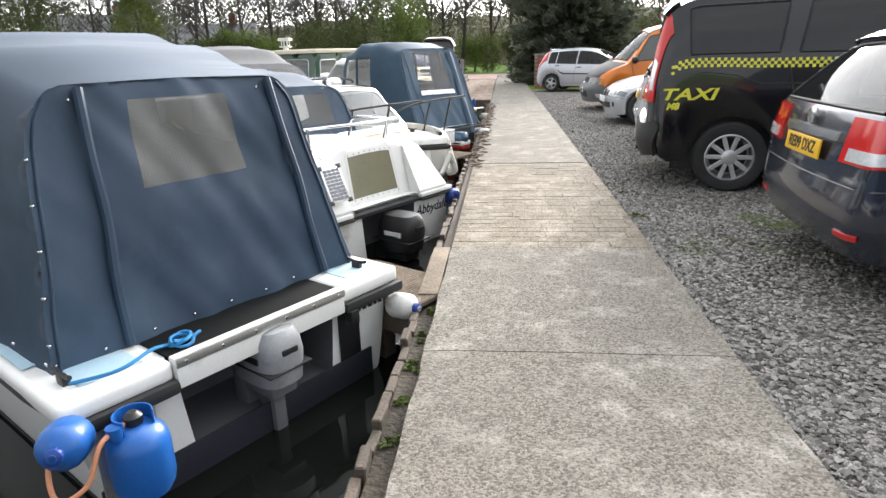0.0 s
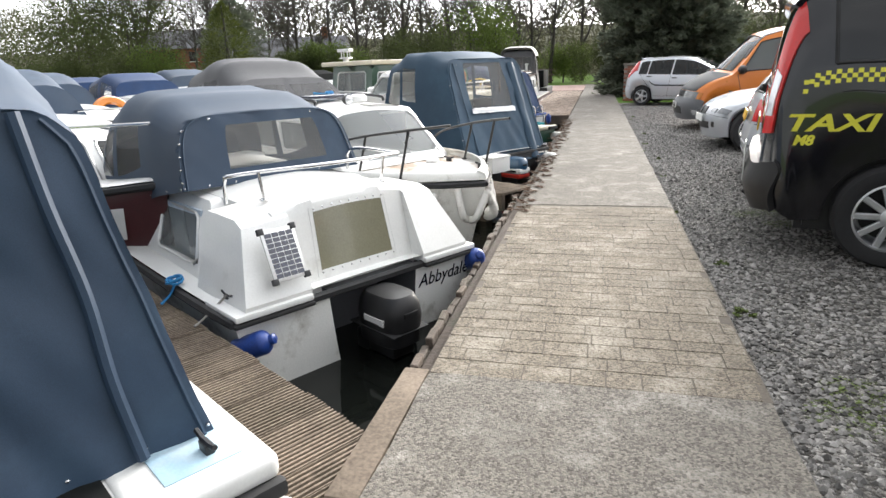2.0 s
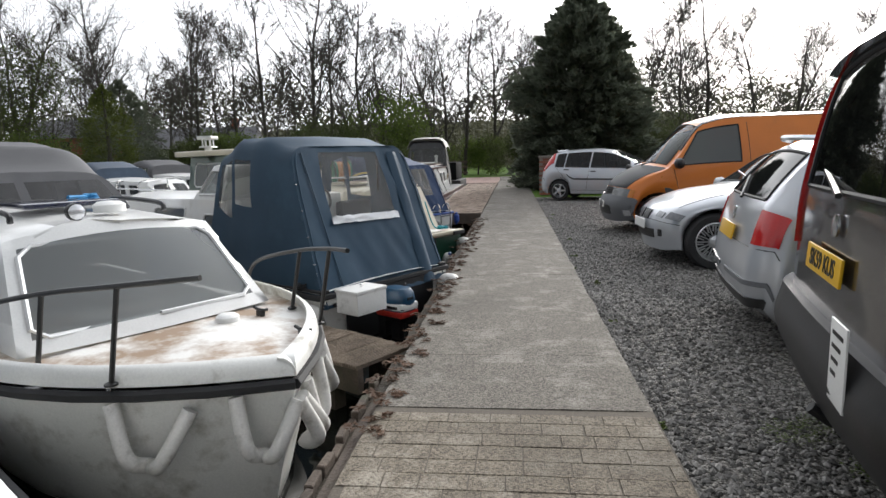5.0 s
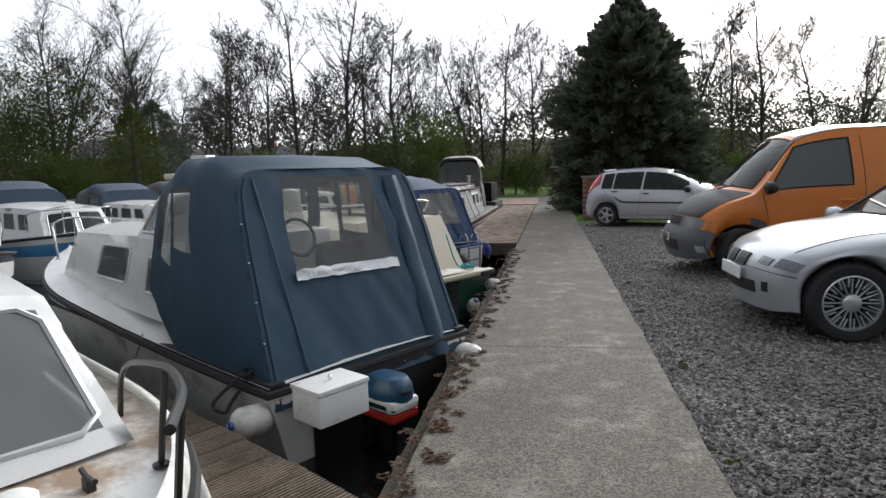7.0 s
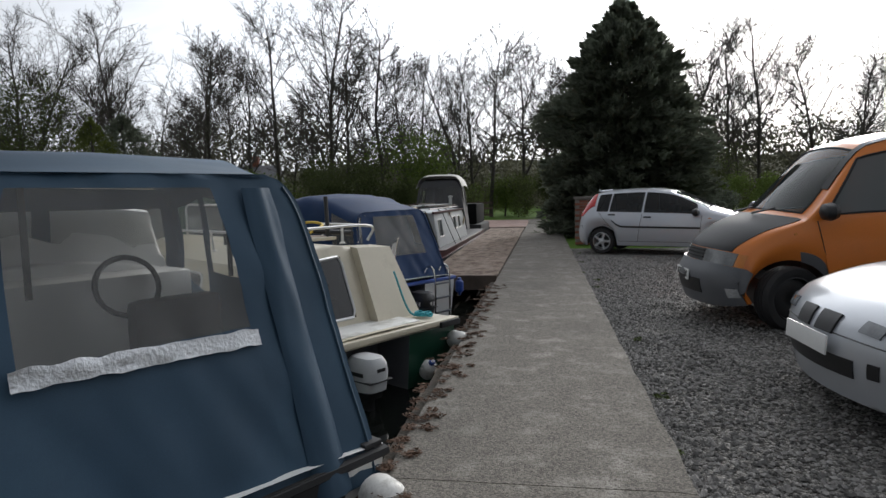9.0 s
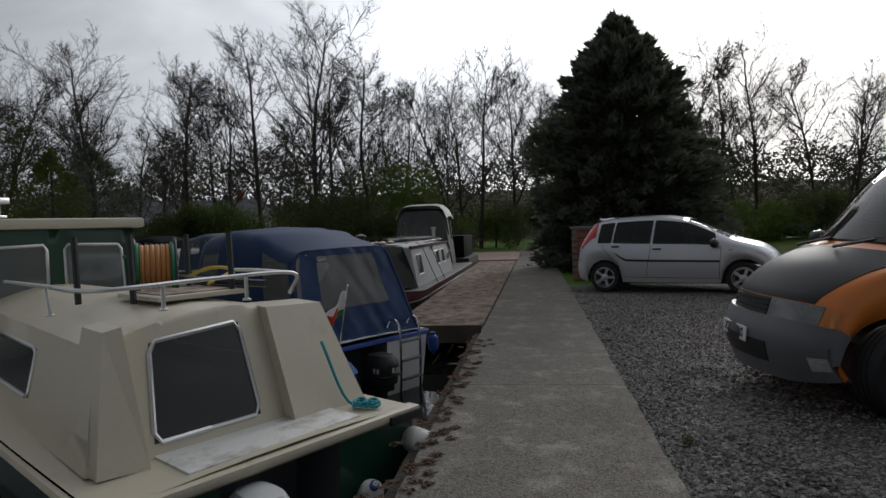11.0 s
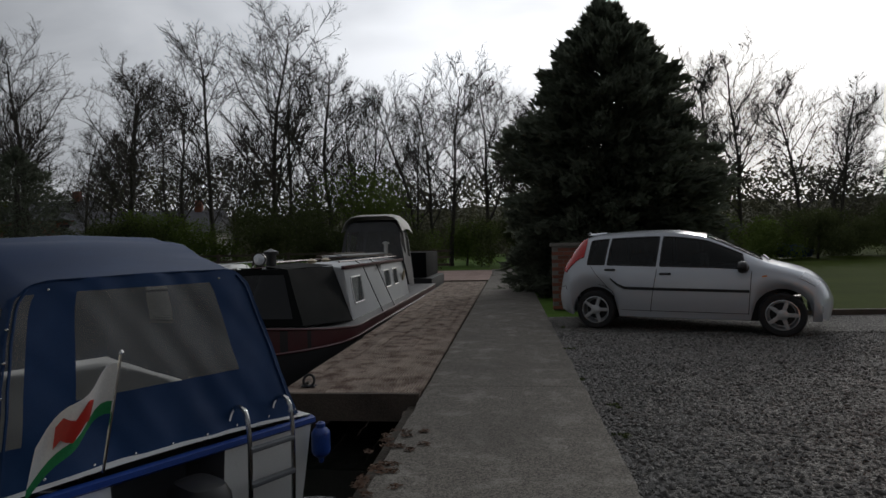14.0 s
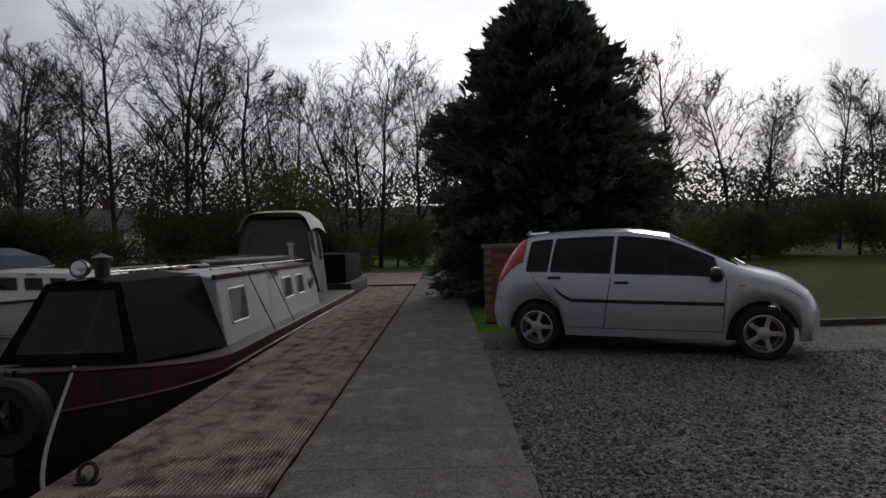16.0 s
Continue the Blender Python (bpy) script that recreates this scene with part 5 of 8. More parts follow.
def hull(parent, L, W, zs, zb, material, strake=None, deck=None, label="", well=None, **kw):
    f = hull_shape(L, W, zs, zb, **kw)
    sheet, _ = panel(f, (0, 1, 26), (-1, 1, 20))
    bmesh.ops.remove_doubles(sheet, verts=sheet.verts, dist=1e-4)
    part("hull", sheet, material, parent, label)
    transom, hole = panel(lambda s, v: Vector((f(0, v).x, f(0, v).y * s, f(0, v).z)), (-1, 1, 16), (0, 1, 14), [well] if well else ())
    part("transom", transom, material, parent)
    if well:
        bm = hole[0]
        r = bmesh.ops.extrude_face_region(bm, geom=bm.faces[:])
        for e in r["geom"]:
            if isinstance(e, bmesh.types.BMVert):
                e.co.x += 0.42
        bmesh.ops.delete(bm, geom=[q for q in bm.faces if abs(q.calc_center_median().x) < 0.002], context="FACES")
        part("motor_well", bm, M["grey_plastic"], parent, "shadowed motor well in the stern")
    # boot top: dark band at and below the water
    sheet, _ = panel(lambda s, v: f(s, v) * 1.0 + Vector((-0.004 if s == 0 else 0, 0.006 * (1 if v > 0 else -1), -0.0)), (0, 1, 20), (-0.54, 0.54, 12))
    part("hull_bottom", sheet, M["antifoul"], parent, "dark hull bottom at the waterline")
    if strake:
        pts = [f(1 - k / 24, 1) for k in range(25)] + [f(k / 24, -1) for k in range(25)]
        bm = tube(bmesh.new(), [p + Vector((0, 0.01 * (1 if p.y > 0 else -1), -0.025)) for p in pts], 0.028, 6)
        part("rubbing_strake", bm, strake, parent, "dark rubber rubbing strake")
    if deck:
        sheet, _ = panel(lambda s, v: Vector((f(s, 1).x, f(s, 1).y * v * 0.995, f(s, 1).z + 0.012 + 0.03 * (1 - v * v))), (0, 1, 20), (-1, 1, 8))
        part("deck", sheet, deck, parent)
    return f


def house(parent, name, xa, xf, ya, yf, z0, zt_a, zt_f, la, lf, side, material, aft=(), fore=(), port=(), roof_crown=0.05, pane=None, frame_m=None, square=False):
    """A boat's cabin: four leaning walls and a crowned roof. Openings (u0, u1, v0, v1) as shares of a wall, v up."""
    c = {("a", 1, 0): (xa, ya, z0), ("a", -1, 0): (xa, -ya, z0), ("f", 1, 0): (xf, yf, z0), ("f", -1, 0): (xf, -yf, z0),
         ("a", 1, 1): (xa + la, ya - side, zt_a), ("a", -1, 1): (xa + la, -ya + side, zt_a), ("f", 1, 1): (xf - lf, yf - side, zt_f), ("f", -1, 1): (xf - lf, -yf + side, zt_f)}
    c = {k: Vector(v) for k, v in c.items()}

    def wall(p, q):
        def f(u, v):
            pt = (c[(*p, 0)].lerp(c[(*q, 0)], u)).lerp(c[(*p, 1)].lerp(c[(*q, 1)], u), v)
            if p[0] == q[0]:
                pt.x += (0.05 if p[0] == "f" else -0.02) * (1 - (2 * u - 1) ** 2)
                pt.z += roof_crown * (1 - (2 * u - 1) ** 2) * v
            return pt
        return f
    whole = bmesh.new()
    openings = []
    for p, q, holes in ((("a", 1), ("a", -1), aft), (("f", 1), ("f", -1), fore), (("a", 1), ("f", 1), port), (("a", -1), ("f", -1), port)):
        f = wall(p, q)
        sheet, panes = panel(f, (0, 1, 8), (0, 1, 4), holes)
        me = bpy.data.meshes.new("tmp")
        sheet.to_mesh(me)
        sheet.free()
        whole.from_mesh(me)
        bpy.data.meshes.remove(me)
        openings += [(f, h, b) for h, b in zip(holes, panes)]
    n = 8
    rows = []
    for i in range(n + 1):
        a, b = c["a", 1, 1].lerp(c["a", -1, 1], i / n), c["f", 1, 1].lerp(c["f", -1, 1], i / n)
        cr = roof_crown * (1 - (2 * i / n - 1) ** 2)
        a, b = a + Vector((-0.02 * (1 - (2 * i / n - 1) ** 2), 0, cr)), b + Vector((0.05 * (1 - (2 * i / n - 1) ** 2), 0, cr))
        rows.append([a.lerp(b, k / 6) for k in range(7)])
    vs = [[whole.verts.new(p) for p in r] for r in rows]
    for i in range(n):
        for k in range(6):
            whole.faces.new((vs[i][k], vs[i + 1][k], vs[i + 1][k + 1], vs[i][k + 1]))
    bmesh.ops.remove_doubles(whole, verts=whole.verts, dist=2e-3)
    es = [e for e in whole.edges if len(e.link_faces) == 2 and e.calc_face_angle(0) > 0.6]
    bmesh.ops.bevel(whole, geom=es, offset=0.03, segments=3, affect="EDGES", profile=0.5, clamp_overlap=True)
    body = part(name, whole, material, parent, smooth=50)
    for f, h, bm in openings:
        ob = part("window", bm, pane or M["boat_glass"], body)
        ob.visible_shadow = False
        u0, u1, v0, v1 = h
        du, dv = (u1 - u0), (v1 - v0)
        loop = [(u0 + du * a, v0 + dv * b) for a, b in ((0.06, 0), (0.94, 0), (1, 0.1), (1, 0.9), (0.94, 1), (0.06, 1), (0, 0.9), (0, 0.1), (0.06, 0), (0.5, 0))]
        if square:
            # flat riveted frame with mitred corners
            for a0, a1, b0, b1 in ((-0.05, 1.05, -0.09, 0.0), (-0.05, 1.05, 1.0, 1.09), (-0.05, 0.0, 0.0, 1.0), (1.0, 1.05, 0.0, 1.0)):
                bm = patch(f, u0 + du * a0, u0 + du * a1, v0 + dv * b0, v0 + dv * b1, 6, 2, 0.004, 0.006)
                part("window_frame", bm, frame_m or M["alu"], ob, smooth=0)
            for k in range(9):
                for b_ in (-0.045, 1.045):
                    p = f(u0 + du * (k / 8), v0 + dv * b_)
                    part("rivet", lathe(bmesh.new(), [(0.006, 0.008), (0.006, 0.013), (0.002, 0.015)], Matrix.Translation(p) @ pose(0, 0, 0, 0, -75, 0), 6), M["steel"], ob)
        else:
            part("window_frame", tube(bmesh.new(), [f(*p) for p in loop], 0.016, 6, False), frame_m or M["alu"], ob)
    return body


def hoop(w, zb, zt, n, taper):
    def f(v):
        th = math.pi * v / 2
        s, c = abs(math.sin(th)) ** (2 / n), max(0.0, math.cos(th)) ** (2 / n)
        return math.copysign(w * s * (1 - taper * c), v), zb + (zt - zb) * c, c
    return f


def canopy(parent, hoops, material, n=5.0, aft=(), side=(), wrinkle=0.012, pane=None, name="canopy", fore=()):
    """A canvas cover over hoops: (x, lean, half width, foot height, top height, taper). Windows: aft (s0, s1, h0, h1) with h the share
    of height; side (u0, u1, h0, h1), u counted in hoops."""
    def q_of(h):
        return 1 - (math.asin(min(1, h ** (n / 2))) * 2 / math.pi) ** (2 / n)

    def even(v):
        """Spread the sections evenly over the height."""
        return math.copysign(1 - (1 - min(1.0, abs(v))) ** (n / 2), v)

    def folds(y, z):
        return noise.noise((y * 2.0, z * 2.5, 4)) + 0.5 * noise.noise((y * 5, z * 3, 9)) + 0.9 * noise.noise((y * 7 + z * 2.5, z * 0.9, 7)) ** 2 + 0.5 * noise.noise((y * 9 - z * 5, z * 1.5, 2))

    def f(u, v):
        x, lean, w, zb, zt, taper = spline(hoops, u)
        y, z, c = hoop(w, zb, zt, n, taper)(even(v))
        p = Vector((x + lean * (z - zb), y, z))
        k = noise.noise((p.x * 2.3, p.y * 2.3, p.z * 2.3)) + 0.5 * noise.noise((p.x * 6, p.y * 6, p.z * 4))
        sag = -0.02 * math.sin(math.pi * (u % 1)) ** 2 * c
        return p + Vector((0, math.copysign(k * wrinkle, y) if c < 0.9 else 0, k * wrinkle * c + sag))

    def end(i):
        def g(s, q):
            x, lean, w, zb, zt, taper = hoops[i]
            a, z, c = hoop(w, zb, zt, n, taper)(even(1 - q))
            p = Vector((x + lean * (z - zb), a * s, z))
            k = folds(p.y, p.z)
            e = f(i, (1 - q) if s > 0 else -(1 - q))
            w_ = abs(s) ** 6
            q2 = p + Vector((k * wrinkle * 1.2, 0, 0))
            return q2.lerp(Vector((e.x, e.y, e.z)), w_)
        return g
    holes = []
    for u0, u1, h0, h1 in side:
        a, b = q_of(h0), q_of(h1)
        holes += [(u0, u1, b, a), (u0, u1, -a, -b)]
    sheet, panes = panel(f, (0, len(hoops) - 1, (len(hoops) - 1) * 6), (-1, 1, 36), holes)
    eh = [(s0, s1, 1 - q_of(h0), 1 - q_of(h1)) for s0, s1, h0, h1 in aft]
    aft_sheet, aft_panes = panel(end(0), (-1, 1, 44), (0, 1, 30), eh)
    fh = [(s0, s1, 1 - q_of(h0), 1 - q_of(h1)) for s0, s1, h0, h1 in fore]
    fore_sheet, fore_panes = panel(end(len(hoops) - 1), (-1, 1, 16), (0, 1, 16), fh)
    whole = bmesh.new()
    for sh in (sheet, aft_sheet, fore_sheet):
        me = bpy.data.meshes.new("tmp")
        sh.to_mesh(me)
        sh.free()
        whole.from_mesh(me)
        bpy.data.meshes.remove(me)
    bmesh.ops.remove_doubles(whole, verts=whole.verts, dist=0.004)
    ob = part(name, whole, material, parent, smooth=60)
    for bm in panes + aft_panes + fore_panes:
        w = part("vinyl_window", bm, pane or M["vinyl"], ob, "cloudy flexible vinyl window", smooth=60)
        w.visible_shadow = False
    # hems, seams and press studs
    g = end(0)
    for s in (-0.91, 0.91):
        part("seam_binding", tube(bmesh.new(), [g(s, q) + Vector((-0.006, 0, 0)) for q in np.linspace(0, 0.9, 24)], 0.007, 5), material, ob)
    bm = bmesh.new()
    spots = [g(s, 0.03) for s in np.linspace(-0.95, 0.95, 9)] + [g(0.97, q) for q in np.linspace(0.1, 0.7, 5)] + [g(s, 1 - q_of(0.94)) for s in (-0.7, 0.75)]
    spots += [f(u, v) for u in np.linspace(0.1, len(hoops) - 1.1, 9) for v in (0.97, -0.97)]
    for p in spots:
        lathe(bm, [(0.0065, -0.012), (0.0065, 0.007), (0.003, 0.010)], Matrix.Translation(p) @ (pose(0, 0, 0, 0, -90, 0) if abs(p.x - g(0, 0).x) < 0.5 else pose(0, 0, 0, -90 if p.y > 0 else 90, 0, 0)), 7)
    tagged(part("press_studs", bm, M["steel"], ob, "small bright press studs"), kind="stuff")
    return ob, f, g


def outboard(parent, x, y, z, cowl_m, scale=1.0, tilt=0.0, bars=None, leg_m=None, numbers=""):
    """An outboard motor hung on a transom at (x, y), its cowl's middle at height z; the stern is at -x."""
    m = pose(x, y, z, 0, tilt, 0)
    bm = bmesh.new()
    rings = []
    for h, lx, ly, dx in ((-0.17, 0.15, 0.10, 0), (-0.15, 0.19, 0.125, 0), (0.02, 0.205, 0.135, -0.01), (0.10, 0.19, 0.125, -0.015), (0.15, 0.15, 0.1, -0.02), (0.165, 0.08, 0.05, -0.02)):
        ring = []
        for k in range(20):
            a = 2 * math.pi * k / 20
            ca, sa = math.cos(a), math.sin(a)
            ring.append(Vector((dx + lx * math.copysign(abs(ca) ** 0.6, ca), ly * math.copysign(abs(sa) ** 0.6, sa), h)) * scale)
        rings.append(ring)
    ob = part("outboard_motor", loft(bm, rings), cowl_m, parent, m=m)
    bm = bmesh.new()
    box(bm, -0.13 * scale, 0.13 * scale, -0.085 * scale, 0.085 * scale, -0.24 * scale, -0.165 * scale, 0.02)
    box(bm, -0.07 * scale, 0.07 * scale, -0.04 * scale, 0.04 * scale, -0.8 * scale, -0.2 * scale, 0.02)
    box(bm, -0.16 * scale, 0.1 * scale, -0.09 * scale, 0.09 * scale, -0.64 * scale, -0.62 * scale, 0.008)
    box(bm, 0.1 * scale, 0.22 * scale, -0.09 * scale, 0.09 * scale, -0.42 * scale, -0.12 * scale, 0.02)
    part("leg", bm, leg_m or M["black_plastic"], ob, "leg and clamp bracket")
    part("pull_handle", box(bmesh.new(), -0.214 * scale, -0.19 * scale, -0.05 * scale, 0.05 * scale, 0.03 * scale, 0.065 * scale, 0.008), M["black_plastic"], ob)
    part("cowl_seam", box(bmesh.new(), -0.208 * scale, 0.208 * scale, -0.137 * scale, 0.137 * scale, -0.065 * scale, -0.055 * scale, 0.004), M["black_rubber"], ob)
    if bars:
        for s in (1, -1):
            part("name_bar", box(bmesh.new(), -0.11 * scale, 0.06 * scale, s * 0.133 * scale - 0.004, s * 0.133 * scale + 0.006, -0.01 * scale, 0.025 * scale), bars, ob, "plain bar in place of the maker's name")
    if numbers:
        part("numerals", text_mesh(numbers, 0.075, 0.001, 0.2), M["plate_white"], ob, smooth=0, m=pose(-0.19, 0.0, -0.0, 90, 0, -90) @ pose(0, 0, 0.022))
        part("numerals", text_mesh(numbers, 0.075, 0.001, 0.2), M["plate_white"], ob, smooth=0, m=pose(-0.08, 0.132, 0.0, 90, 0, 180) @ pose(0, 0, 0.006))
    return ob


def fender(p, r, length, material, label, tilt=(0, 0, 0), rope=None, group="fenders"):
    ob = thing("fender", pose(*p, *tilt), label, "fender", group)
    h = length / 2
    prof = [(0.015, -h - 0.03), (0.02, -h)] + [(r * math.sin(a), -h + r * 0.8 * (1 - math.cos(a))) for a in (0.5, 0.9, 1.3, 1.57)] + [(r * math.sin(a), h - r * 0.8 * (1 - math.cos(a))) for a in (1.57, 1.3, 0.9, 0.5)] + [(0.02, h), (0.015, h + 0.03)]
    part("bladder", lathe(bmesh.new(), prof, n=18), material, ob)
    part("end_cap", lathe(bmesh.new(), [(0.03, h - 0.01), (0.03, h + 0.02), (0.012, h + 0.03)], n=10), M["fender_blue"], ob)
    if rope:
        part("lanyard", tube(bmesh.new(), [(0, 0, h), *rope], 0.007, 5), M["rope_grey"], ob)
    return ob


def cleat(parent, x, y, z, material=None):
    bm = bmesh.new()
    tube(bm, [(x - 0.07, y, z + 0.045), (x - 0.03, y, z + 0.035), (x + 0.03, y, z + 0.035), (x + 0.07, y, z + 0.045)], 0.01, 6)
    box(bm, x - 0.03, x + 0.03, y - 0.015, y + 0.015, z - 0.01, z + 0.035, 0.006)
    part("cleat", bm, material or M["steel"], parent)


def rail(parent, line, posts, r=0.0125, material=None, foot=None):
    bm = tube(bmesh.new(), curve_pts(line, 6), r, 8)
    ob = part("handrail", bm, material or M["steel"], parent)
    for a, b in posts:
        bm = tube(bmesh.new(), [a, b], r * 0.95, 8)
        lathe(bm, [(0.03, -0.004), (0.03, 0.006), (0.015, 0.012)], Matrix.Translation(Vector(b)), 10)
        part("stanchion", bm, material or M["steel"], ob)
    return ob


def rope_thing(pts, material, label, r=0.009, knots=()):
    ob = thing("mooring_rope", pose(*pts[0]), label, "rope", "ropes")
    o = Vector(pts[0])
    bm = tube(bmesh.new(), curve_pts([Vector(p) - o for p in pts], 6), r, 6)
    for k in knots:
        c = Vector(k) - o
        loops = [c + Vector((0.05 * math.cos(a * 2.4) * (0.6 + 0.4 * math.sin(a)), 0.05 * math.sin(a * 2.4), 0.015 * math.sin(a * 3.1))) for a in np.linspace(0, 9, 40)]
        tube(bm, loops, r, 5)
    part("strand", bm, material, ob)
    return ob


# ---- boats in the order of the walk ----
def at(b, x, y, z):
    """A place on a boat, in the world."""
    return b.matrix_basis @ Vector((x, y, z))


def name_strokes(parent, m, n, h, material, seed):
    """Illegible painted name: plain short bars."""
    r = random.Random(seed)
    x = 0.0
    for _ in range(n):
        w = r.uniform(0.6, 1.2) * h
        part("painted_bar", box(bmesh.new(), x, x + w, 0, h * r.uniform(0.5, 1.0), 0, 0.002), material, parent, smooth=0, m=m)
        x += w + h * 0.4


def boat_a():
    b = thing("cabin_cruiser", moor(1.90, 1.60), "white cabin cruiser under a navy canvas canopy, stern to the walk", "boat", "moored boats")
    hull(b, 6.0, 1.74, 0.14, 0.45, M["grp_white"], M["black_rubber"], M["grp_white"], well=(-0.52, 0.50, 0.62, 0.93))
    part("stern_bottom", box(bmesh.new(), -0.014, -0.004, -0.70, 0.80, -0.46, -0.26, 0.003), M["antifoul"], b, "dark lower stern")
    for s in (1, -1):
        y0, y1 = (0.46, 0.90) if s > 0 else (-0.90, -0.46)
        part("quarter_deck", box(bmesh.new(), -0.07, 0.80, y0, y1, 0.09, 0.185, 0.035, seg=3), M["grp_white"], b)
        part("deck_panel", box(bmesh.new(), 0.02, 0.24, y0 + 0.08, y1 - 0.12, 0.183, 0.189, 0.002), M["pale_blue"], b, "pale blue non-slip panel")
        part("stern_rubber", box(bmesh.new(), -0.105, -0.055, y0, y1, 0.045, 0.105, 0.02), M["black_rubber"], b, "black rubber corner fendering")
    part("deck_panel", box(bmesh.new(), 0.34, 1.6, 0.76, 0.86, 0.19, 0.196, 0.002), M["pale_blue"], b)
    part("stern_shelf", box(bmesh.new(), -0.03, 0.22, -0.46, 0.46, 0.15, 0.186, 0.006), M["black_canvas"], b, "black covered stern shelf")
    part("stern_edge", box(bmesh.new(), -0.085, -0.03, -0.462, 0.462, 0.055, 0.19, 0.008), M["grp_white"], b, "white stern beam over the motor well")
    part("edge_trim", box(bmesh.new(), -0.092, -0.08, -0.462, 0.462, 0.15, 0.192, 0.004), M["alu"], b, "aluminium edge trim")
    for y in np.linspace(-0.42, 0.42, 6):
        part("rivet", lathe(bmesh.new(), [(0.008, 0), (0.006, 0.004), (0.002, 0.005)], pose(-0.092, y, 0.17, 0, -90, 0), 7), M["steel"], b)
    part("stern_plate", box(bmesh.new(), -0.012, -0.004, -0.62, -0.47, -0.28, 0.04, 0.003), M["black_plastic"], b, "black stern reinforcing plate")
    part("stern_light", box(bmesh.new(), -0.12, -0.06, -0.53, -0.47, -0.02, 0.06, 0.012), M["black_plastic"], b, "small black stern light")
    for y in (0.60, 0.78):
        part("bracket", box(bmesh.new(), -0.085, -0.075, y - 0.03, y + 0.03, -0.30, 0.03, 0.003), M["alu"], b, "drilled aluminium bracket")
    canopy(b, [(0.20, 0.20, 0.80, 0.18, 1.26, 0.24), (0.9, 0.10, 0.82, 0.20, 1.42, 0.18), (1.9, 0.0, 0.82, 0.25, 1.52, 0.12), (2.8, -0.15, 0.8, 0.30, 1.42, 0.12), (3.5, -0.7, 0.72, 0.35, 1.05, 0.2)], M["navy"], 11.0, aft=[(-0.39, 0.39, 0.585, 0.925)], side=[(1.2, 2.2, 0.5, 0.8)], wrinkle=0.028, pane=M["vinyl_milky"])
    outboard(b, 0.02, -0.03, 0.0, M["motor_grey"], 0.9, 0, M["ink"], M["grey_plastic"])
    for y in (-0.58, 0.50):
        part("zip_flap", tube(bmesh.new(), curve_pts([(0.185 + 0.205 * k, y * (1 - 0.16 * k) + 0.008 * math.sin(9 * k), 0.20 + 1.04 * k) for k in (0.0, 0.25, 0.5, 0.75, 1.0)], 5), 0.02, 7), M["navy"], b, "folded canvas flap over the zip")
    cleat(b, 0.10, -0.74, 0.187, M["black_plastic"])
    cleat(b, 0.10, 0.80, 0.187, M["black_plastic"])
    name_strokes(b, pose(-0.004, -0.62, -0.02, 90, 0, -90), 7, 0.035, M["ink"], 3)
    rope_thing([at(b, 0.05, 0.80, 0.20), at(b, -0.02, 0.65, 0.21), at(b, 0.02, 0.5, 0.22), at(b, 0.05, 0.42, 0.20), at(b, 0.03, 0.34, 0.20), at(b, 0.06, 0.26, 0.2)], M["rope_blue"], "bright blue rope lying over the stern quarter", 0.0075, [at(b, 0.04, 0.36, 0.205)])
    g = thing("gas_cylinder", b.matrix_basis @ pose(-0.19, 0.70, -0.20) @ Matrix.Diagonal((0.84, 0.84, 0.84, 1)), "blue gas cylinder strapped to the boat's stern", "gas cylinder")
    part("body", lathe(bmesh.new(), [(0.09, 0.0), (0.125, 0.015), (0.132, 0.05), (0.132, 0.22), (0.12, 0.27), (0.085, 0.305), (0.04, 0.32), (0.01, 0.322)], n=28), M["gas_blue"], g)
    bm = bmesh.new()
    sheet, _ = panel(lambda u, v: Vector((0.082 * math.cos(u), 0.082 * math.sin(u), 0.29 + v)), (-2.2, 2.2, 20), (0, 0.085, 2))
    part("guard_collar", thicken(sheet, 0.006), M["gas_blue"], g)
    part("regulator", lathe(bmesh.new(), [(0.025, 0.30), (0.04, 0.33), (0.04, 0.36), (0.02, 0.38), (0.01, 0.38)], n=14), M["black_plastic"], g)
    part("valve_knob", lathe(bmesh.new(), [(0.03, 0.30), (0.035, 0.33), (0.035, 0.36), (0.01, 0.365)], pose(-0.02, 0.09, 0.0), 14), M["gas_blue"], g)
    part("base_ring", lathe(bmesh.new(), [(0.1, -0.02), (0.105, -0.02), (0.105, 0.01), (0.1, 0.01)], n=24, cap=False), M["gas_blue"], g)
    part("gas_hose", tube(bmesh.new(), curve_pts([(0, 0.04, 0.34), (-0.04, 0.16, 0.32), (-0.05, 0.24, 0.18), (0.0, 0.34, 0.14), (0.06, 0.33, 0.26), (0.12, 0.24, 0.36)], 8), 0.011, 7), M["hose_orange"], g, "faded orange gas hose")
    fender(at(b, -0.11, 0.90, 0.07), 0.085, 0.2, M["gas_blue"], "small round blue fender on the stern quarter", (80, 0, 20))
    fender(at(b, -0.12, -0.86, -0.04), 0.075, 0.2, M["fender_white"], "dirty white fender at the stern corner", (85, 0, 60))
    return b


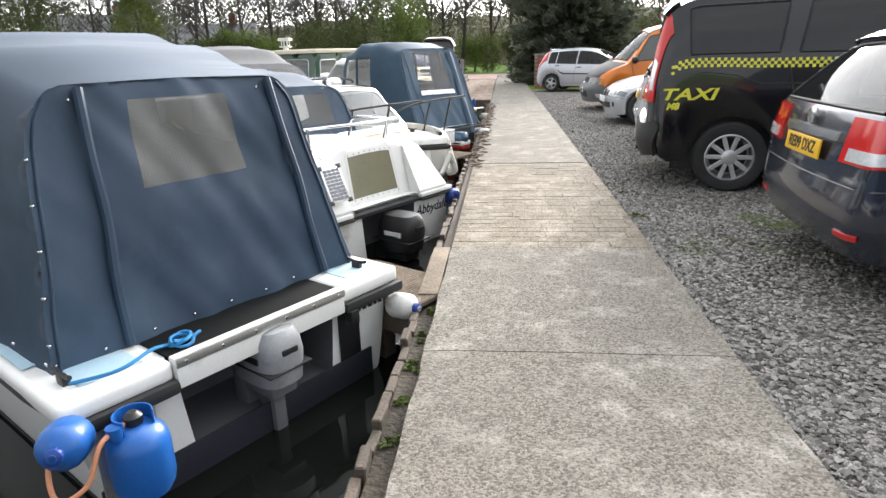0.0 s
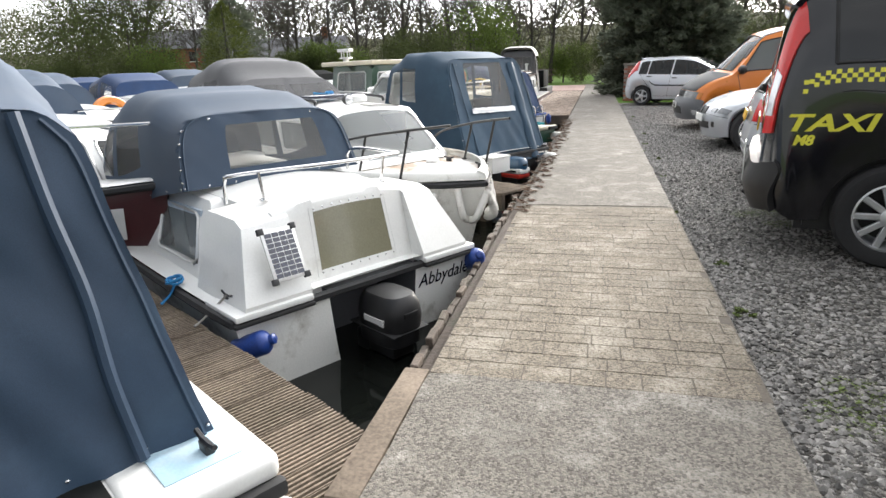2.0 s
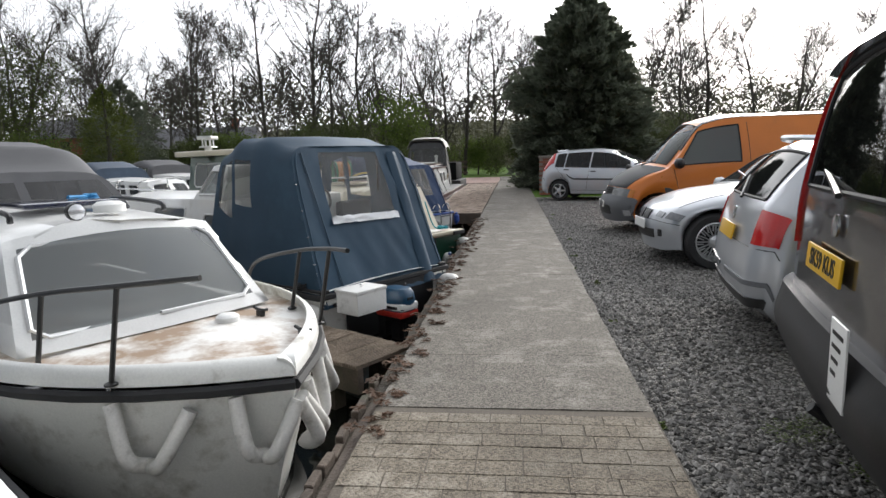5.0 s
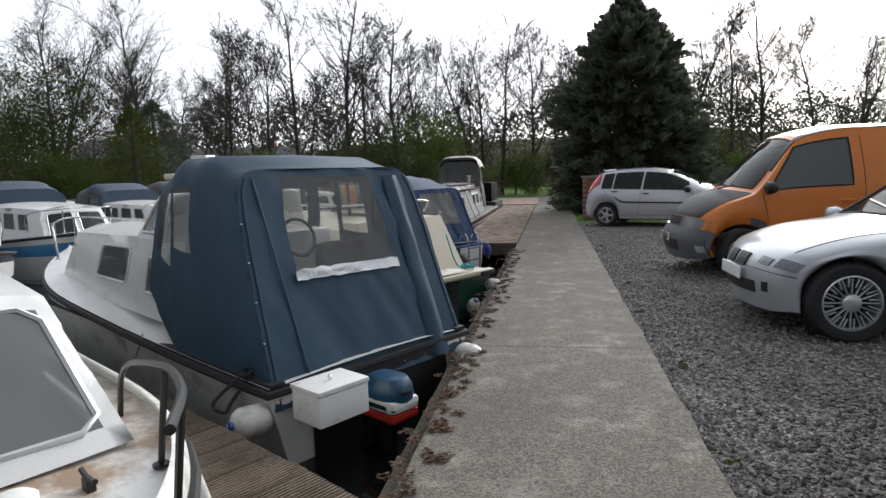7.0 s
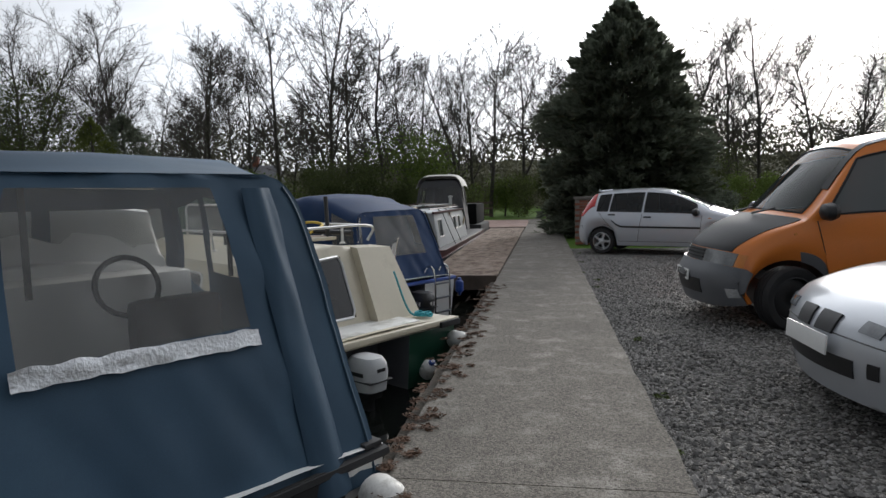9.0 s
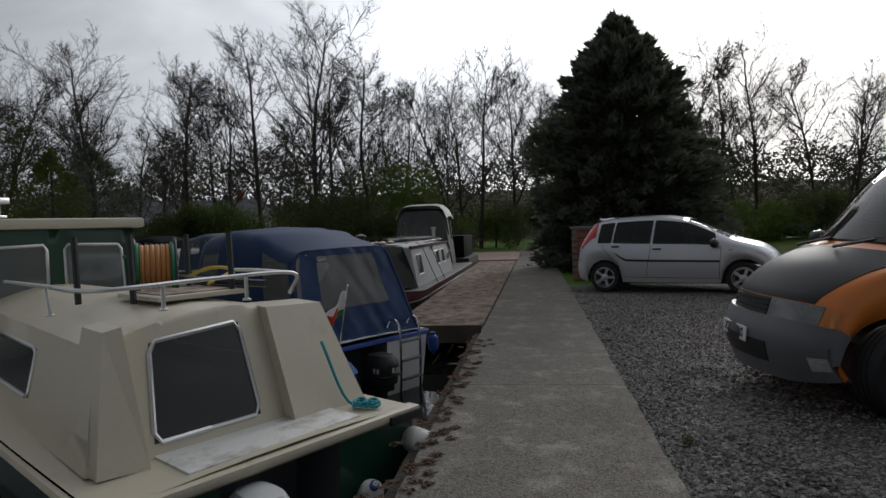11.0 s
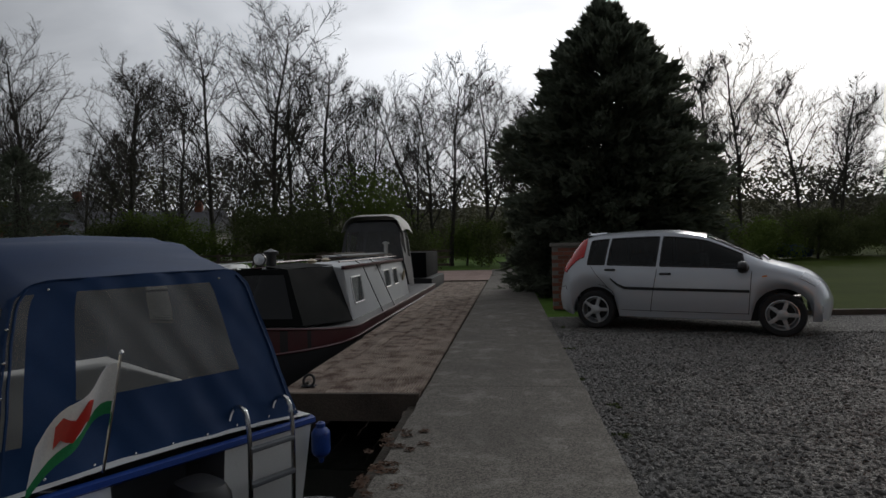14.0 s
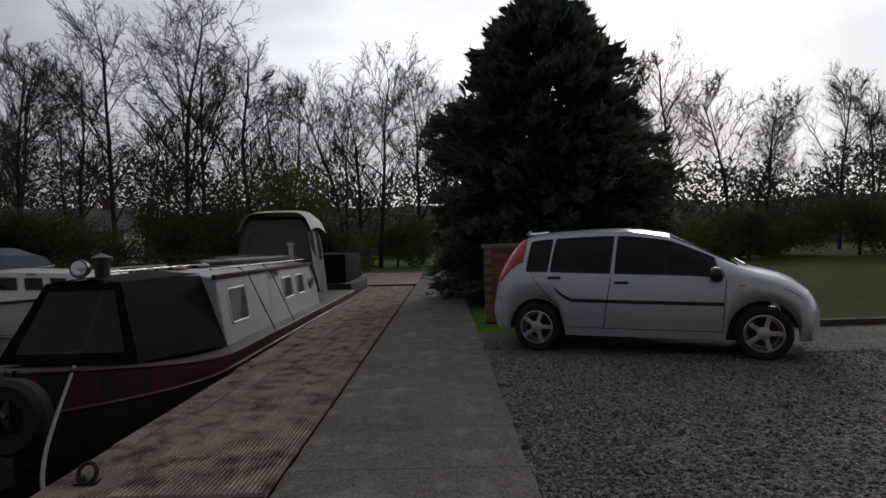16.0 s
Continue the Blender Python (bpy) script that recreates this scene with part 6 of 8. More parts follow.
def boat_b():
    b = thing("cabin_cruiser", moor(3.24, 3.92), "small white cruiser with a solar panel and navy hood", "boat", "moored boats")
    hull(b, 5.2, 1.86, 0.06, 0.42, M["grp_old"], M["black_rubber"], M["grp_white"], well=(-0.42, 0.34, 0.45, 0.999))
    house(b, "cabin", 0.08, 2.3, 0.58, 0.60, 0.0, 0.54, 0.60, 0.12, 0.0, 0.06, M["grp_white"], aft=[(0.245, 0.74, 0.27, 0.87)], pane=M["frosted"], roof_crown=0.06, square=True)
    house(b, "cabin_side", 0.55, 2.35, 0.80, 0.78, 0.08, 0.545, 0.585, 0.3, 0.0, 0.20, M["grp_white"], port=[(0.12, 0.52, 0.18, 0.80)], pane=M["boat_glass"], roof_crown=0.055)
    for s in (1, -1):
        bm = bmesh.new()
        y0, y1 = 0.44 * s, 0.86 * s
        prof = [(-0.02, 0.07), (-0.03, 0.11), (0.16, 0.52), (0.26, 0.555), (0.62, 0.56), (0.62, 0.07)]
        loft(bm, [[(x, y0, z) for x, z in prof], [(x + 0.04 * (z > 0.3), y1 - s * 0.16 * max(0, (z - 0.1)) / 0.48, z - 0.03 * (z > 0.3)) for x, z in prof]])
        es = [e for e in bm.edges if e.calc_face_angle(0) > 0.4]
        bmesh.ops.bevel(bm, geom=es, offset=0.025, segments=3, affect="EDGES", clamp_overlap=True)
        part("quarter_wing", bm, M["grp_white"], b, "moulded white wing beside the window")
        part("quarter_edge", box(bmesh.new(), -0.05, 0.35, min(y0, 0.93 * s), max(y0, 0.93 * s), 0.045, 0.085, 0.018), M["grp_white"], b)
        part("quarter_rubber", box(bmesh.new(), -0.058, 0.3, min(y0, 0.942 * s), max(y0, 0.942 * s), 0.015, 0.04, 0.01), M["black_rubber"], b)
        part("post", lathe(bmesh.new(), [(0.014, 0.08), (0.014, 0.13), (0.01, 0.14)], pose(0.02, 0.62 * s, 0), 10), M["steel"], b, "short steel post")
    for y in (0.13, 0.43):
        part("checked_curtain", box(bmesh.new(), 0.80 + y, 1.08 + y, 0.63, 0.645, 0.12, 0.48), M["curtain_check"], b, "blue and white checked curtain")
    m = pose(0.042, 0.58, 0.335) @ Matrix(((0.0, 0.40, -0.917, 0), (-1.0, 0, 0, 0), (0.0, 0.917, 0.40, 0), (0, 0, 0, 1)))
    sp = part("solar_panel", box(bmesh.new(), -0.105, 0.105, -0.15, 0.15, 0.035, 0.05, 0.004), M["alu"], b, "small solar panel in a white frame", m=m)
    for i in range(4):
        for k in range(9):
            part("solar_cell", box(bmesh.new(), -0.085 + i * 0.044, -0.046 + i * 0.044, -0.13 + k * 0.029, -0.105 + k * 0.029, 0.05, 0.0525), M["solar"], sp, smooth=0)
    for i in (-0.1, 0.1):
        for k in (-0.145, 0.145):
            part("corner_clip", box(bmesh.new(), i - 0.018, i + 0.018, k - 0.018, k + 0.018, 0.03, 0.056, 0.004), M["black_plastic"], sp)
    canopy(b, [(1.02, 0.30, 0.70, 0.60, 1.07, 0.10), (1.55, 0.15, 0.72, 0.50, 1.20, 0.1), (2.2, 0.0, 0.76, 0.25, 1.24, 0.12), (2.8, -0.3, 0.76, 0.25, 1.1, 0.14), (3.2, -0.9, 0.7, 0.35, 0.85, 0.2)], M["navy"], 6.0, aft=[(-0.62, 0.5, 0.22, 0.84)], side=[(1.3, 2.1, 0.35, 0.75), (2.3, 2.9, 0.35, 0.75)])
    rail(b, [(0.62, 0.60, 0.56), (0.60, 0.60, 0.70), (0.50, 0.56, 0.745), (0.28, 0.0, 0.765), (0.32, -0.52, 0.76), (0.48, -0.60, 0.75), (0.95, -0.60, 0.74), (1.0, -0.58, 0.58)], [((0.43, 0.46, 0.752), (0.43, 0.44, 0.58)), ((0.30, -0.40, 0.76), (0.34, -0.4, 0.58))], 0.0115)
    outboard(b, -0.14, -0.02, -0.16, M["black_plastic"], 1.06, 0, M["plate_white"], numbers="9.8")
    for k in range(3):
        part("control_cable", tube(bmesh.new(), curve_pts([(0.1, 0.04 + 0.03 * k, 0.02), (0.14, 0.22, 0.08 + 0.03 * k), (0.20, 0.32, 0.02 + 0.02 * k), (0.32, 0.30, 0.0)], 6), 0.008, 6), M["black_rubber"], b)
    part("number_board", box(bmesh.new(), 2.3, 2.55, 0.895, 0.90, 0.14, 0.2), M["plate_white"], b, "white registration strip")
    part("boat_name", text_mesh("Abbydale", 0.13, 0.001, 0.3), M["car_navy"], b, "dark painted boat name on the stern", smooth=0, m=pose(-0.006, -0.64, -0.09, 90, 0, -90))
    for x in (2.5, 2.68, 2.86):
        part("tread_patch", box(bmesh.new(), x, x + 0.14, 0.78, 0.88, 0.185, 0.19), M["black_canvas"], b, "black non-slip patch")
    cleat(b, 0.22, 0.84, 0.09, M["black_plastic"])
    fender(at(b, -0.03, 0.86, -0.11), 0.07, 0.26, M["fender_blue"], "blue moulded corner fender", (70, 0, 100))
    fender(at(b, 0.05, 0.95, -0.22), 0.05, 0.16, M["fender_blue"], "blue moulded corner fender", (70, 0, 100))
    fender(at(b, -0.02, -0.93, -0.05), 0.07, 0.24, M["fender_blue"], "blue moulded corner fender", (60, 0, 40))
    rope_thing([at(b, 0.22, 0.84, 0.13), at(b, 0.25, 0.98, 0.02), at(b, 0.22, 1.05, -0.0)], M["rope_grey"], "dark mooring line from cleat to jetty", 0.007)
    rope_thing([at(b, 0.75, 0.93, 0.12), at(b, 0.74, 0.98, 0.04), at(b, 0.72, 1.05, -0.0)], M["rope_blue"], "short blue line over the side", 0.008, [at(b, 0.75, 0.94, 0.12)])
    return b


def boat_c():
    b = thing("cabin_cruiser", moor(4.00 + 5.6, 5.88, 180), "old white cruiser with flaking deck paint and a black bow rail", "boat", "moored boats")
    f = hull(b, 5.6, 1.98, 0.33, 0.30, M["grp_old"], M["black_rubber"], M["grp_peel"], full=0.60, bow_w=0.0, power=3.2, flare=0.72)
    house(b, "cabin", 1.5, 4.35, 0.82, 0.74, 0.36, 0.98, 0.90, 0.05, 0.50, 0.13, M["grp_white"], fore=[(0.05, 0.95, 0.12, 0.90)], port=[(0.35, 0.60, 0.28, 0.82), (0.64, 0.84, 0.28, 0.82)], pane=M["boat_glass"], roof_crown=0.07)
    part("curtain", box(bmesh.new(), 3.75, 3.78, 0.2, 0.6, 0.5, 0.85, 0.005), M["curtain_blue"], b, "blue-grey curtain behind the windscreen")
    canopy(b, [(0.5, 0.2, 0.78, 0.4, 1.42, 0.1), (1.3, 0.0, 0.80, 0.5, 1.56, 0.1), (1.9, -0.3, 0.78, 0.8, 1.50, 0.1), (2.4, -0.9, 0.74, 0.95, 1.28, 0.1)], M["grey_canvas"], 5.0, side=[(0.3, 0.95, 0.3, 0.7), (1.1, 1.9, 0.3, 0.7)], fore=[(-0.85, -0.05, 0.1, 0.75), (0.05, 0.85, 0.1, 0.75)], pane=M["vinyl_dark"])
    line = [(3.98, 0.82, 0.34), (4.03, 0.82, 0.52), (4.22, 0.80, 0.63), (4.75, 0.72, 0.74), (5.2, 0.58, 0.80), (5.55, 0.40, 0.84)]
    for s in (1, -1):
        rail(b, [(x, s * y, z) for x, y, z in line], [((x, s * y, z), (x - 0.14, s * y * 1.02, 0.34)) for x, y, z in line[3:5]], 0.013, M["rail_black"])
    for s in (1, -1):
        part("grab_rail", tube(bmesh.new(), curve_pts([(2.6, s * 0.5, 1.0), (2.65, s * 0.5, 1.05), (3.1, s * 0.48, 1.05), (3.5, s * 0.47, 1.03), (3.55, s * 0.47, 0.98)], 5), 0.018, 7), M["black_plastic"], b, "black roof grab rail")
    part("roof_hatch", box(bmesh.new(), 2.75, 3.25, -0.30, 0.30, 1.035, 1.07, 0.012), M["solar"], b, "framed roof hatch")
    part("roof_vent", lathe(bmesh.new(), [(0.10, 1.0), (0.10, 1.05), (0.07, 1.07), (0.01, 1.075)], pose(3.55, 0.1, 0), 18), M["white_paint"], b)
    sl = part("spotlight", lathe(bmesh.new(), [(0.03, -0.05), (0.055, 0.0), (0.055, 0.04), (0.01, 0.045)], pose(3.72, -0.18, 1.03, 0, 90, 0), 14), M["black_plastic"], b)
    part("lens", lathe(bmesh.new(), [(0.048, 0.046), (0.03, 0.052), (0.005, 0.054)], n=14), M["lamp_bright"], sl, m=pose(3.72, -0.18, 1.03, 0, 90, 0))
    part("deck_vent", lathe(bmesh.new(), [(0.07, 0.34), (0.07, 0.375), (0.05, 0.39), (0.01, 0.39)], pose(4.55, 0.3, 0), 16), M["white_paint"], b)
    for s in (1, -1):
        bm, _ = panel(lambda u, v: f(u, s) * (1 - 0.0) + Vector((-0.07 * v * v * u ** 6, -0.05 * s * v * v, 0.015 + 0.085 * math.sin(v * math.pi / 2))), (0.45, 1.0, 40), (0, 1, 5))
        part("deck_edge", thicken(bm, 0.012), M["grp_old"], b, "rounded white deck edge above the black strake")
    cleat(b, 5.2, 0.36, 0.345, M["black_plastic"])
    cleat(b, 4.6, 0.5, 0.345, M["black_plastic"])
    for s in (1, -1):
        part("name_board", box(bmesh.new(), 3.1, 3.8, s * 0.985 - 0.004, s * 0.985 + 0.004, 0.12, 0.26), M["plate_white"], b)
        name_strokes(b, pose(3.72 if s > 0 else 3.15, s * 0.991, 0.15, 90, 0, 180 if s > 0 else 0), 5, 0.07, M["ink"], 8)
    # hanging bow fenders, slung like loops under the strake
    for k, (s0, side) in enumerate(((0.80, 1), (0.88, 1), (0.95, 1), (0.985, 1), (0.97, -1), (0.9, -1))):
        p, q = f(s0, side), f(min(1.0, s0 + 0.045), side * 0.97)
        ob = thing("fender", b.matrix_basis, "long white fender slung in a loop below the bow", "fender", "bow fenders")
        lo = (p + q) / 2 + Vector((-0.02, 0.02 * side, -0.34))
        bm = tube(bmesh.new(), curve_pts([p + Vector((0, 0, -0.06)), p.lerp(lo, 0.6) + Vector((0.02, 0.05 * side, -0.08)), lo, q.lerp(lo, 0.6) + Vector((0.06, 0.05 * side, -0.08)), q + Vector((0.02, 0, -0.06))], 5), 0.036, 10, True, None)
        part("bladder", bm, M["fender_white"], ob)
    rope_thing([at(b, 3.0, 0.05, 1.09), at(b, 2.7, 0.25, 1.08), at(b, 2.5, 0.45, 1.05), at(b, 2.3, 0.3, 1.07)], M["rope_blue"], "light blue rope coiled on the cabin roof", 0.012, [at(b, 2.6, 0.35, 1.07)])
    return b


def boat_d():
    b = thing("cabin_cruiser", moor(5.95, 8.55), "white river cruiser under a tall slate-blue canopy", "boat", "moored boats")
    f = hull(b, 6.8, 1.84, 0.10, 0.5, M["grp_old"], M["black_rubber"], M["grp_white"])
    # black sheet over the transom paints the open stern's shade under the canopy
    part("stern_panel", box(bmesh.new(), -0.012, -0.004, -0.66, 0.62, -0.42, 0.10, 0.003), M["nb_black_and_shade"], b, "black panel painting the shade of the open stern below the canopy")
    canopy(b, [(-0.02, 0.345, 0.88, -0.04, 1.45, 0.09), (0.8, 0.10, 0.90, 0.08, 1.57, 0.13), (1.4, 0.0, 0.86, 0.14, 1.58, 0.12), (1.9, -0.2, 0.82, 0.55, 1.42, 0.12)], M["teal_canvas"], 11.0, aft=[(-0.45, 0.58, 0.535, 0.955)], side=[(1.35, 2.0, 0.52, 0.84), (2.15, 2.75, 0.40, 0.84)], wrinkle=0.02, fore=[(-0.85, -0.06, 0.15, 0.85), (0.06, 0.85, 0.15, 0.85)])
    # wide door flap folded over on itself, hanging past the hem
    sheet, _ = panel(lambda u, v: Vector((-0.028 + 0.345 * (0.02 + 1.40 * v) - 0.035 * math.sin(math.pi * u) ** 0.6 * (1.15 - 0.5 * v) - 0.012 * noise.noise((u * 3, v * 5, 1)), -0.56 - 0.04 * (1 - v) - (0.15 + 0.04 * (1 - v)) * (u - 0.5) + 0.015 * noise.noise((v * 4, u, 3)), -0.02 + 1.40 * v)), (0, 1, 10), (0, 1, 24))
    part("folded_flap", thicken(sheet, 0.006), M["teal_canvas"], b, "folded canvas door flap", smooth=60)
    part("seam_fold", tube(bmesh.new(), curve_pts([(-0.02 + 0.345 * z, 0.60 + 0.05 * z, z) for z in (0.05, 0.4, 0.8, 1.38)], 5), 0.008, 5), M["teal_canvas"], b, "stitched seam fold")
    tp = thing("tape_strip", b.matrix_basis, "crumpled silver tape along the torn window", "tape")
    bm, _ = panel(lambda u, v: Vector((0.205 + 0.024 * v + 0.012 * noise.noise((u * 9, v * 9, 0)), u, 0.69 + 0.07 * v + 0.012 * noise.noise((u * 14, v, 2)) + 0.02 * u)), (-0.40, 0.53, 30), (0, 1, 4))
    part("strip", thicken(bm, 0.003), M["tape"], tp)
    house(b, "cabin", 1.75, 5.2, 0.74, 0.58, 0.22, 0.92, 0.85, 0.0, 0.5, 0.10, M["grp_white"], port=[(0.06, 0.18, 0.30, 0.74), (0.34, 0.62, 0.34, 0.84)], roof_crown=0.08)
    house(b, "windscreen", 1.8, 2.5, 0.70, 0.66, 0.90, 1.28, 1.28, 0.0, 0.35, 0.1, M["grp_white"], fore=[(0.06, 0.48, 0.1, 0.9), (0.52, 0.94, 0.1, 0.9)], port=[(0.1, 0.9, 0.15, 0.85)])
    rail(b, [(5.0, 0.62, 0.55), (5.1, 0.62, 0.86), (5.8, 0.42, 0.92), (6.5, 0.0, 0.95), (5.8, -0.42, 0.92), (5.1, -0.62, 0.86), (5.0, -0.62, 0.55)], [((5.8, 0.42, 0.92), (5.8, 0.42, 0.45)), ((6.45, 0.0, 0.95), (6.45, 0.0, 0.5)), ((5.8, -0.42, 0.92), (5.8, -0.42, 0.45))], 0.0125)
    part("roof_vent", lathe(bmesh.new(), [(0.09, 0.98), (0.09, 1.04), (0.05, 1.06), (0.01, 1.06)], pose(2.9, 0.2, 0), 16), M["white_paint"], b)
    for s in (1, -1):
        part("side_walkway", box(bmesh.new(), 0.0, 5.0, min(s * 0.80, s * 0.91), max(s * 0.80, s * 0.91), 0.105, 0.135, 0.008), M["black_rubber"], b, "black capping along the gunwale")
    x = thing("locker_box", b.matrix_basis @ pose(-0.29, 0.68, -0.045) @ Matrix.Diagonal((0.9, 0.9, 0.92, 1)), "dented white metal box on the boat's stern", "box")
    part("body", box(bmesh.new(), -0.15, 0.15, -0.20, 0.20, 0, 0.20, 0.008), M["white_paint"], x)
    part("lid", box(bmesh.new(), -0.158, 0.158, -0.208, 0.208, 0.202, 0.235, 0.008), M["white_paint"], x)
    part("catch", lathe(bmesh.new(), [(0.012, 0.235), (0.016, 0.26), (0.005, 0.27)], n=8), M["steel"], x)
    part("bracket", box(bmesh.new(), 0.15, 0.34, -0.1, 0.1, 0.02, 0.05), M["nb_black_and_shade"], x)
    o = outboard(b, -0.30, 0.24, -0.04, M["motor_blue"], 0.86, 0, None)
    part("cowl_band", box(bmesh.new(), -0.18, 0.17, -0.12, 0.12, -0.08, 0.0, 0.03), M["plate_white"], o, "white band round the cowl")
    part("cowl_base", box(bmesh.new(), -0.175, 0.165, -0.118, 0.118, -0.14, -0.08, 0.02), M["red_paint"], o, "red lower cowl")
    for s in (1, -1):
        part("name_bar", box(bmesh.new(), -0.12, 0.06, s * 0.122 - 0.003, s * 0.122 + 0.003, -0.055, -0.028), M["ink"], o)
    part("helm", box(bmesh.new(), 1.45, 1.75, -0.70, 0.70, 0.45, 0.92, 0.04), M["grp_white"], b, "white dashboard under the canopy")
    part("steering_wheel", tube(bmesh.new(), [(1.40 + 0.05 * math.sin(a), -0.30 + 0.17 * math.cos(a), 0.86 + 0.16 * math.sin(a)) for a in np.linspace(0, 6.283, 20)], 0.016, 6, False), M["black_plastic"], b)
    part("helm_seat", box(bmesh.new(), 0.75, 0.88, -0.52, -0.08, 0.30, 0.86, 0.05), M["seat"], b)
    for y in (-0.5, 0.35):
        part("hood_strap", box(bmesh.new(), 0.6, 0.604, y, y + 0.025, 0.95, 1.42), M["ink"], b)
    fender(at(b, 0.08, 1.00, -0.08), 0.10, 0.26, M["fender_white"], "fat dirty white fender at the quarter", (85, 0, -32))
    fender(at(b, -0.16, -0.76, -0.06), 0.10, 0.26, M["fender_white"], "fat dirty white fender at the quarter", (85, 0, 40))
    rope_thing([at(b, 0.25, 0.88, 0.15), at(b, 0.3, 1.0, 0.0), at(b, 0.25, 1.08, -0.04), at(b, 0.35, 1.1, 0.0), at(b, 0.3, 0.92, 0.15)], M["black_rubber"], "black mooring warp hitched over the side deck", 0.011, [at(b, 0.28, 0.88, 0.16)])
    rope_thing([at(b, 1.9, 0.9, 0.16), at(b, 1.9, 0.97, -0.02), at(b, 1.9, 1.0, -0.10)], M["rope_grey"], "thin fender line over the side", 0.006)
    part("label_tag", box(bmesh.new(), 0.42, 0.52, 0.872, 0.876, 0.14, 0.2), M["plate_white"], b)
    return b


def boat_e():
    b = thing("cabin_cruiser", moor(7.62, 11.0), "cream and dark green cruiser with a hose reel on its roof", "boat", "moored boats")
    hull(b, 6.8, 1.95, 0.13, 0.45, M["grp_green"], M["grp_cream"], M["grp_cream"], well=(-0.35, 0.45, 0.45, 0.98))
    part("stern_cap", box(bmesh.new(), -0.05, 0.06, -0.99, 0.99, 0.10, 0.155, 0.02), M["grp_cream"], b, "cream stern capping")
    part("corner_pad", box(bmesh.new(), -0.075, -0.04, -0.98, -0.7, 0.08, 0.14, 0.015), M["black_rubber"], b, "black corner pad")
    house(b, "cabin", 0.45, 4.6, 0.88, 0.70, 0.16, 0.74, 0.80, 0.26, 0.3, 0.16, M["grp_cream"], aft=[(0.19, 0.56, 0.10, 0.86)], port=[(0.3, 0.6, 0.3, 0.8), (0.65, 0.9, 0.3, 0.8)], pane=M["vinyl_dark"], roof_crown=0.15)
    house(b, "wheelhouse", 3.7, 5.7, 0.80, 0.62, 0.3, 1.46, 1.46, 0.0, 0.25, 0.08, M["grp_green"], aft=[(0.1, 0.45, 0.45, 0.85), (0.55, 0.9, 0.45, 0.85)], port=[(0.15, 0.85, 0.5, 0.88)], roof_crown=0.03)
    part("wheelhouse_roof", box(bmesh.new(), 3.6, 5.6, -0.8, 0.8, 1.46, 1.56, 0.03), M["grp_cream"], b, "cream overhanging wheelhouse roof")
    for s in (1, -1):
        bm = bmesh.new()
        y0, y1 = (0.62 if s > 0 else -0.26), 0.86 * s
        loft(bm, [[(0.32, y0, 0.16), (0.60, y0, 0.86), (0.9, y0, 0.87), (0.9, y0, 0.16)], [(0.36, y1, 0.16), (0.62, y1 - 0.15 * s, 0.84), (0.9, y1 - 0.15 * s, 0.85), (0.9, y1, 0.16)]])
        bmesh.ops.bevel(bm, geom=[e for e in bm.edges if e.calc_face_angle(0) > 0.4], offset=0.02, segments=2, affect="EDGES", clamp_overlap=True)
        part("cabin_wing", bm, M["grp_cream"], b, "cream moulded wing beside the window")
    rail(b, [(0.85, -0.62, 0.90), (0.80, -0.62, 1.05), (0.80, 0.0, 1.06), (0.80, 0.66, 1.05), (1.6, 0.68, 1.05), (2.6, 0.66, 1.05)], [((0.80, -0.25, 1.06), (0.80, -0.25, 0.9)), ((0.80, 0.3, 1.06), (0.8, 0.3, 0.9)), ((1.6, 0.68, 1.05), (1.6, 0.66, 0.86))], 0.014, M["alu"])
    rail(b, [(0.82, -0.62, 1.05), (1.2, -0.62, 1.06), (1.6, -0.62, 1.06)], [((1.6, -0.62, 1.06), (1.6, -0.62, 0.88))], 0.014, M["alu"])
    hf = part("roof_hatch", box(bmesh.new(), 1.1, 1.75, -0.42, 0.20, 0.915, 0.95, 0.012), M["grp_cream"], b, "worn roof hatch")
    part("hatch_board", box(bmesh.new(), 1.16, 1.69, -0.36, 0.14, 0.952, 0.958), M["deck_wood"], hf)
    part("deck_board", box(bmesh.new(), 0.06, 0.45, -0.55, 0.55, 0.155, 0.175, 0.006), M["grp_old"], b, "grimy stern deck")
    outboard(b, -0.10, 0.28, -0.10, M["pale_plastic"], 0.9, 0, M["ink"])
    for x, y in ((1.15, -0.35), (1.75, 0.45), (1.35, 0.25), (2.1, -0.5)):
        part("mast_pole", tube(bmesh.new(), [(x, y, 0.9), (x + 0.02, y, 1.36)], 0.022, 8), M["rail_black"], b, "upright black pole")
    part("boat_hook", tube(bmesh.new(), [(0.95, -0.5, 0.98), (2.1, -0.2, 1.02)], 0.028, 8), M["black_plastic"], b)
    r = thing("hose_reel", b.matrix_basis @ pose(1.85, -0.12, 0.92, 0, 0, -23), "green hose reel wound with tan garden hose", "hose reel")
    for s in (1, -1):
        part("flange", lathe(bmesh.new(), [(0.05, -0.012), (0.18, -0.012), (0.185, 0.0), (0.18, 0.012), (0.05, 0.012)], pose(0, s * 0.12, 0.20, 90, 0, 0), 24, True), M["reel_green"], r)
        part("stand_leg", tube(bmesh.new(), curve_pts([(-0.18, s * 0.14, 0.0), (-0.06, s * 0.14, 0.36), (0.06, s * 0.14, 0.36), (0.18, s * 0.14, 0.0)], 5), 0.014, 6), M["black_plastic"], r)
    for k in range(6):
        loop = [(0.15 * math.cos(a), -0.09 + k * 0.036, 0.20 + 0.15 * math.sin(a)) for a in np.linspace(0, 6.283, 24)]
        part("hose_turn", tube(bmesh.new(), loop, 0.02, 7, False), M["tan_hose"], r)
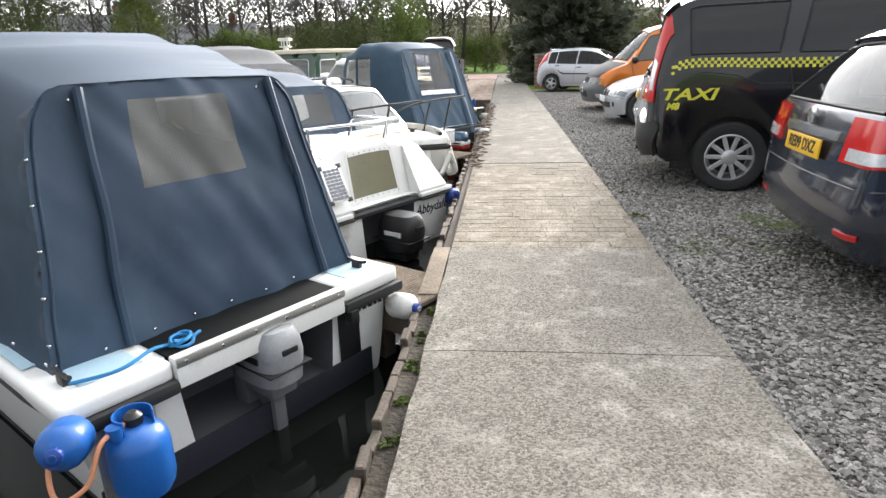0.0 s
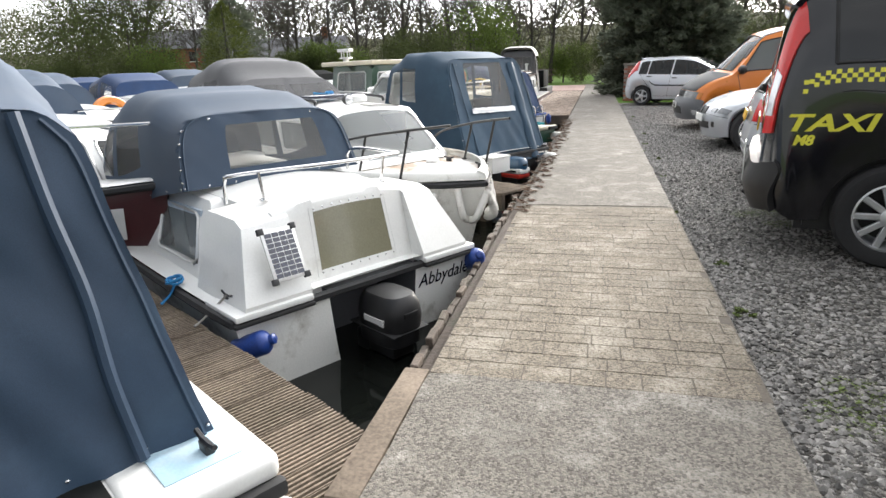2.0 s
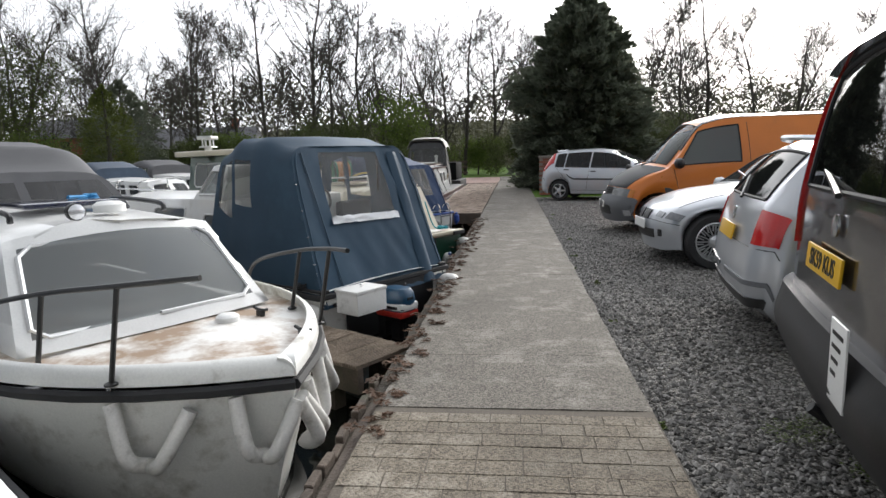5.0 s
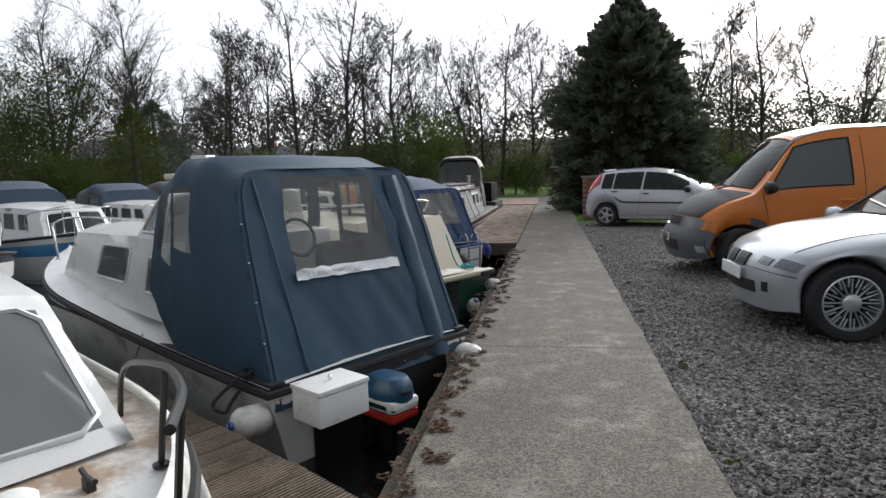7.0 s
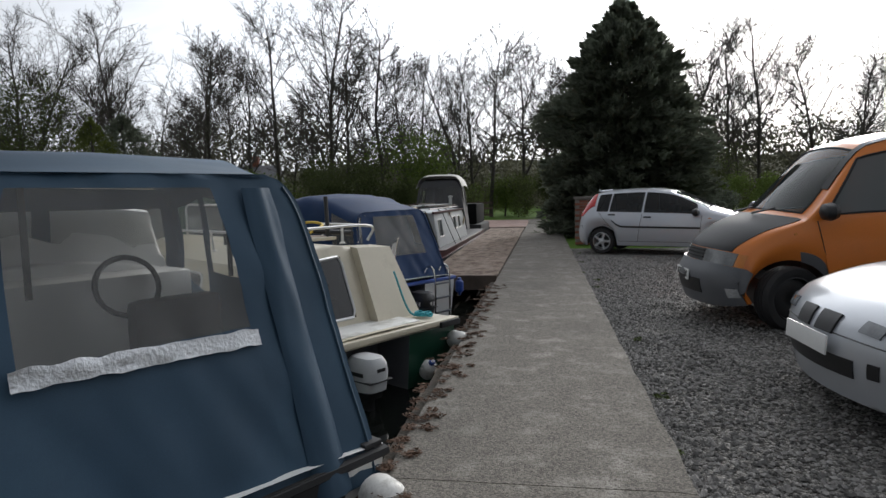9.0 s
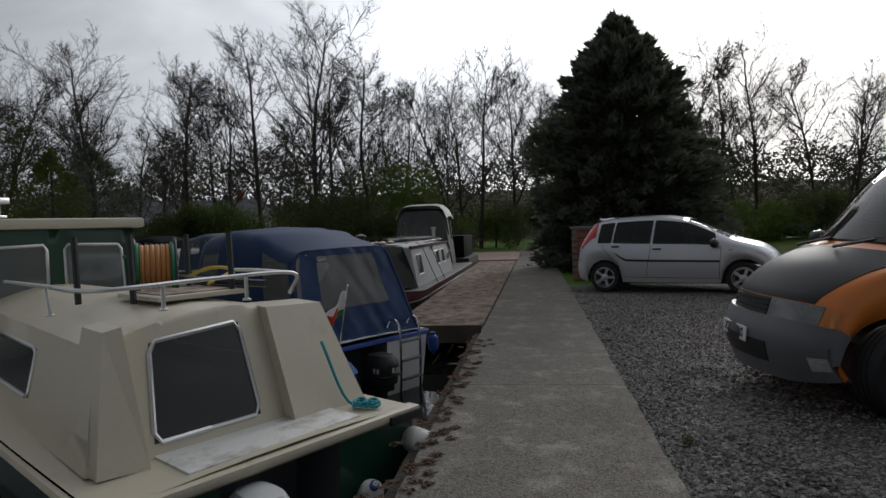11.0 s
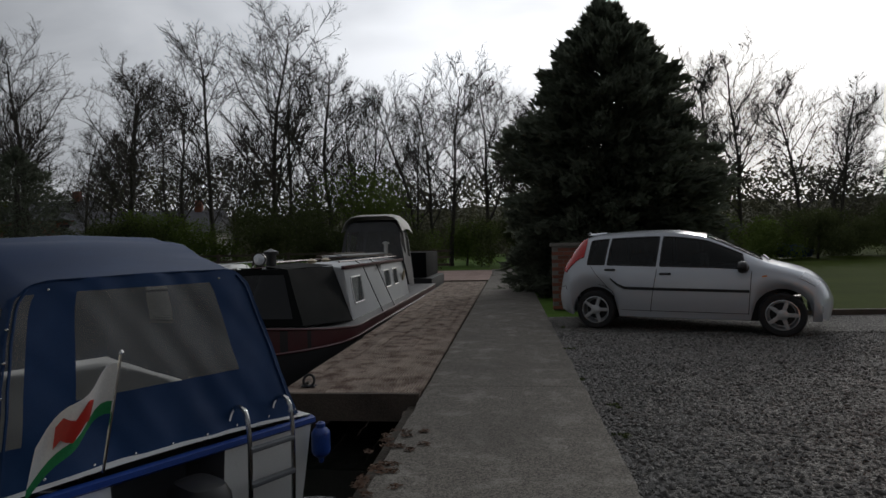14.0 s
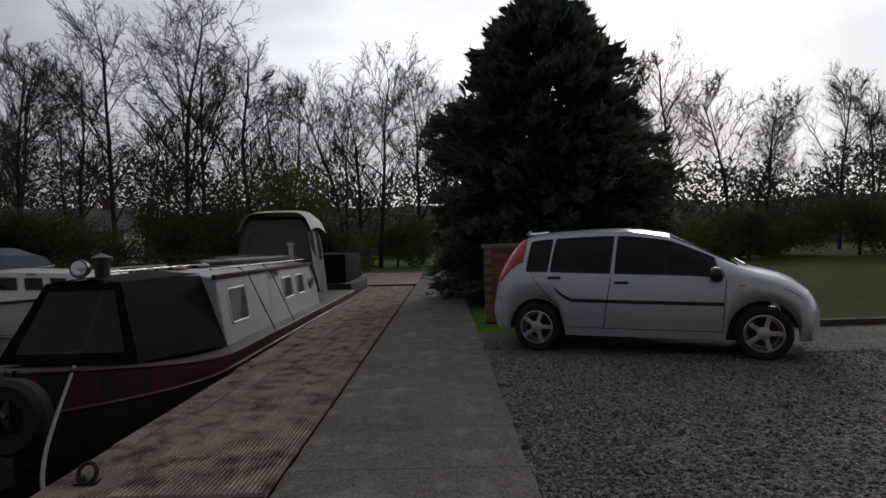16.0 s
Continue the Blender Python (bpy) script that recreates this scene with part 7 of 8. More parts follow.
    part("crank_handle", tube(bmesh.new(), [(0, 0.14, 0.2), (0.08, 0.15, 0.28), (0.08, 0.22, 0.28)], 0.012, 6), M["reel_green"], r)
    rope_thing([at(b, 1.4, -0.3, 0.98), at(b, 1.5, -0.55, 1.06), at(b, 1.75, -0.5, 1.08), at(b, 1.9, -0.3, 0.98)], M["hose_yellow"], "yellow hose looped over the roof", 0.014)
    rope_thing([at(b, 0.2, -0.72, 0.2), at(b, 0.1, -0.75, 0.2), at(b, 0.3, -0.66, 0.2), at(b, 0.35, -0.5, 0.62)], M["rope_teal"], "blue rope heaped on the stern corner", 0.010, [at(b, 0.15, -0.74, 0.19), at(b, 0.2, -0.68, 0.2)])
    fender(at(b, -0.10, -0.90, -0.06), 0.085, 0.26, M["fender_white"], "white fender at the stern corner", (85, 0, 40))
    fender(at(b, -0.12, -0.45, -0.25), 0.075, 0.2, M["fender_white"], "dirty pale fender low on the stern", (40, 0, 40))
    return b


def boat_f():
    b = thing("cabin_cruiser", moor(9.42, 13.2), "small white cruiser under a royal blue tarpaulin cover", "boat", "moored boats")
    hull(b, 5.4, 1.78, 0.20, 0.5, M["grp_white"], M["fender_blue"], M["grp_white"], well=(-0.30, 0.40, 0.42, 0.96))
    canopy(b, [(0.06, 0.30, 0.82, 0.22, 1.17, 0.22), (0.75, 0.2, 0.84, 0.24, 1.36, 0.2), (1.4, 0.05, 0.84, 0.26, 1.42, 0.18), (2.1, -0.1, 0.82, 0.28, 1.32, 0.16), (2.7, -0.8, 0.74, 0.35, 1.0, 0.2)], M["royal"], 11.0, aft=[(-0.60, 0.56, 0.36, 0.92), (0.82, 0.95, 0.20, 0.92)], side=[(0.15, 0.75, 0.4, 0.85), (2.2, 2.8, 0.4, 0.8)], wrinkle=0.024, pane=M["vinyl_milky"])
    outboard(b, -0.14, -0.02, -0.06, M["black_plastic"], 0.95, 0, numbers="9.8")
    c = thing("motor_cover", b.matrix_basis @ pose(-0.15, 0.62, 0.02), "bright blue tarpaulin tied over a spare motor", "cover")
    bm = bmesh.new()
    rings = []
    for k, (z, r) in enumerate(((-0.16, 0.13), (-0.10, 0.19), (0.0, 0.21), (0.08, 0.18), (0.13, 0.10), (0.145, 0.03))):
        rings.append([Vector((1.15 * r * math.cos(a) * (1 + 0.14 * math.sin(a * 5 + k)), r * 1.1 * math.sin(a) * (1 + 0.12 * math.cos(a * 4 + k * 2)), z + 0.02 * math.sin(a * 3 + k))) for a in np.linspace(0, 6.283, 25)[:-1]])
    part("tarpaulin", loft(bm, rings), M["gas_blue"], c)
    part("bracket", box(bmesh.new(), -0.02, 0.16, -0.05, 0.05, -0.5, -0.12), M["black_plastic"], c)
    for y in (-0.36, -0.66):
        part("ladder_rail", tube(bmesh.new(), curve_pts([(0.12, y, 0.24), (0.05, y, 0.36), (-0.06, y, 0.36), (-0.10, y, 0.22), (-0.10, y, -0.1), (-0.08, y, -0.42)], 5), 0.014, 8), M["steel"], b, "bent steel ladder rail")
    for z in (0.14, -0.06, -0.26):
        part("ladder_step", box(bmesh.new(), -0.13, -0.08, -0.66, -0.36, z - 0.012, z + 0.012, 0.006), M["grey_plastic"], b)
    fl = thing("flag", b.matrix_basis @ pose(-0.04, 0.40, 0.24), "small white and green flag with a red emblem", "flag")
    part("staff", tube(bmesh.new(), [(0, 0, 0), (-0.06, -0.07, 0.56)], 0.008, 6), M["steel"], fl)
    part("finial", lathe(bmesh.new(), [(0.004, -0.012), (0.014, 0), (0.004, 0.014)], pose(-0.061, -0.072, 0.57), 8), M["steel"], fl)

    def cloth(u, v):
        """u up the staff, v out along the drooping fly."""
        return Vector((-0.03 - 0.03 * u + 0.03 * math.sin(v * 8 + u), -0.035 - 0.035 * u + 0.36 * v, 0.28 + 0.24 * u - 0.30 * v ** 1.3 + 0.015 * math.sin(v * 11)))
    for name, a0, a1, material in (("white_half", 0.25, 1.0, M["petal"]), ("green_half", 0.0, 0.25, M["green_flag"])):
        sheet, _ = panel(cloth, (a0, a1, 5), (0, 1, 14))
        part(name, thicken(sheet, 0.002), material, fl)
    sheet, _ = panel(lambda u, v: cloth(0.35 + 0.4 * u + 0.1 * math.sin(v * 9), 0.35 + 0.4 * v) + Vector((-0.004, 0, 0)), (0, 1, 3), (0, 1, 6))
    part("emblem", thicken(sheet, 0.008), M["red_paint"], fl, "plain red emblem")
    rope_thing([at(b, 0.25, 0.86, 0.22), at(b, 0.2, 0.93, 0.1), at(b, 0.22, 0.95, -0.1), at(b, 0.28, 0.96, -0.14)], M["red_paint"], "red cord tied at the quarter", 0.009, [at(b, 0.22, 0.88, 0.22)])
    fender(at(b, 0.15, 0.98, -0.18), 0.06, 0.34, M["black_rubber"], "black fender along the quarter", (85, 0, 58))
    fender(at(b, -0.1, -0.88, 0.05), 0.06, 0.2, M["fender_blue"], "dark blue fender at the stern corner", (0, 0, 0))
    name_strokes(b, pose(-0.008, 0.82, -0.05, 90, 0, -90), 5, 0.04, M["car_navy"], 5)
    return b


def narrowboat():
    b = thing("narrowboat", pose(-2.52, 19.0, 0, 0, 0, 90), "maroon and grey narrowboat with a black bow cover", "boat", "moored boats")
    W = 2.06

    def half(x):
        return W / 2 * (1 - max(0.0, 1 - (x - 0.9) / 1.9) ** 2.4) + 0.03

    def sheer(x):
        return 0.14 + 0.22 * max(0.0, 1 - (x - 0.9) / 2.0) ** 1.5
    rings = []
    for i in range(40):
        x = 0.9 + (i / 39) ** 1.6 * 11.1
        w, zg = half(x), sheer(x)
        rings.append([(x, w, -0.12), (x, w - 0.03, -0.9), (x, -w + 0.03, -0.9), (x, -w, -0.12), (x, -w, zg), (x, -w + 0.04, zg + 0.02), (x, w - 0.04, zg + 0.02), (x, w, zg)])
    part("hull", loft(bmesh.new(), rings), M["nb_black_and_shade"], b)
    for s in (1, -1):
        sheet, _ = panel(lambda u, v: Vector((u, s * (half(u) + 0.006), 0.0 + sheer(u) * v)), (0.92, 12.0, 40), (0, 1, 2))
        part("gunwale_band", sheet, M["maroon"], b, "maroon painted hull band")
        for z in (-0.005, None):
            part("rubbing_bar", tube(bmesh.new(), [(u, s * (half(u) + 0.01), z if z else sheer(u)) for u in np.linspace(0.95, 12, 40)], 0.018, 6), M["maroon"], b)
    house(b, "cabin", 3.25, 8.5, 0.86, 0.86, 0.14, 0.98, 0.98, 0.0, 0.0, 0.13, M["nb_grey"], port=[(0.055, 0.18, 0.30, 0.80), (0.53, 0.64, 0.40, 0.80), (0.70, 0.80, 0.40, 0.80)], frame_m=M["white_paint"], roof_crown=0.06)
    for s in (1, -1):
        part("roof_edge", box(bmesh.new(), 3.2, 8.5, s * 0.735 - 0.03, s * 0.735 + 0.03, 0.955, 1.01, 0.01), M["maroon"], b, "maroon roof edge")
        part("grab_rail", tube(bmesh.new(), [(3.4, s * 0.62, 1.07), (8.3, s * 0.62, 1.07)], 0.014, 6), M["maroon"], b, "maroon roof handrail")
        for x in (3.62, 5.85, 6.75):
            part("curtain", box(bmesh.new(), x, x + 0.45, s * 0.74 - 0.01, s * 0.74 + 0.01, 0.38, 0.8), M["petal"], b, "pale net curtain")
    part("porthole", lathe(bmesh.new(), [(0.13, 0), (0.13, 0.02), (0.10, 0.025), (0.01, 0.02)], pose(8.0, -0.81, 0.62, 100, 0, 0), 20), M["gold"], b)
    # angular bow cover: black sides, clear front
    for s in (1, -1):
        sheet, _ = panel(lambda u, v: Vector((1.58 + 0.28 * v * (1 - u) + 1.64 * u, s * ((0.66 + 0.21 * u) - 0.30 * v + 0.01 * noise.noise((u * 5, v * 4, s))), (0.30 - 0.13 * u) + (0.72 + 0.12 * u) * v)), (0, 1, 12), (0, 1, 8))
        part("cover_side", thicken(sheet, 0.006), M["black_canvas"], b, "black vinyl cover panel")
    sheet, _ = panel(lambda u, v: Vector((1.86 + 1.36 * u, (0.36 + 0.21 * u) * v, 1.02 + 0.01 * u + 0.05 * (1 - abs(v)))), (0, 1, 8), (-1, 1, 8))
    part("cover_top", thicken(sheet, 0.006), M["black_canvas"], b)
    front, pn = panel(lambda u, v: Vector((1.58 + 0.28 * v, (0.66 - 0.30 * v) * u, 0.30 + 0.72 * v)), (-1, 1, 12), (0, 1, 10), [(-0.82, 0.82, 0.12, 0.9)])
    part("cover_front", thicken(front, 0.006), M["black_canvas"], b)
    part("cover_window", pn[0], M["vinyl_dark"], b, "smoky clear front window").visible_shadow = False
    lamp = part("tunnel_lamp", lathe(bmesh.new(), [(0.03, -0.09), (0.07, -0.05), (0.09, 0.02), (0.09, 0.05)], pose(1.84, 0.0, 1.16, 0, -90, 0), 20), M["rail_black"], b, "round chrome tunnel lamp")
    part("lamp_lens", lathe(bmesh.new(), [(0.085, 0.045), (0.06, 0.06), (0.005, 0.065)], pose(1.84, 0.0, 1.16, 0, -90, 0), 20), M["lamp_bright"], lamp)
    ch = part("chimney", lathe(bmesh.new(), [(0.07, 1.02), (0.07, 1.22), (0.10, 1.22), (0.10, 1.26), (0.01, 1.30)], pose(2.15, -0.02, 0), 16), M["rail_black"], b)
    for k, (y, z, ln) in enumerate(((-0.2, 1.10, 2.6), (-0.1, 1.13, 2.9), (0.05, 1.16, 2.4), (0.18, 1.11, 2.8), (0.3, 1.12, 2.2))):
        pl = thing("roof_plank", b.matrix_basis @ pose(5.2, y, z, 0, 0, 4 * k - 8), "weathered plank lying on the narrowboat roof", "plank", "planks on the roof")
        part("board", box(bmesh.new(), 0, ln, -0.05, 0.05, 0, 0.035, 0.004), M["nb_grey"] if k % 2 else M["old_wood"], pl)
    for x in (4.2, 5.0):
        part("roof_vent", lathe(bmesh.new(), [(0.07, 1.02), (0.07, 1.07), (0.1, 1.08), (0.01, 1.12)], pose(x, 0.1, 0), 14), M["gold"], b)
    part("flue", lathe(bmesh.new(), [(0.05, 1.0), (0.05, 1.35), (0.08, 1.36), (0.08, 1.40), (0.01, 1.42)], pose(8.1, -0.4, 0), 14), M["alu"], b)
    canopy(b, [(8.3, 0.20, 0.80, 0.9, 1.90, 0.22), (8.9, 0.05, 0.82, 0.3, 1.98, 0.2), (9.7, -0.05, 0.80, 0.3, 1.88, 0.2)], M["grey_canvas"], 9.0, aft=[(-0.85, -0.30, 0.15, 0.78), (-0.22, 0.22, 0.15, 0.78), (0.30, 0.85, 0.15, 0.78)], side=[(0.1, 0.8, 0.45, 0.8), (1.2, 1.8, 0.45, 0.8)], wrinkle=0.02)
    sheet, _ = panel(lambda u, v: Vector((8.38 + 1.50 * u, 0.76 * v, 1.93 + 0.10 * math.sin(math.pi * min(1, u * 0.9 + 0.1)) + 0.08 * (1 - v ** 4) - 0.30 * abs(v) ** 8)), (0, 1, 8), (-1, 1, 14))
    part("hood_top", thicken(sheet, 0.01), M["white_canvas"], b, "off-white canvas hood top")
    for x in (4.35, 5.4):
        part("tie_rope", tube(bmesh.new(), [(x, -0.62, 1.07), (x, -0.76, 0.98), (x + 0.15, -0.92, 0.5), (x + 0.3, -1.07, 0.08)], 0.009, 5), M["rail_black"], b, "dark rope tied over the cabin side")
    t = thing("tyre_fender", b.matrix_basis @ pose(0.86, 0.0, 0.02, 0, 90, 0), "black rubber tyre hung on the bow as a fender", "fender")
    part("ring", lathe(bmesh.new(), [(0.15, -0.08), (0.27, -0.1), (0.31, -0.05), (0.31, 0.05), (0.27, 0.1), (0.15, 0.08), (0.14, 0.0), (0.15, -0.08)], n=28, cap=False), M["black_rubber"], t)
    ring = thing("mooring_ring", pose(-1.05, 18.42, 0.04), "rusty iron mooring ring on the deck corner", "ring")
    part("ring", tube(bmesh.new(), [(0.05 * math.cos(a), 0.02 * math.sin(a), 0.05 + 0.05 * math.sin(a)) for a in np.linspace(0, 6.283, 20)], 0.012, 6, False), M["nb_black_and_shade"], ring)
    part("plate", box(bmesh.new(), -0.06, 0.06, -0.04, 0.04, 0.0, 0.008), M["nb_black_and_shade"], ring)
    rope_thing([(-1.05, 18.42, 0.08), (-1.4, 18.6, -0.12), (-1.8, 19.2, -0.02), (-2.25, 20.25, 0.34)], M["rope_grey"], "slack grey mooring rope from deck ring to narrowboat bow", 0.014)
    return b


boat_a(), boat_b(), boat_c(), boat_d(), boat_e(), boat_f(), narrowboat()


# ---- jetties and the long deck ----
def jetty(u0, u1, v0, v1, z, label):
    ob = thing("jetty", moor(u0, v0), label, "jetty", "finger jetties")
    w = v1 - v0
    bm = bmesh.new()
    for y in (-0.03, -w + 0.03):
        box(bm, 0, u1 - u0, y - 0.025, y + 0.025, z - 0.2, z - 0.03)
    for x in np.arange(0.3, u1 - u0, 1.6):
        for y in (-0.06, -w + 0.06):
            box(bm, x - 0.05, x + 0.05, y - 0.05, y + 0.05, -1.4, z - 0.03)
    part("frame", bm, M["old_wood"], ob)
    mesh = None
    x = 0.0
    while x < u1 - u0:
        if mesh is None:
            bm = board(0.14, w)
            mesh = part("plank", bm, M["jetty_wood"], ob, smooth=0, m=pose(x, 0, z))
        else:
            p = new("plank", mesh.data)
            p.parent, p.matrix_basis = ob, pose(x, 0.006 * math.sin(x * 9), z + 0.003 * math.sin(x * 23))
        x += 0.146
    return ob


def board(w, length, grooves=6):
    """A grooved decking board, w along x, its length along -y."""
    bm = bmesh.new()
    prof = [(0, -0.028), (0, 0)]
    for k in range(grooves):
        a = w * (k + 0.25) / grooves
        g = w / grooves * 0.6
        prof += [(a, 0), (a + g * 0.15, -0.016), (a + g * 0.85, -0.016), (a + g, 0)]
    prof += [(w, 0), (w, -0.028)]
    return loft(bm, [[(x, y, z) for x, z in prof] for y in (0, -length)])


# the pose's y axis points back along -V
jetty(1.68, 7.8, 2.44, 2.93, -0.02, "narrow grooved timber finger jetty")
jetty(4.62, 11.0, 6.82, 7.37, -0.05, "narrow grooved timber finger jetty with teal rope")
jetty(7.78, 14.0, 11.92, 12.33, -0.10, "narrow dark timber finger jetty")

deck = thing("timber_deck", pose(-1.25, 18.22, 0.035), "long grooved timber deck beside the concrete walk", "deck")
mesh = None
for k in range(9):
    y = -0.0
    n = 0
    while y < 15.6:
        ln = 2.4 if n else (0.8, 1.6, 2.4)[k % 3]
        ln = min(ln, 15.6 - y)
        if ln > 0.1:
            if mesh is None:
                mesh = part("plank", board(0.136, 1.0, 5), M["deck_wood"], deck, smooth=0)
                p = mesh
            else:
                p = new("plank", mesh.data)
            p.parent = deck
            x = 0.0 + k * 0.1385 - 0.22 * (y / 15.6) * (1 - k / 9)
            p.matrix_basis = Matrix.Translation((x, y + ln - 0.003, 0.003 * math.sin(k * 5 + y * 3))) @ Matrix.Diagonal((1, ln - 0.006, 1, 1))
        y += ln
        n += 1
bm = bmesh.new()
box(bm, 0.0, 1.24, -0.03, 0.02, -0.24, -0.005)
box(bm, -0.02, 0.04, 0.0, 15.6, -0.22, -0.03)
box(bm, 1.16, 1.22, 0.0, 15.6, -0.22, -0.03)
for y in np.arange(0.4, 15.6, 2.0):
    for x in (0.06, 1.1):
        box(bm, x - 0.06, x + 0.06, y - 0.06, y + 0.06, -1.5, -0.03)
part("frame", bm, M["old_wood"], deck)


# ---- trees ----
def bare_tree(seed, height, spread=0.42, counts=(22, 9, 6, 4)):
    """A bare spring tree: leaning trunk, limbs, branches and fine twigs, as one list of tapered bars."""
    r = random.Random(seed)
    stores = ([], []), ([], [])

    def bar(pts, radii, n, store):
        verts, faces = store
        base = len(verts)
        side = None
        for i, p in enumerate(pts):
            d = (pts[min(i + 1, len(pts) - 1)] - pts[max(i - 1, 0)]).normalized()
            if side is None:
                side = d.cross(Vector((0.3, 0.9, 0.2))).normalized()
            side = (side - d * side.dot(d)).normalized()
            up = d.cross(side)
            for k in range(n):
                a = 2 * math.pi * k / n
                q = p + (side * math.cos(a) + up * math.sin(a)) * radii[i]
                verts.append((q.x, q.y, q.z))
        for i in range(len(pts) - 1):
            for k in range(n):
                a, b = base + i * n + k, base + i * n + (k + 1) % n
                faces.append((a, b, b + n, a + n))

    def grow(p, d, length, rad, level):
        steps = (7, 5, 4, 3, 2)[level]
        pts, radii = [p.copy()], [rad]
        bend = (0.11, 0.20, 0.22, 0.22, 0.2)[level]
        for k in range(steps):
            d = (d + Vector((r.uniform(-1, 1), r.uniform(-1, 1), r.uniform(-0.45, 0.8))) * bend).normalized()
            p = p + d * length / steps
            pts.append(p.copy())
            radii.append(max(0.005, rad * (1 - (0.78 if level == 0 else 0.62) * (k + 1) / steps)))
        bar(pts, radii, (8, 5, 4, 3, 3)[level], stores[0 if level < 2 else 1])
        if level >= 4:
            return
        n = counts[level]
        for k in range(n):
            lo = (0.22, 0.2, 0.15, 0.15)[level]
            t = lo + (1 - lo) * (k + r.random()) / n
            i = min(int(t * steps), steps - 1)
            q = pts[i].lerp(pts[i + 1], t * steps - i)
            axis = (pts[i + 1] - pts[i]).normalized()
            a = r.uniform(0, 6.283)
            out = Vector((math.cos(a), math.sin(a), r.uniform(-0.2, 0.3)))
            out = (out - axis * out.dot(axis)).normalized()
            nd = (out * (1.0 - 0.3 * t) + axis * r.uniform(0.45, 1.1) + Vector((0, 0, 0.16))).normalized()
            if level == 0:
                ln = height * spread * (0.55 + 0.9 * math.sin(math.pi * min(1, 0.15 + t * 0.85)) ** 0.8) * r.uniform(0.45, 0.85)
            else:
                ln = length * r.uniform(0.34, 0.60) * (1.1 - 0.45 * t)
            grow(q, nd, ln, max((0.03, 0.018, 0.012, 0.0085)[level], radii[i] * r.uniform(0.32, 0.5)), level + 1)
    grow(Vector((0, 0, -0.3)), Vector((r.uniform(-0.12, 0.12), r.uniform(-0.1, 0.1), 1)).normalized(), height * 0.93, height * 0.0125, 0)
    out = []
    for name, (verts, faces) in zip(("trunk", "crown"), stores):
        me = bpy.data.meshes.new(name)
        me.from_pydata(verts, [], faces)
        me.materials.append(M["bark"])
        out.append(me)
    return out


def leaf_cloud(rng, centres, radii, count, size, droop=0.0):
    """Many small leaves scattered in clumps."""
    c = np.array(centres)
    k = rng.integers(0, len(c), count)
    d = rng.normal(size=(count, 3))
    d /= np.linalg.norm(d, axis=1)[:, None]
    rad = np.array(radii)[k] * (0.45 + 0.6 * rng.random(count))
    p = c[k] + d * rad[:, None]
    a = rng.normal(size=(count, 3))
    a /= np.linalg.norm(a, axis=1)[:, None]
    a[:, 2] -= droop
    b = np.cross(a, rng.normal(size=(count, 3)))
    b /= np.linalg.norm(b, axis=1)[:, None] + 1e-9
    s = (size * (0.6 + 0.8 * rng.random(count)))[:, None]
    quad = np.stack([p - a * s, p + b * s * 0.45, p + a * s, p - b * s * 0.45], 1)
    return quad.reshape(-1, 3), np.arange(count * 4).reshape(-1, 4)


def leaf_part(name, verts, faces, material, parent, label=""):
    me = bpy.data.meshes.new(name)
    me.from_pydata(verts.tolist(), [], faces.tolist())
    me.materials.append(material)
    ob = new(name, me)
    if parent is not None:
        ob.parent = parent
    if label:
        ob["label"] = label
    return ob


rng = np.random.default_rng(11)
protos = []
for k, (h, sp) in enumerate(((15, 0.36), (14, 0.32), (16, 0.40), (12.5, 0.40), (14.5, 0.30), (13, 0.34))):
    t = thing("tree", pose(0, 0, 0), "bare alder tree with fine twigs at the water's far bank", "tree", "bare trees behind the marina")
    for me in bare_tree(20 + k, h, sp):
        ob = new(me.name.split(".")[0], me)
        ob.parent = t
    protos.append(t)
SPOTS = [(-40, 50), (-36.5, 47), (-33, 52), (-29.5, 49), (-27.3, 54), (-24, 50), (-21.5, 53), (-18.5, 50.5), (-16, 54), (-13.5, 50), (-11, 53), (-8.2, 51), (-5.5, 55), (-3, 52), (-0.6, 56), (2, 53), (4.5, 57), (7, 55), (10.5, 57), (13.8, 53.5), (16.2, 55), (19.5, 53), (23, 57), (26.5, 54), (31, 56), (36, 58), (42, 54), (-46, 52), (-35, 60), (-22.5, 62), (-14.5, 64), (-7, 63), (1, 66), (-31, 57), (-25.5, 58), (-19, 58.5), (-11, 58.5), (-38, 56), (-5, 59.5), (-43, 58), (9, 68), (18, 66), (28, 68), (40, 66)]
SIZES = [1.0, 1.06, 1.0, 0.9, 1.02, 1.0, 0.92, 1.08, 1.1, 1.02, 1.06, 0.84, 0.82, 0.92, 0.84, 0.84, 0.78, 0.8, 0.9, 0.9, 0.84, 0.9, 0.8, 0.86, 0.8, 0.84, 0.9, 1.05]
for k, (x, y) in enumerate(SPOTS):
    m = pose(x, y, 0, 0, 0, 77 * k)
    s = SIZES[k] if k < len(SIZES) else 0.85
    if k < len(protos):
        protos[k].matrix_basis = m @ Matrix.Diagonal((s, s, s, 1))
    else:
        t = copy_thing(protos[k % len(protos)], m)
        t.scale = (s, s, s)


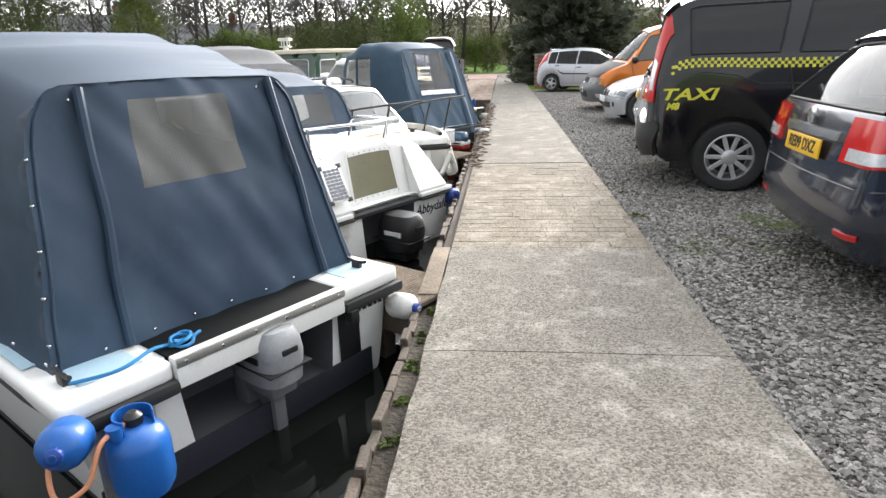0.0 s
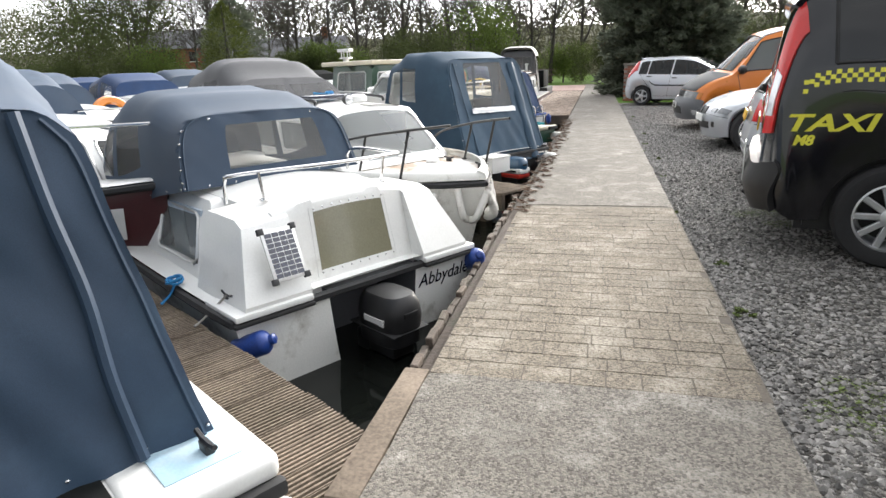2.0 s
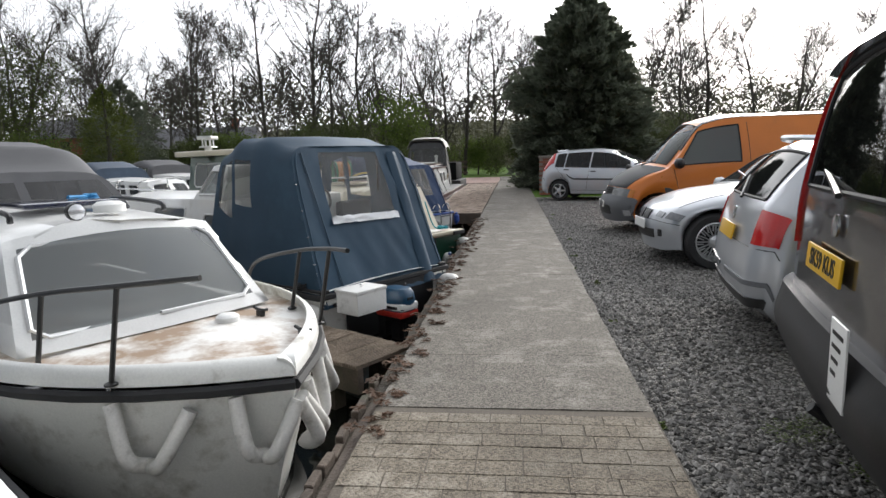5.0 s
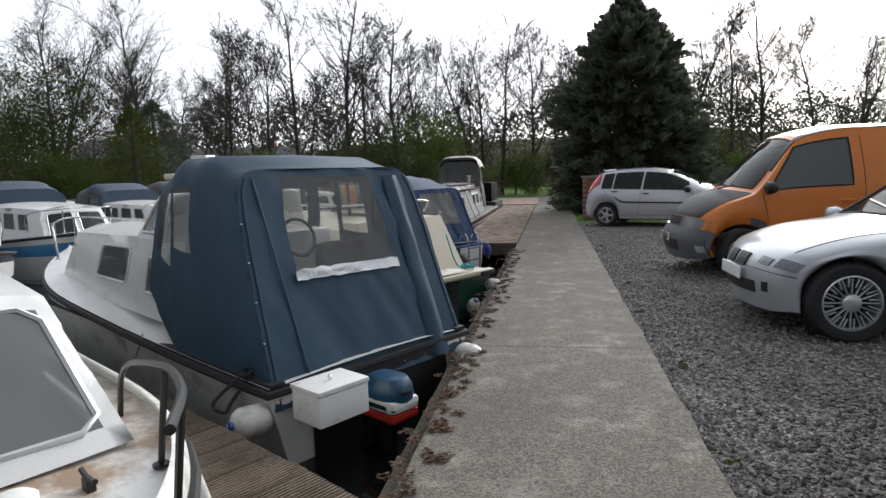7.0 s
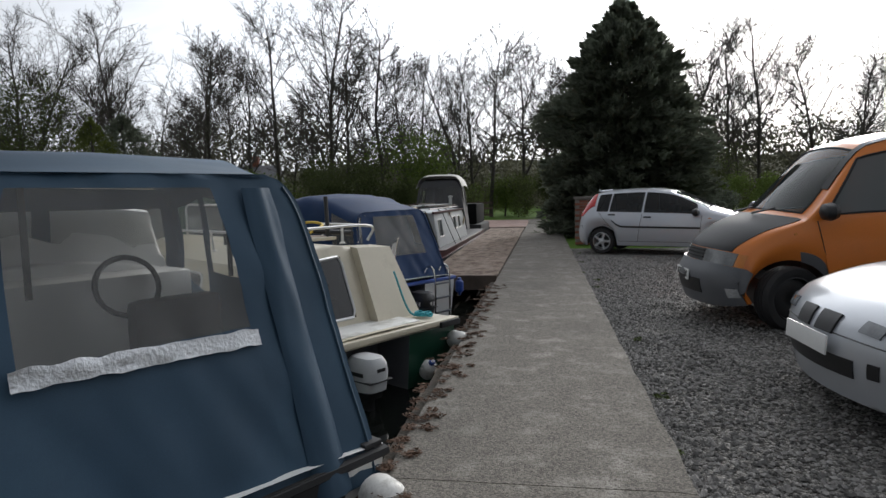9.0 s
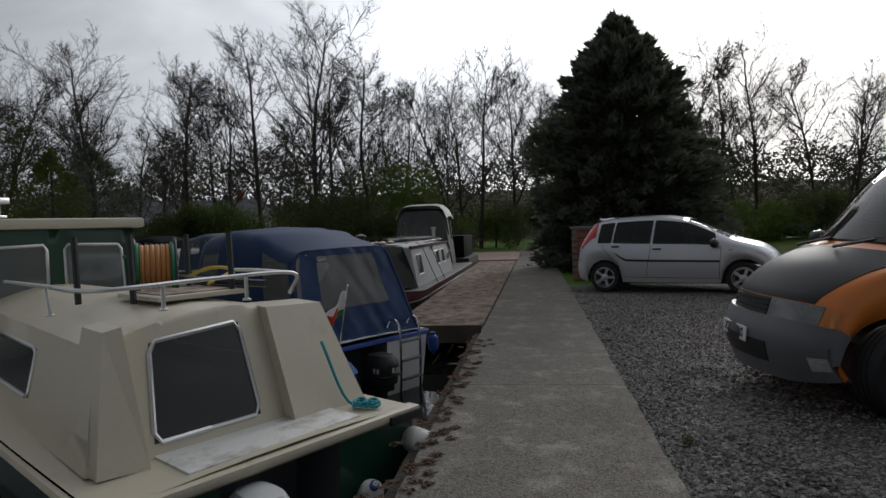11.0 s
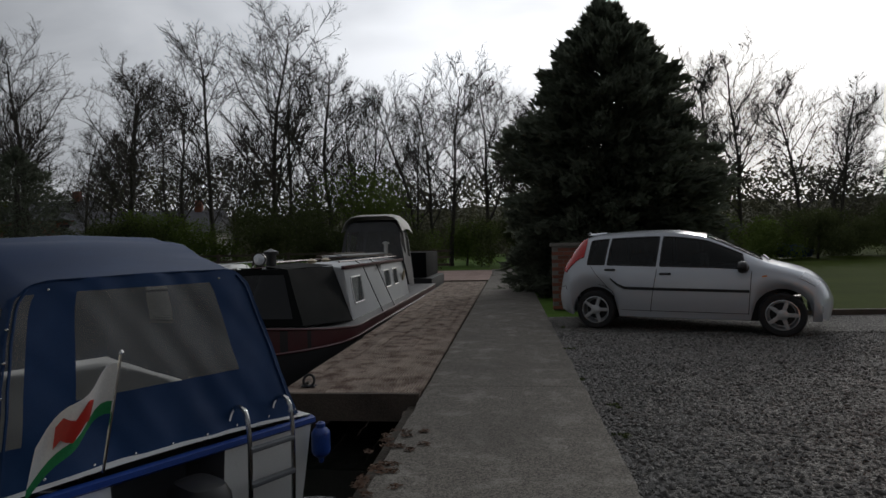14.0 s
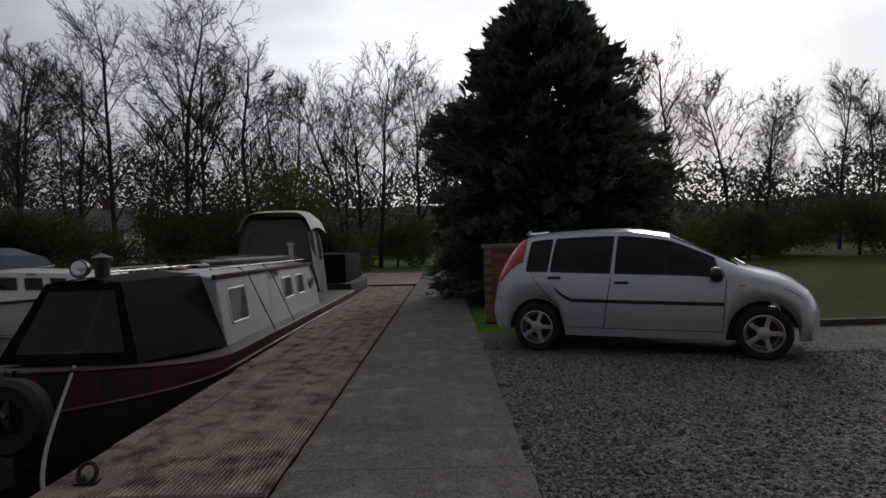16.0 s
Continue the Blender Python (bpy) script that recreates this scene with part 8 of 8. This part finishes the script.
def conifer(x, y, h, w, material, label, seed, count=26000, shoulder=0.6):
    """An evergreen: trunk and some hundreds of drooping sprays, each with its own length, set thick with needles."""
    t = thing("conifer_tree", pose(x, y, -0.06), label, "tree")
    part("trunk", tube(bmesh.new(), [(0, 0, 0), (0.05, 0, h * 0.5), (0, 0, h * 0.97)], 0.2, 8, True, [w * 0.05, w * 0.03, 0.02]), M["bark"], t)
    g = np.random.default_rng(seed)
    nb = 1000
    zb = 1 - (1 - (np.arange(nb) + g.random(nb)) / nb) ** 0.75
    ab = g.random(nb) * 2 * math.pi
    prof = np.interp(zb, [0, 0.3, shoulder, 0.75, 0.88, 1.0], [0.93, 1.0, 0.90, 0.60, 0.30, 0.02]) * w / 2
    broad = 1 + 0.09 * np.sin(ab * 3 + zb * 9) + 0.06 * np.sin(ab * 7 - zb * 21)
    reach = prof * broad * (0.80 + 0.30 * g.random(nb) ** 2)
    rise = np.interp(zb, [0, 0.5, 1.0], [-0.10, 0.18, 0.9])
    per = count // nb
    k = np.repeat(np.arange(nb), per)
    n = len(k)
    along = 0.35 + 0.68 * g.random(n) ** 0.7
    width = (1.1 - along) * 0.34 * reach[k]
    rad = reach[k] * along
    ca, sa = np.cos(ab[k]), np.sin(ab[k])
    off = g.normal(size=n) * width * 0.6
    zz = 0.12 + zb[k] * (h - 0.35) + rise[k] * rad * 0.5 - 0.10 * (along ** 3) * reach[k] + g.normal(size=n) * (0.05 + 0.10 * width)
    p = np.stack([ca * rad - sa * off, sa * rad + ca * off, np.clip(zz, 0.03, h)], 1)
    out = np.stack([ca, sa, 0.15 + rise[k]], 1) + g.normal(size=(n, 3)) * 0.42
    out /= np.linalg.norm(out, axis=1)[:, None]
    b = np.cross(out, g.normal(size=(n, 3)))
    b /= np.linalg.norm(b, axis=1)[:, None]
    s = (0.08 + 0.13 * g.random(n) ** 2)[:, None] * (w / 5.5)
    quad = np.stack([p - out * s * 0.6, p + b * s * 0.28, p + out * s * 1.25, p - b * s * 0.28], 1)
    leaf_part("crown", quad.reshape(-1, 3), np.arange(n * 4).reshape(-1, 4), material, t)
    return t


conifer(3.45, 29.8, 8.0, 5.5, M["conifer"], "large dark conifer behind a parked hatchback", 3, 140000, 0.52)
conifer(-19.5, 33, 5.6, 3.2, M["conifer_gold"], "bushy yellow-green conifer on the far bank", 4, 14000)


def bush(x, y, w, h, material, label, seed, count=2600, size=0.10):
    t = thing("bush", pose(x, y, -0.06), label, "bush", "bushes along the far bank")
    g = np.random.default_rng(seed)
    part("stems", tube(bmesh.new(), [(0, 0, 0), (0.1, 0, h * 0.4), (0, 0.1, h * 0.7)], 0.05, 5, True, [0.08, 0.05, 0.02]), M["bark"], t)
    c = [(g.normal() * w * 0.24, g.normal() * w * 0.2, h * (0.2 + 0.6 * g.random())) for _ in range(16)]
    v, f = leaf_cloud(g, c, [h * 0.26] * 16, count, size)
    v[:, 2] = np.maximum(v[:, 2], 0.02)
    leaf_part("leaves", v, f, material, t)
    return t


for k in range(34):
    x = -50 + 3.0 * k
    y = 45.5 + 2.2 * math.sin(k * 1.7)
    if -2.5 < x < 10:
        y += 5
    bush(x, y, 5.0, 2.6 + 1.8 * ((k * 29) % 7) / 7, M["leaf" if k % 5 == 1 else "leaf_dull"], "green spring hedgerow bush under bare trees", 100 + k, 10000, 0.065)
bush(-37, 46, 9.0, 12.5, M["leaf_dull"], "tall dense willow in thin spring leaf", 303, 16000, 0.10)
bush(-46, 50, 9.0, 12.0, M["leaf_dull"], "tall dense willow in thin spring leaf", 304, 14000, 0.10)
bush(-6.6, 47, 4.0, 6.6, M["leaf"], "tall bush in fresh green leaf", 301, 9000, 0.085)
bush(-19.5, 44, 4.6, 3.6, M["leaf"], "rounded yellow-green willow bush", 302, 9000, 0.075)
conifer(-24, 41, 7.0, 5.0, M["conifer"], "broad dark evergreen on the far bank", 6, 16000)
# the woods behind, too far to count
g = np.random.default_rng(77)
n = 120000
wx = -110 + 220 * g.random(n)
top = 10.0 + 2.0 * np.sin(wx * 0.13) + 1.2 * np.sin(wx * 0.41 + 1) + 0.8 * np.sin(wx * 1.1)
c = np.stack([wx, 78 + 8 * g.random(n), top * g.random(n) ** 1.1], 1)
v, f = leaf_cloud(g, c, [0.9] * n, n, 0.24)
wood = leaf_part("far_woods", v, f, M["far_wood"], None)
tagged(wood, "hazy grey-brown woods behind the marina", "woods", kind="stuff")


bm, _ = panel(lambda u, v: Vector((u, 96 + 22 * v, v ** 0.6 * (8.2 + 1.6 * noise.noise((u * 0.03, 1, 0)) + 1.1 * noise.noise((u * 0.13, 4, 0)) + 0.6 * noise.noise((u * 0.5, v * 3, 2))) - 0.3)), (-170, 170, 260), (0, 1, 8))
tagged(part("backdrop", bm, M["far_wood"]), "dark wooded rise closing the view beyond the trees", "hillside", kind="structure")


# ---- second row of boats across the fairway ----
def far_cruiser(m, L, W, hull_m, canopy_m, label, cover=0.5, tall=0.0, stripe=None, tender=False):
    b = thing("cabin_cruiser", m, label, "boat", "boats across the fairway")
    f = hull(b, L, W, 0.25, 0.62, hull_m, M["black_rubber"], M["grp_white"], full=0.5)
    house(b, "cabin", L * 0.34, L * 0.82, W * 0.42, W * 0.30, 0.28, 0.95 + tall, 0.88 + tall, 0.0, 0.55, 0.12, M["grp_white"], fore=[(0.08, 0.46, 0.2, 0.85), (0.54, 0.92, 0.2, 0.85)], port=[(0.08, 0.34, 0.4, 0.85), (0.40, 0.58, 0.4, 0.85), (0.64, 0.80, 0.4, 0.85)], pane=M["car_glass"])
    if stripe:
        for s in (1, -1):
            sheet, _ = panel(lambda u, v: f(u, s * (0.80 + 0.12 * v)) + Vector((0, 0.006 * s, 0)), (0.02, 0.95, 20), (0, 1, 2))
            part("hull_stripe", sheet, stripe, b)
    if cover:
        canopy(b, [(0.2, 0.15, W * 0.42, 0.3, 1.35 + tall, 0.12), (L * 0.2, 0.0, W * 0.43, 0.35, 1.5 + tall, 0.12), (L * 0.38, -0.5, W * 0.4, 0.6, 1.3 + tall, 0.14)], canopy_m, 6.0, aft=[(-0.5, 0.5, 0.45, 0.85)], side=[(0.2, 0.9, 0.45, 0.82), (1.1, 1.7, 0.45, 0.82)])
    rail(b, [(L * 0.72, W * 0.34, 0.55), (L * 0.75, W * 0.33, 0.92), (L * 0.98, 0, 1.02), (L * 0.75, -W * 0.33, 0.92), (L * 0.72, -W * 0.34, 0.55)], [((L * 0.86, s * W * 0.19, 0.97), (L * 0.86, s * W * 0.19, 0.55)) for s in (1, -1)], 0.013)
    return b


far_cruiser(pose(-7.2, 7.9, 0, 0, 0, -28), 5.6, 2.0, M["maroon"], M["navy"], "maroon and white cruiser with a navy hood", stripe=M["grp_white"])
far_cruiser(pose(-9.6, 10.6, 0, 0, 0, -30), 6.2, 2.1, M["grp_white"], M["navy"], "white cruiser with a navy hood and orange lifebuoy")
far_cruiser(pose(-13.5, 13.2, 0, 0, 0, -30), 6.4, 2.1, M["blue_paint"], M["royal"], "pale blue and white cruiser with a blue cover")
far_cruiser(pose(-11.6, 15.4, 0, 0, 0, -28), 6.0, 2.1, M["car_navy"], M["royal"], "dark blue hulled cruiser with a blue cover", stripe=M["grp_white"])
far_cruiser(pose(-13.2, 19.4, 0, 0, 0, -30), 7.0, 2.2, M["grp_white"], M["navy"], "white and sky blue cruiser", stripe=M["blue_paint"], tall=0.1)
far_cruiser(pose(-13.0, 22.8, 0, 0, 0, -30), 6.4, 2.2, M["grp_white"], M["navy"], "white cruiser with dark canopies", stripe=M["pale_blue"])
far_cruiser(pose(-13.6, 26.4, 0, 0, 0, -30), 7.2, 2.3, M["grp_white"], M["grey_canvas"], "white cruiser with a grey hood", tall=0.05)
far_cruiser(pose(-11.0, 29.6, 0, 0, 0, -18), 6.6, 2.2, M["grp_white"], M["navy"], "white cabin cruiser lying beyond a narrowboat", cover=0.5)
far_cruiser(pose(-14.5, 31.6, 0, 0, 0, -20), 6.6, 2.2, M["grp_white"], M["black_canvas"], "white cruiser under a dark cover")
far_cruiser(pose(-18.0, 16.5, 0, 0, 0, -30), 6.4, 2.1, M["grp_white"], M["navy"], "white cruiser under a navy hood by the far bank", stripe=M["blue_paint"])
far_cruiser(pose(-19.0, 21.5, 0, 0, 0, -30), 6.4, 2.1, M["grp_white"], M["royal"], "white cruiser under a blue hood by the far bank")
far_cruiser(pose(-19.5, 26.5, 0, 0, 0, -30), 6.4, 2.1, M["grp_white"], M["navy"], "white cruiser under a navy hood by the far bank")
ring = thing("lifebuoy", pose(-7.0, 10.1, 0.78, 75, 0, 60), "orange lifebuoy on a cabin roof", "lifebuoy")
part("ring", lathe(bmesh.new(), [(0.2, -0.05), (0.28, -0.06), (0.32, 0), (0.28, 0.06), (0.2, 0.05), (0.18, 0), (0.2, -0.05)], n=24, cap=False), M["lamp_amber"], ring)
post = thing("flue_post", pose(-5.38, 16.2, 0), "tall galvanised flue with a square cowl on a boat roof", "flue")
part("pipe", tube(bmesh.new(), [(0, 0, -0.42), (0, 0, 1.68)], 0.07, 10), M["alu"], post)
part("cowl", box(bmesh.new(), -0.15, 0.15, -0.15, 0.15, 1.80, 1.87, 0.01), M["alu"], post)
for k in range(8):
    a = math.pi / 4 * k
    part("cowl_bar", tube(bmesh.new(), [(0.11 * math.cos(a), 0.11 * math.sin(a), 1.66), (0.11 * math.cos(a), 0.11 * math.sin(a), 1.81)], 0.012, 5), M["alu"], post)
part("cowl_base", box(bmesh.new(), -0.13, 0.13, -0.13, 0.13, 1.64, 1.67, 0.01), M["alu"], post)

# another narrowboat past the first, and its dark stern box
nb = thing("narrowboat", pose(-2.6, 31.4, 0, 0, 0, 90), "dark moored narrowboat beyond the timber deck", "boat", "moored boats")
part("hull", box(bmesh.new(), 0, 3.4, -1.0, 1.0, -0.9, 0.3, 0.05), M["nb_black_and_shade"], nb)
part("cabin", box(bmesh.new(), 0.3, 3.2, -0.8, 0.8, 0.3, 1.1, 0.06), M["black_canvas"], nb)
part("flue", tube(bmesh.new(), [(0.6, 0.2, 1.1), (0.6, 0.2, 1.6)], 0.05, 8), M["alu"], nb)

# ---- far bank: rail fence, sheds and houses ----
fence = thing("rail_fence", pose(0, 41.5, -0.06), "weathered timber rail fence along the far pasture", "fence")
for k in range(26):
    x = -46 + 1.8 * k
    if x < -2:
        part("post", box(bmesh.new(), x - 0.06, x + 0.06, -0.06, 0.06, 0, 1.2), M["old_wood"], fence)
for z in (0.45, 0.8, 1.1):
    part("rail", box(bmesh.new(), -46, -2, -0.1, -0.06, z - 0.05, z + 0.05), M["old_wood"], fence)


def cottage(x, y, w, d, h, label, material, turn=0):
    c = thing("house", pose(x, y, 0, 0, 0, turn), label, "house", "houses beyond the trees")
    part("wall", box(bmesh.new(), -w / 2, w / 2, -d / 2, d / 2, 0, h), material, c)
    bm = bmesh.new()
    loft(bm, [[(xx, -d / 2 - 0.3, h), (xx, 0, h + d * 0.35), (xx, d / 2 + 0.3, h)] for xx in (-w / 2 - 0.2, w / 2 + 0.2)])
    rf = part("roof", bm, M["roof_slate"], c)
    part("chimney", box(bmesh.new(), w * 0.3, w * 0.3 + 0.7, -0.35, 0.35, h + d * 0.2, h + d * 0.35 + 1.0), M["brick"], rf)
    n = int(w // 2.6)
    for k in range(n):
        for z in ((1.0,) if h < 4 else (0.9, 3.4)):
            xx = -w / 2 + (k + 0.5) * w / n
            wd = part("window", box(bmesh.new(), xx - 0.55, xx + 0.55, -d / 2 - 0.03, -d / 2 + 0.02, z, z + 1.2), M["car_glass"], c)
            part("frame", box(bmesh.new(), xx - 0.62, xx + 0.62, -d / 2 - 0.05, -d / 2 - 0.031, z - 0.08, z), M["white_paint"], wd)
    return c


cottage(-36, 72, 14, 7, 3.2, "long low pale building seen between the trees", M["render_wall"], 12)
cottage(-52, 76, 12, 7, 5.0, "red brick house with a slate roof beyond the trees", M["brick"], 8)
shed = thing("shed", pose(34, 48, 0.2), "low dark green shed across the lawn", "shed")
part("wall", box(bmesh.new(), -3, 3, -1.5, 1.5, 0, 1.2), M["grp_green"], shed)
part("roof", box(bmesh.new(), -3.2, 3.2, -1.7, 1.7, 1.2, 1.35, 0.03), M["roof_slate"], shed)

# ---- brick wall at the end of the car park ----
wall = thing("wall_brick", pose(1.62, 25.2, -0.04), "low red brick wall with a stone coping beside the walk", "wall", kind="structure")
part("core", box(bmesh.new(), 0.008, 2.9, 0.008, 0.2, 0, 1.25), M["mortar"], wall)
part("coping", box(bmesh.new(), -0.03, 2.95, -0.03, 0.24, 1.25, 1.32, 0.012), M["mortar"], wall)
BRICK = part("brick", box(bmesh.new(), 0, 0.215, 0, 0.10, 0, 0.065, 0.005, seg=1), M["brick"], wall, smooth=0, m=pose(0, 0, 0.01))
for row in range(16):
    for k in range(13):
        if row or k:
            x = k * 0.225 - (0.11 if row % 2 else 0)
            if -0.01 < x < 2.7 or k:
                ob = new("brick", BRICK.data)
                ob.parent, ob.matrix_basis = wall, pose(max(x, 0.0), 0, 0.01 + row * 0.0765)

# ---- border and paving at the far end of the walk ----
paving = thing("paving", pose(-0.1, 34.2, 0.0), "pinkish paved landing at the end of the deck", "pavement", kind="structure")
part("bed", box(bmesh.new(), -4.4, 0.1, 0.9, 10, -0.07, -0.012), M["block_joint"], paving)
for i in range(9):
    for k in range(14):
        part("paver", box(bmesh.new(), -4.4 + i * 0.5, -4.4 + i * 0.5 + 0.488, 0.9 + k * 0.6, 0.9 + k * 0.6 + 0.588, -0.02, 0.0), M["paving_pink"], paving, smooth=0)
walk2 = thing("garden_path", pose(0.15, 38, 0.0), "pale stone garden path", "pavement", kind="structure")
for k in range(10):
    part("flagstone", box(bmesh.new(), -0.1 - 0.02 * k, 0.95 - 0.02 * k, k * 0.62, k * 0.62 + 0.6, -0.06, 0.012, 0.008), M["concrete"], walk2)
for k in range(9):
    x, y = 1.5 + 0.12 * math.sin(k * 2), 34.2 + 0.75 * k
    t = thing("flower_clump", pose(x, y, -0.04), "clump of small white flowers edging the path", "flowers", "border flowers")
    g = np.random.default_rng(500 + k)
    v, f = leaf_cloud(g, [(g.normal() * 0.15, g.normal() * 0.2, 0.12 + 0.2 * g.random()) for _ in range(6)], [0.12] * 6, 260, 0.05)
    leaf_part("leaves", v, f, M["leaf_dull"], t)
    v, f = leaf_cloud(g, [(g.normal() * 0.15, g.normal() * 0.2, 0.30 + 0.1 * g.random()) for _ in range(6)], [0.1] * 6, 60, 0.035)
    leaf_part("petals", v, f, M["petal"], t)
sign = thing("notice_board", pose(1.9, 40.0, -0.05), "small cream notice board on a post", "sign")
part("post", box(bmesh.new(), -0.04, 0.04, -0.04, 0.04, 0, 1.5), M["old_wood"], sign)
part("board", box(bmesh.new(), -0.3, 0.3, -0.06, -0.03, 0.9, 1.5, 0.01), M["grp_cream"], sign)
for k in range(5):
    x = 1.9 + 0.5 * k
    bush(x, 37.5 + 0.6 * k, 2.2, 1.4 + 0.2 * k, M["leaf_dull"], "dark shrub in the border beside the walk", 400 + k, 1600, 0.07)
bush(9.5, 40, 2.4, 1.5, M["conifer"], "dark clipped shrub at the edge of the lawn", 420, 1800, 0.07)
bush(12.0, 42, 3.0, 1.2, M["leaf"], "low shrub at the edge of the lawn", 421, 1600, 0.07)
parked = thing("covered_dinghy", pose(14.5, 45, 0.3), "small blue covered dinghy at the lawn's edge", "boat")
part("cover", lathe(bmesh.new(), [(0.5, 0.0), (0.55, 0.3), (0.35, 0.6), (0.05, 0.7)], Matrix.Diagonal((2.6, 1, 1, 1)), 20), M["royal"], parked)

# ---- timber piling along the water's edge ----
piling = thing("timber_edging", pose(0, 0, 0), "row of dark upright timber boards along the water's edge", "edging", kind="structure")
r = random.Random(4)
y = -1.5
BOARDS = [part("board", box(bmesh.new(), -0.02, 0.02, 0, 0.135, -1.2, 0.0, 0.006, seg=1), M["old_wood"], piling, smooth=0, m=pose(-0.11, y, -0.02))]
y += 0.14
while y < 7.9:
    if not 3.15 < y < 3.75:
        ob = new("board", BOARDS[0].data)
        ob.parent = piling
        ob.matrix_basis = pose(-0.115 + r.uniform(-0.012, 0.012), y, -0.03 + r.uniform(-0.03, 0.015), 0, r.uniform(-3, 3), r.uniform(-4, 4))
    y += 0.14
part("capping_plank", box(bmesh.new(), -0.13, -0.01, 3.15, 4.05, -0.05, -0.012, 0.008), M["jetty_wood"], piling, "pale weathered plank")
part("capping_plank", box(bmesh.new(), -0.075, -0.005, 4.1, 7.9, -0.09, -0.05, 0.008), M["old_wood"], piling)
part("backfill", box(bmesh.new(), -0.10, 0.0, -2, 34.5, -1.4, -0.075), M["soil"], piling, "earth and leaf litter behind the boards")
y = 9.0
while y < 18.1:
    ob = new("board", BOARDS[0].data)
    ob.parent = piling
    ob.matrix_basis = pose(-0.10 + r.uniform(-0.015, 0.015), y, -0.10 + r.uniform(-0.05, 0.02), 0, r.uniform(-3, 3), r.uniform(-4, 4))
    y += 0.15


# ---- small growth and litter on the walk and gravel ----
def scatter(name, label, category, spots, count, size, material, seed, spread, flatten=0.3):
    g = np.random.default_rng(seed)
    c = [(x + g.normal() * spread, y + g.normal() * spread, z) for x, y, z in spots for _ in range(4)]
    v, f = leaf_cloud(g, c, [spread * 0.7] * len(c), count, size)
    z0 = min(z for _, _, z in spots)
    v[:, 2] = z0 + np.abs(v[:, 2] - z0) * flatten
    ob = leaf_part(name, v, f, material, None)
    return tagged(ob, label, category, kind="stuff")


scatter("leaf_litter", "dead brown leaves and soil crumbs along the walk's edge", "litter", [(0.03 + 0.05 * math.sin(k * 3), 7.2 + 0.17 * k, 0.004) for k in range(60)], 8000, 0.018, M["litter"], 9, 0.06, 0.3)
scatter("edge_weeds", "moss and tiny weeds between boards and concrete", "weeds", [(-0.04, 1.8 + 0.3 * k, -0.07) for k in range(8)], 1200, 0.014, M["moss"], 10, 0.03, 0.7)
scatter("grass_tufts", "small grass tufts along the gravel's edge", "grass", [(1.50 + 0.1 * math.sin(k * 2.1), 5.0 + 1.32 * k + 0.5 * math.sin(k * 5), -0.03) for k in range(14)], 1500, 0.014, M["moss"], 12, 0.035, 0.7)
scatter("gravel_moss", "olive moss patches on the gravel", "moss", [(2.2, 4.6, -0.025), (2.5, 4.75, -0.025), (2.8, 4.5, -0.025), (2.0, 3.9, -0.025), (2.3, 7.2, -0.025)], 5000, 0.012, M["moss"], 13, 0.22, 0.08)

# ---- imprinted blocks in the walk, course by course ----
BLOCK = None
r = random.Random(8)
y = 4.003
while y < 7.36:
    x = 0.004 - r.uniform(0.0, 0.16)
    deep = r.choice((0.105, 0.12, 0.13, 0.145))
    while x < PATH_R - 0.03:
        ln = r.choice((0.15, 0.2, 0.2, 0.21, 0.25))
        x0, x1 = max(x, 0.004), min(x + ln, PATH_R - 0.004)
        if x1 - x0 > 0.05:
            if BLOCK is None:
                bm = box(bmesh.new(), 0, 1.0, 0, 0.1205, -0.03, 0.0, 0.003, seg=1)
                ob = BLOCK = part("block", bm, M["block"], pavement, smooth=0)
            else:
                ob = new("block", BLOCK.data)
                ob.parent = pavement
            ob.matrix_basis = pose(x0, y, r.uniform(-0.0025, 0.0005), r.uniform(-0.12, 0.12), r.uniform(-0.2, 0.2), r.uniform(-0.4, 0.4)) @ Matrix.Diagonal((x1 - x0 - 0.006, (deep - 0.002) / 0.1205, 1, 1))
        x += ln
    y += deep
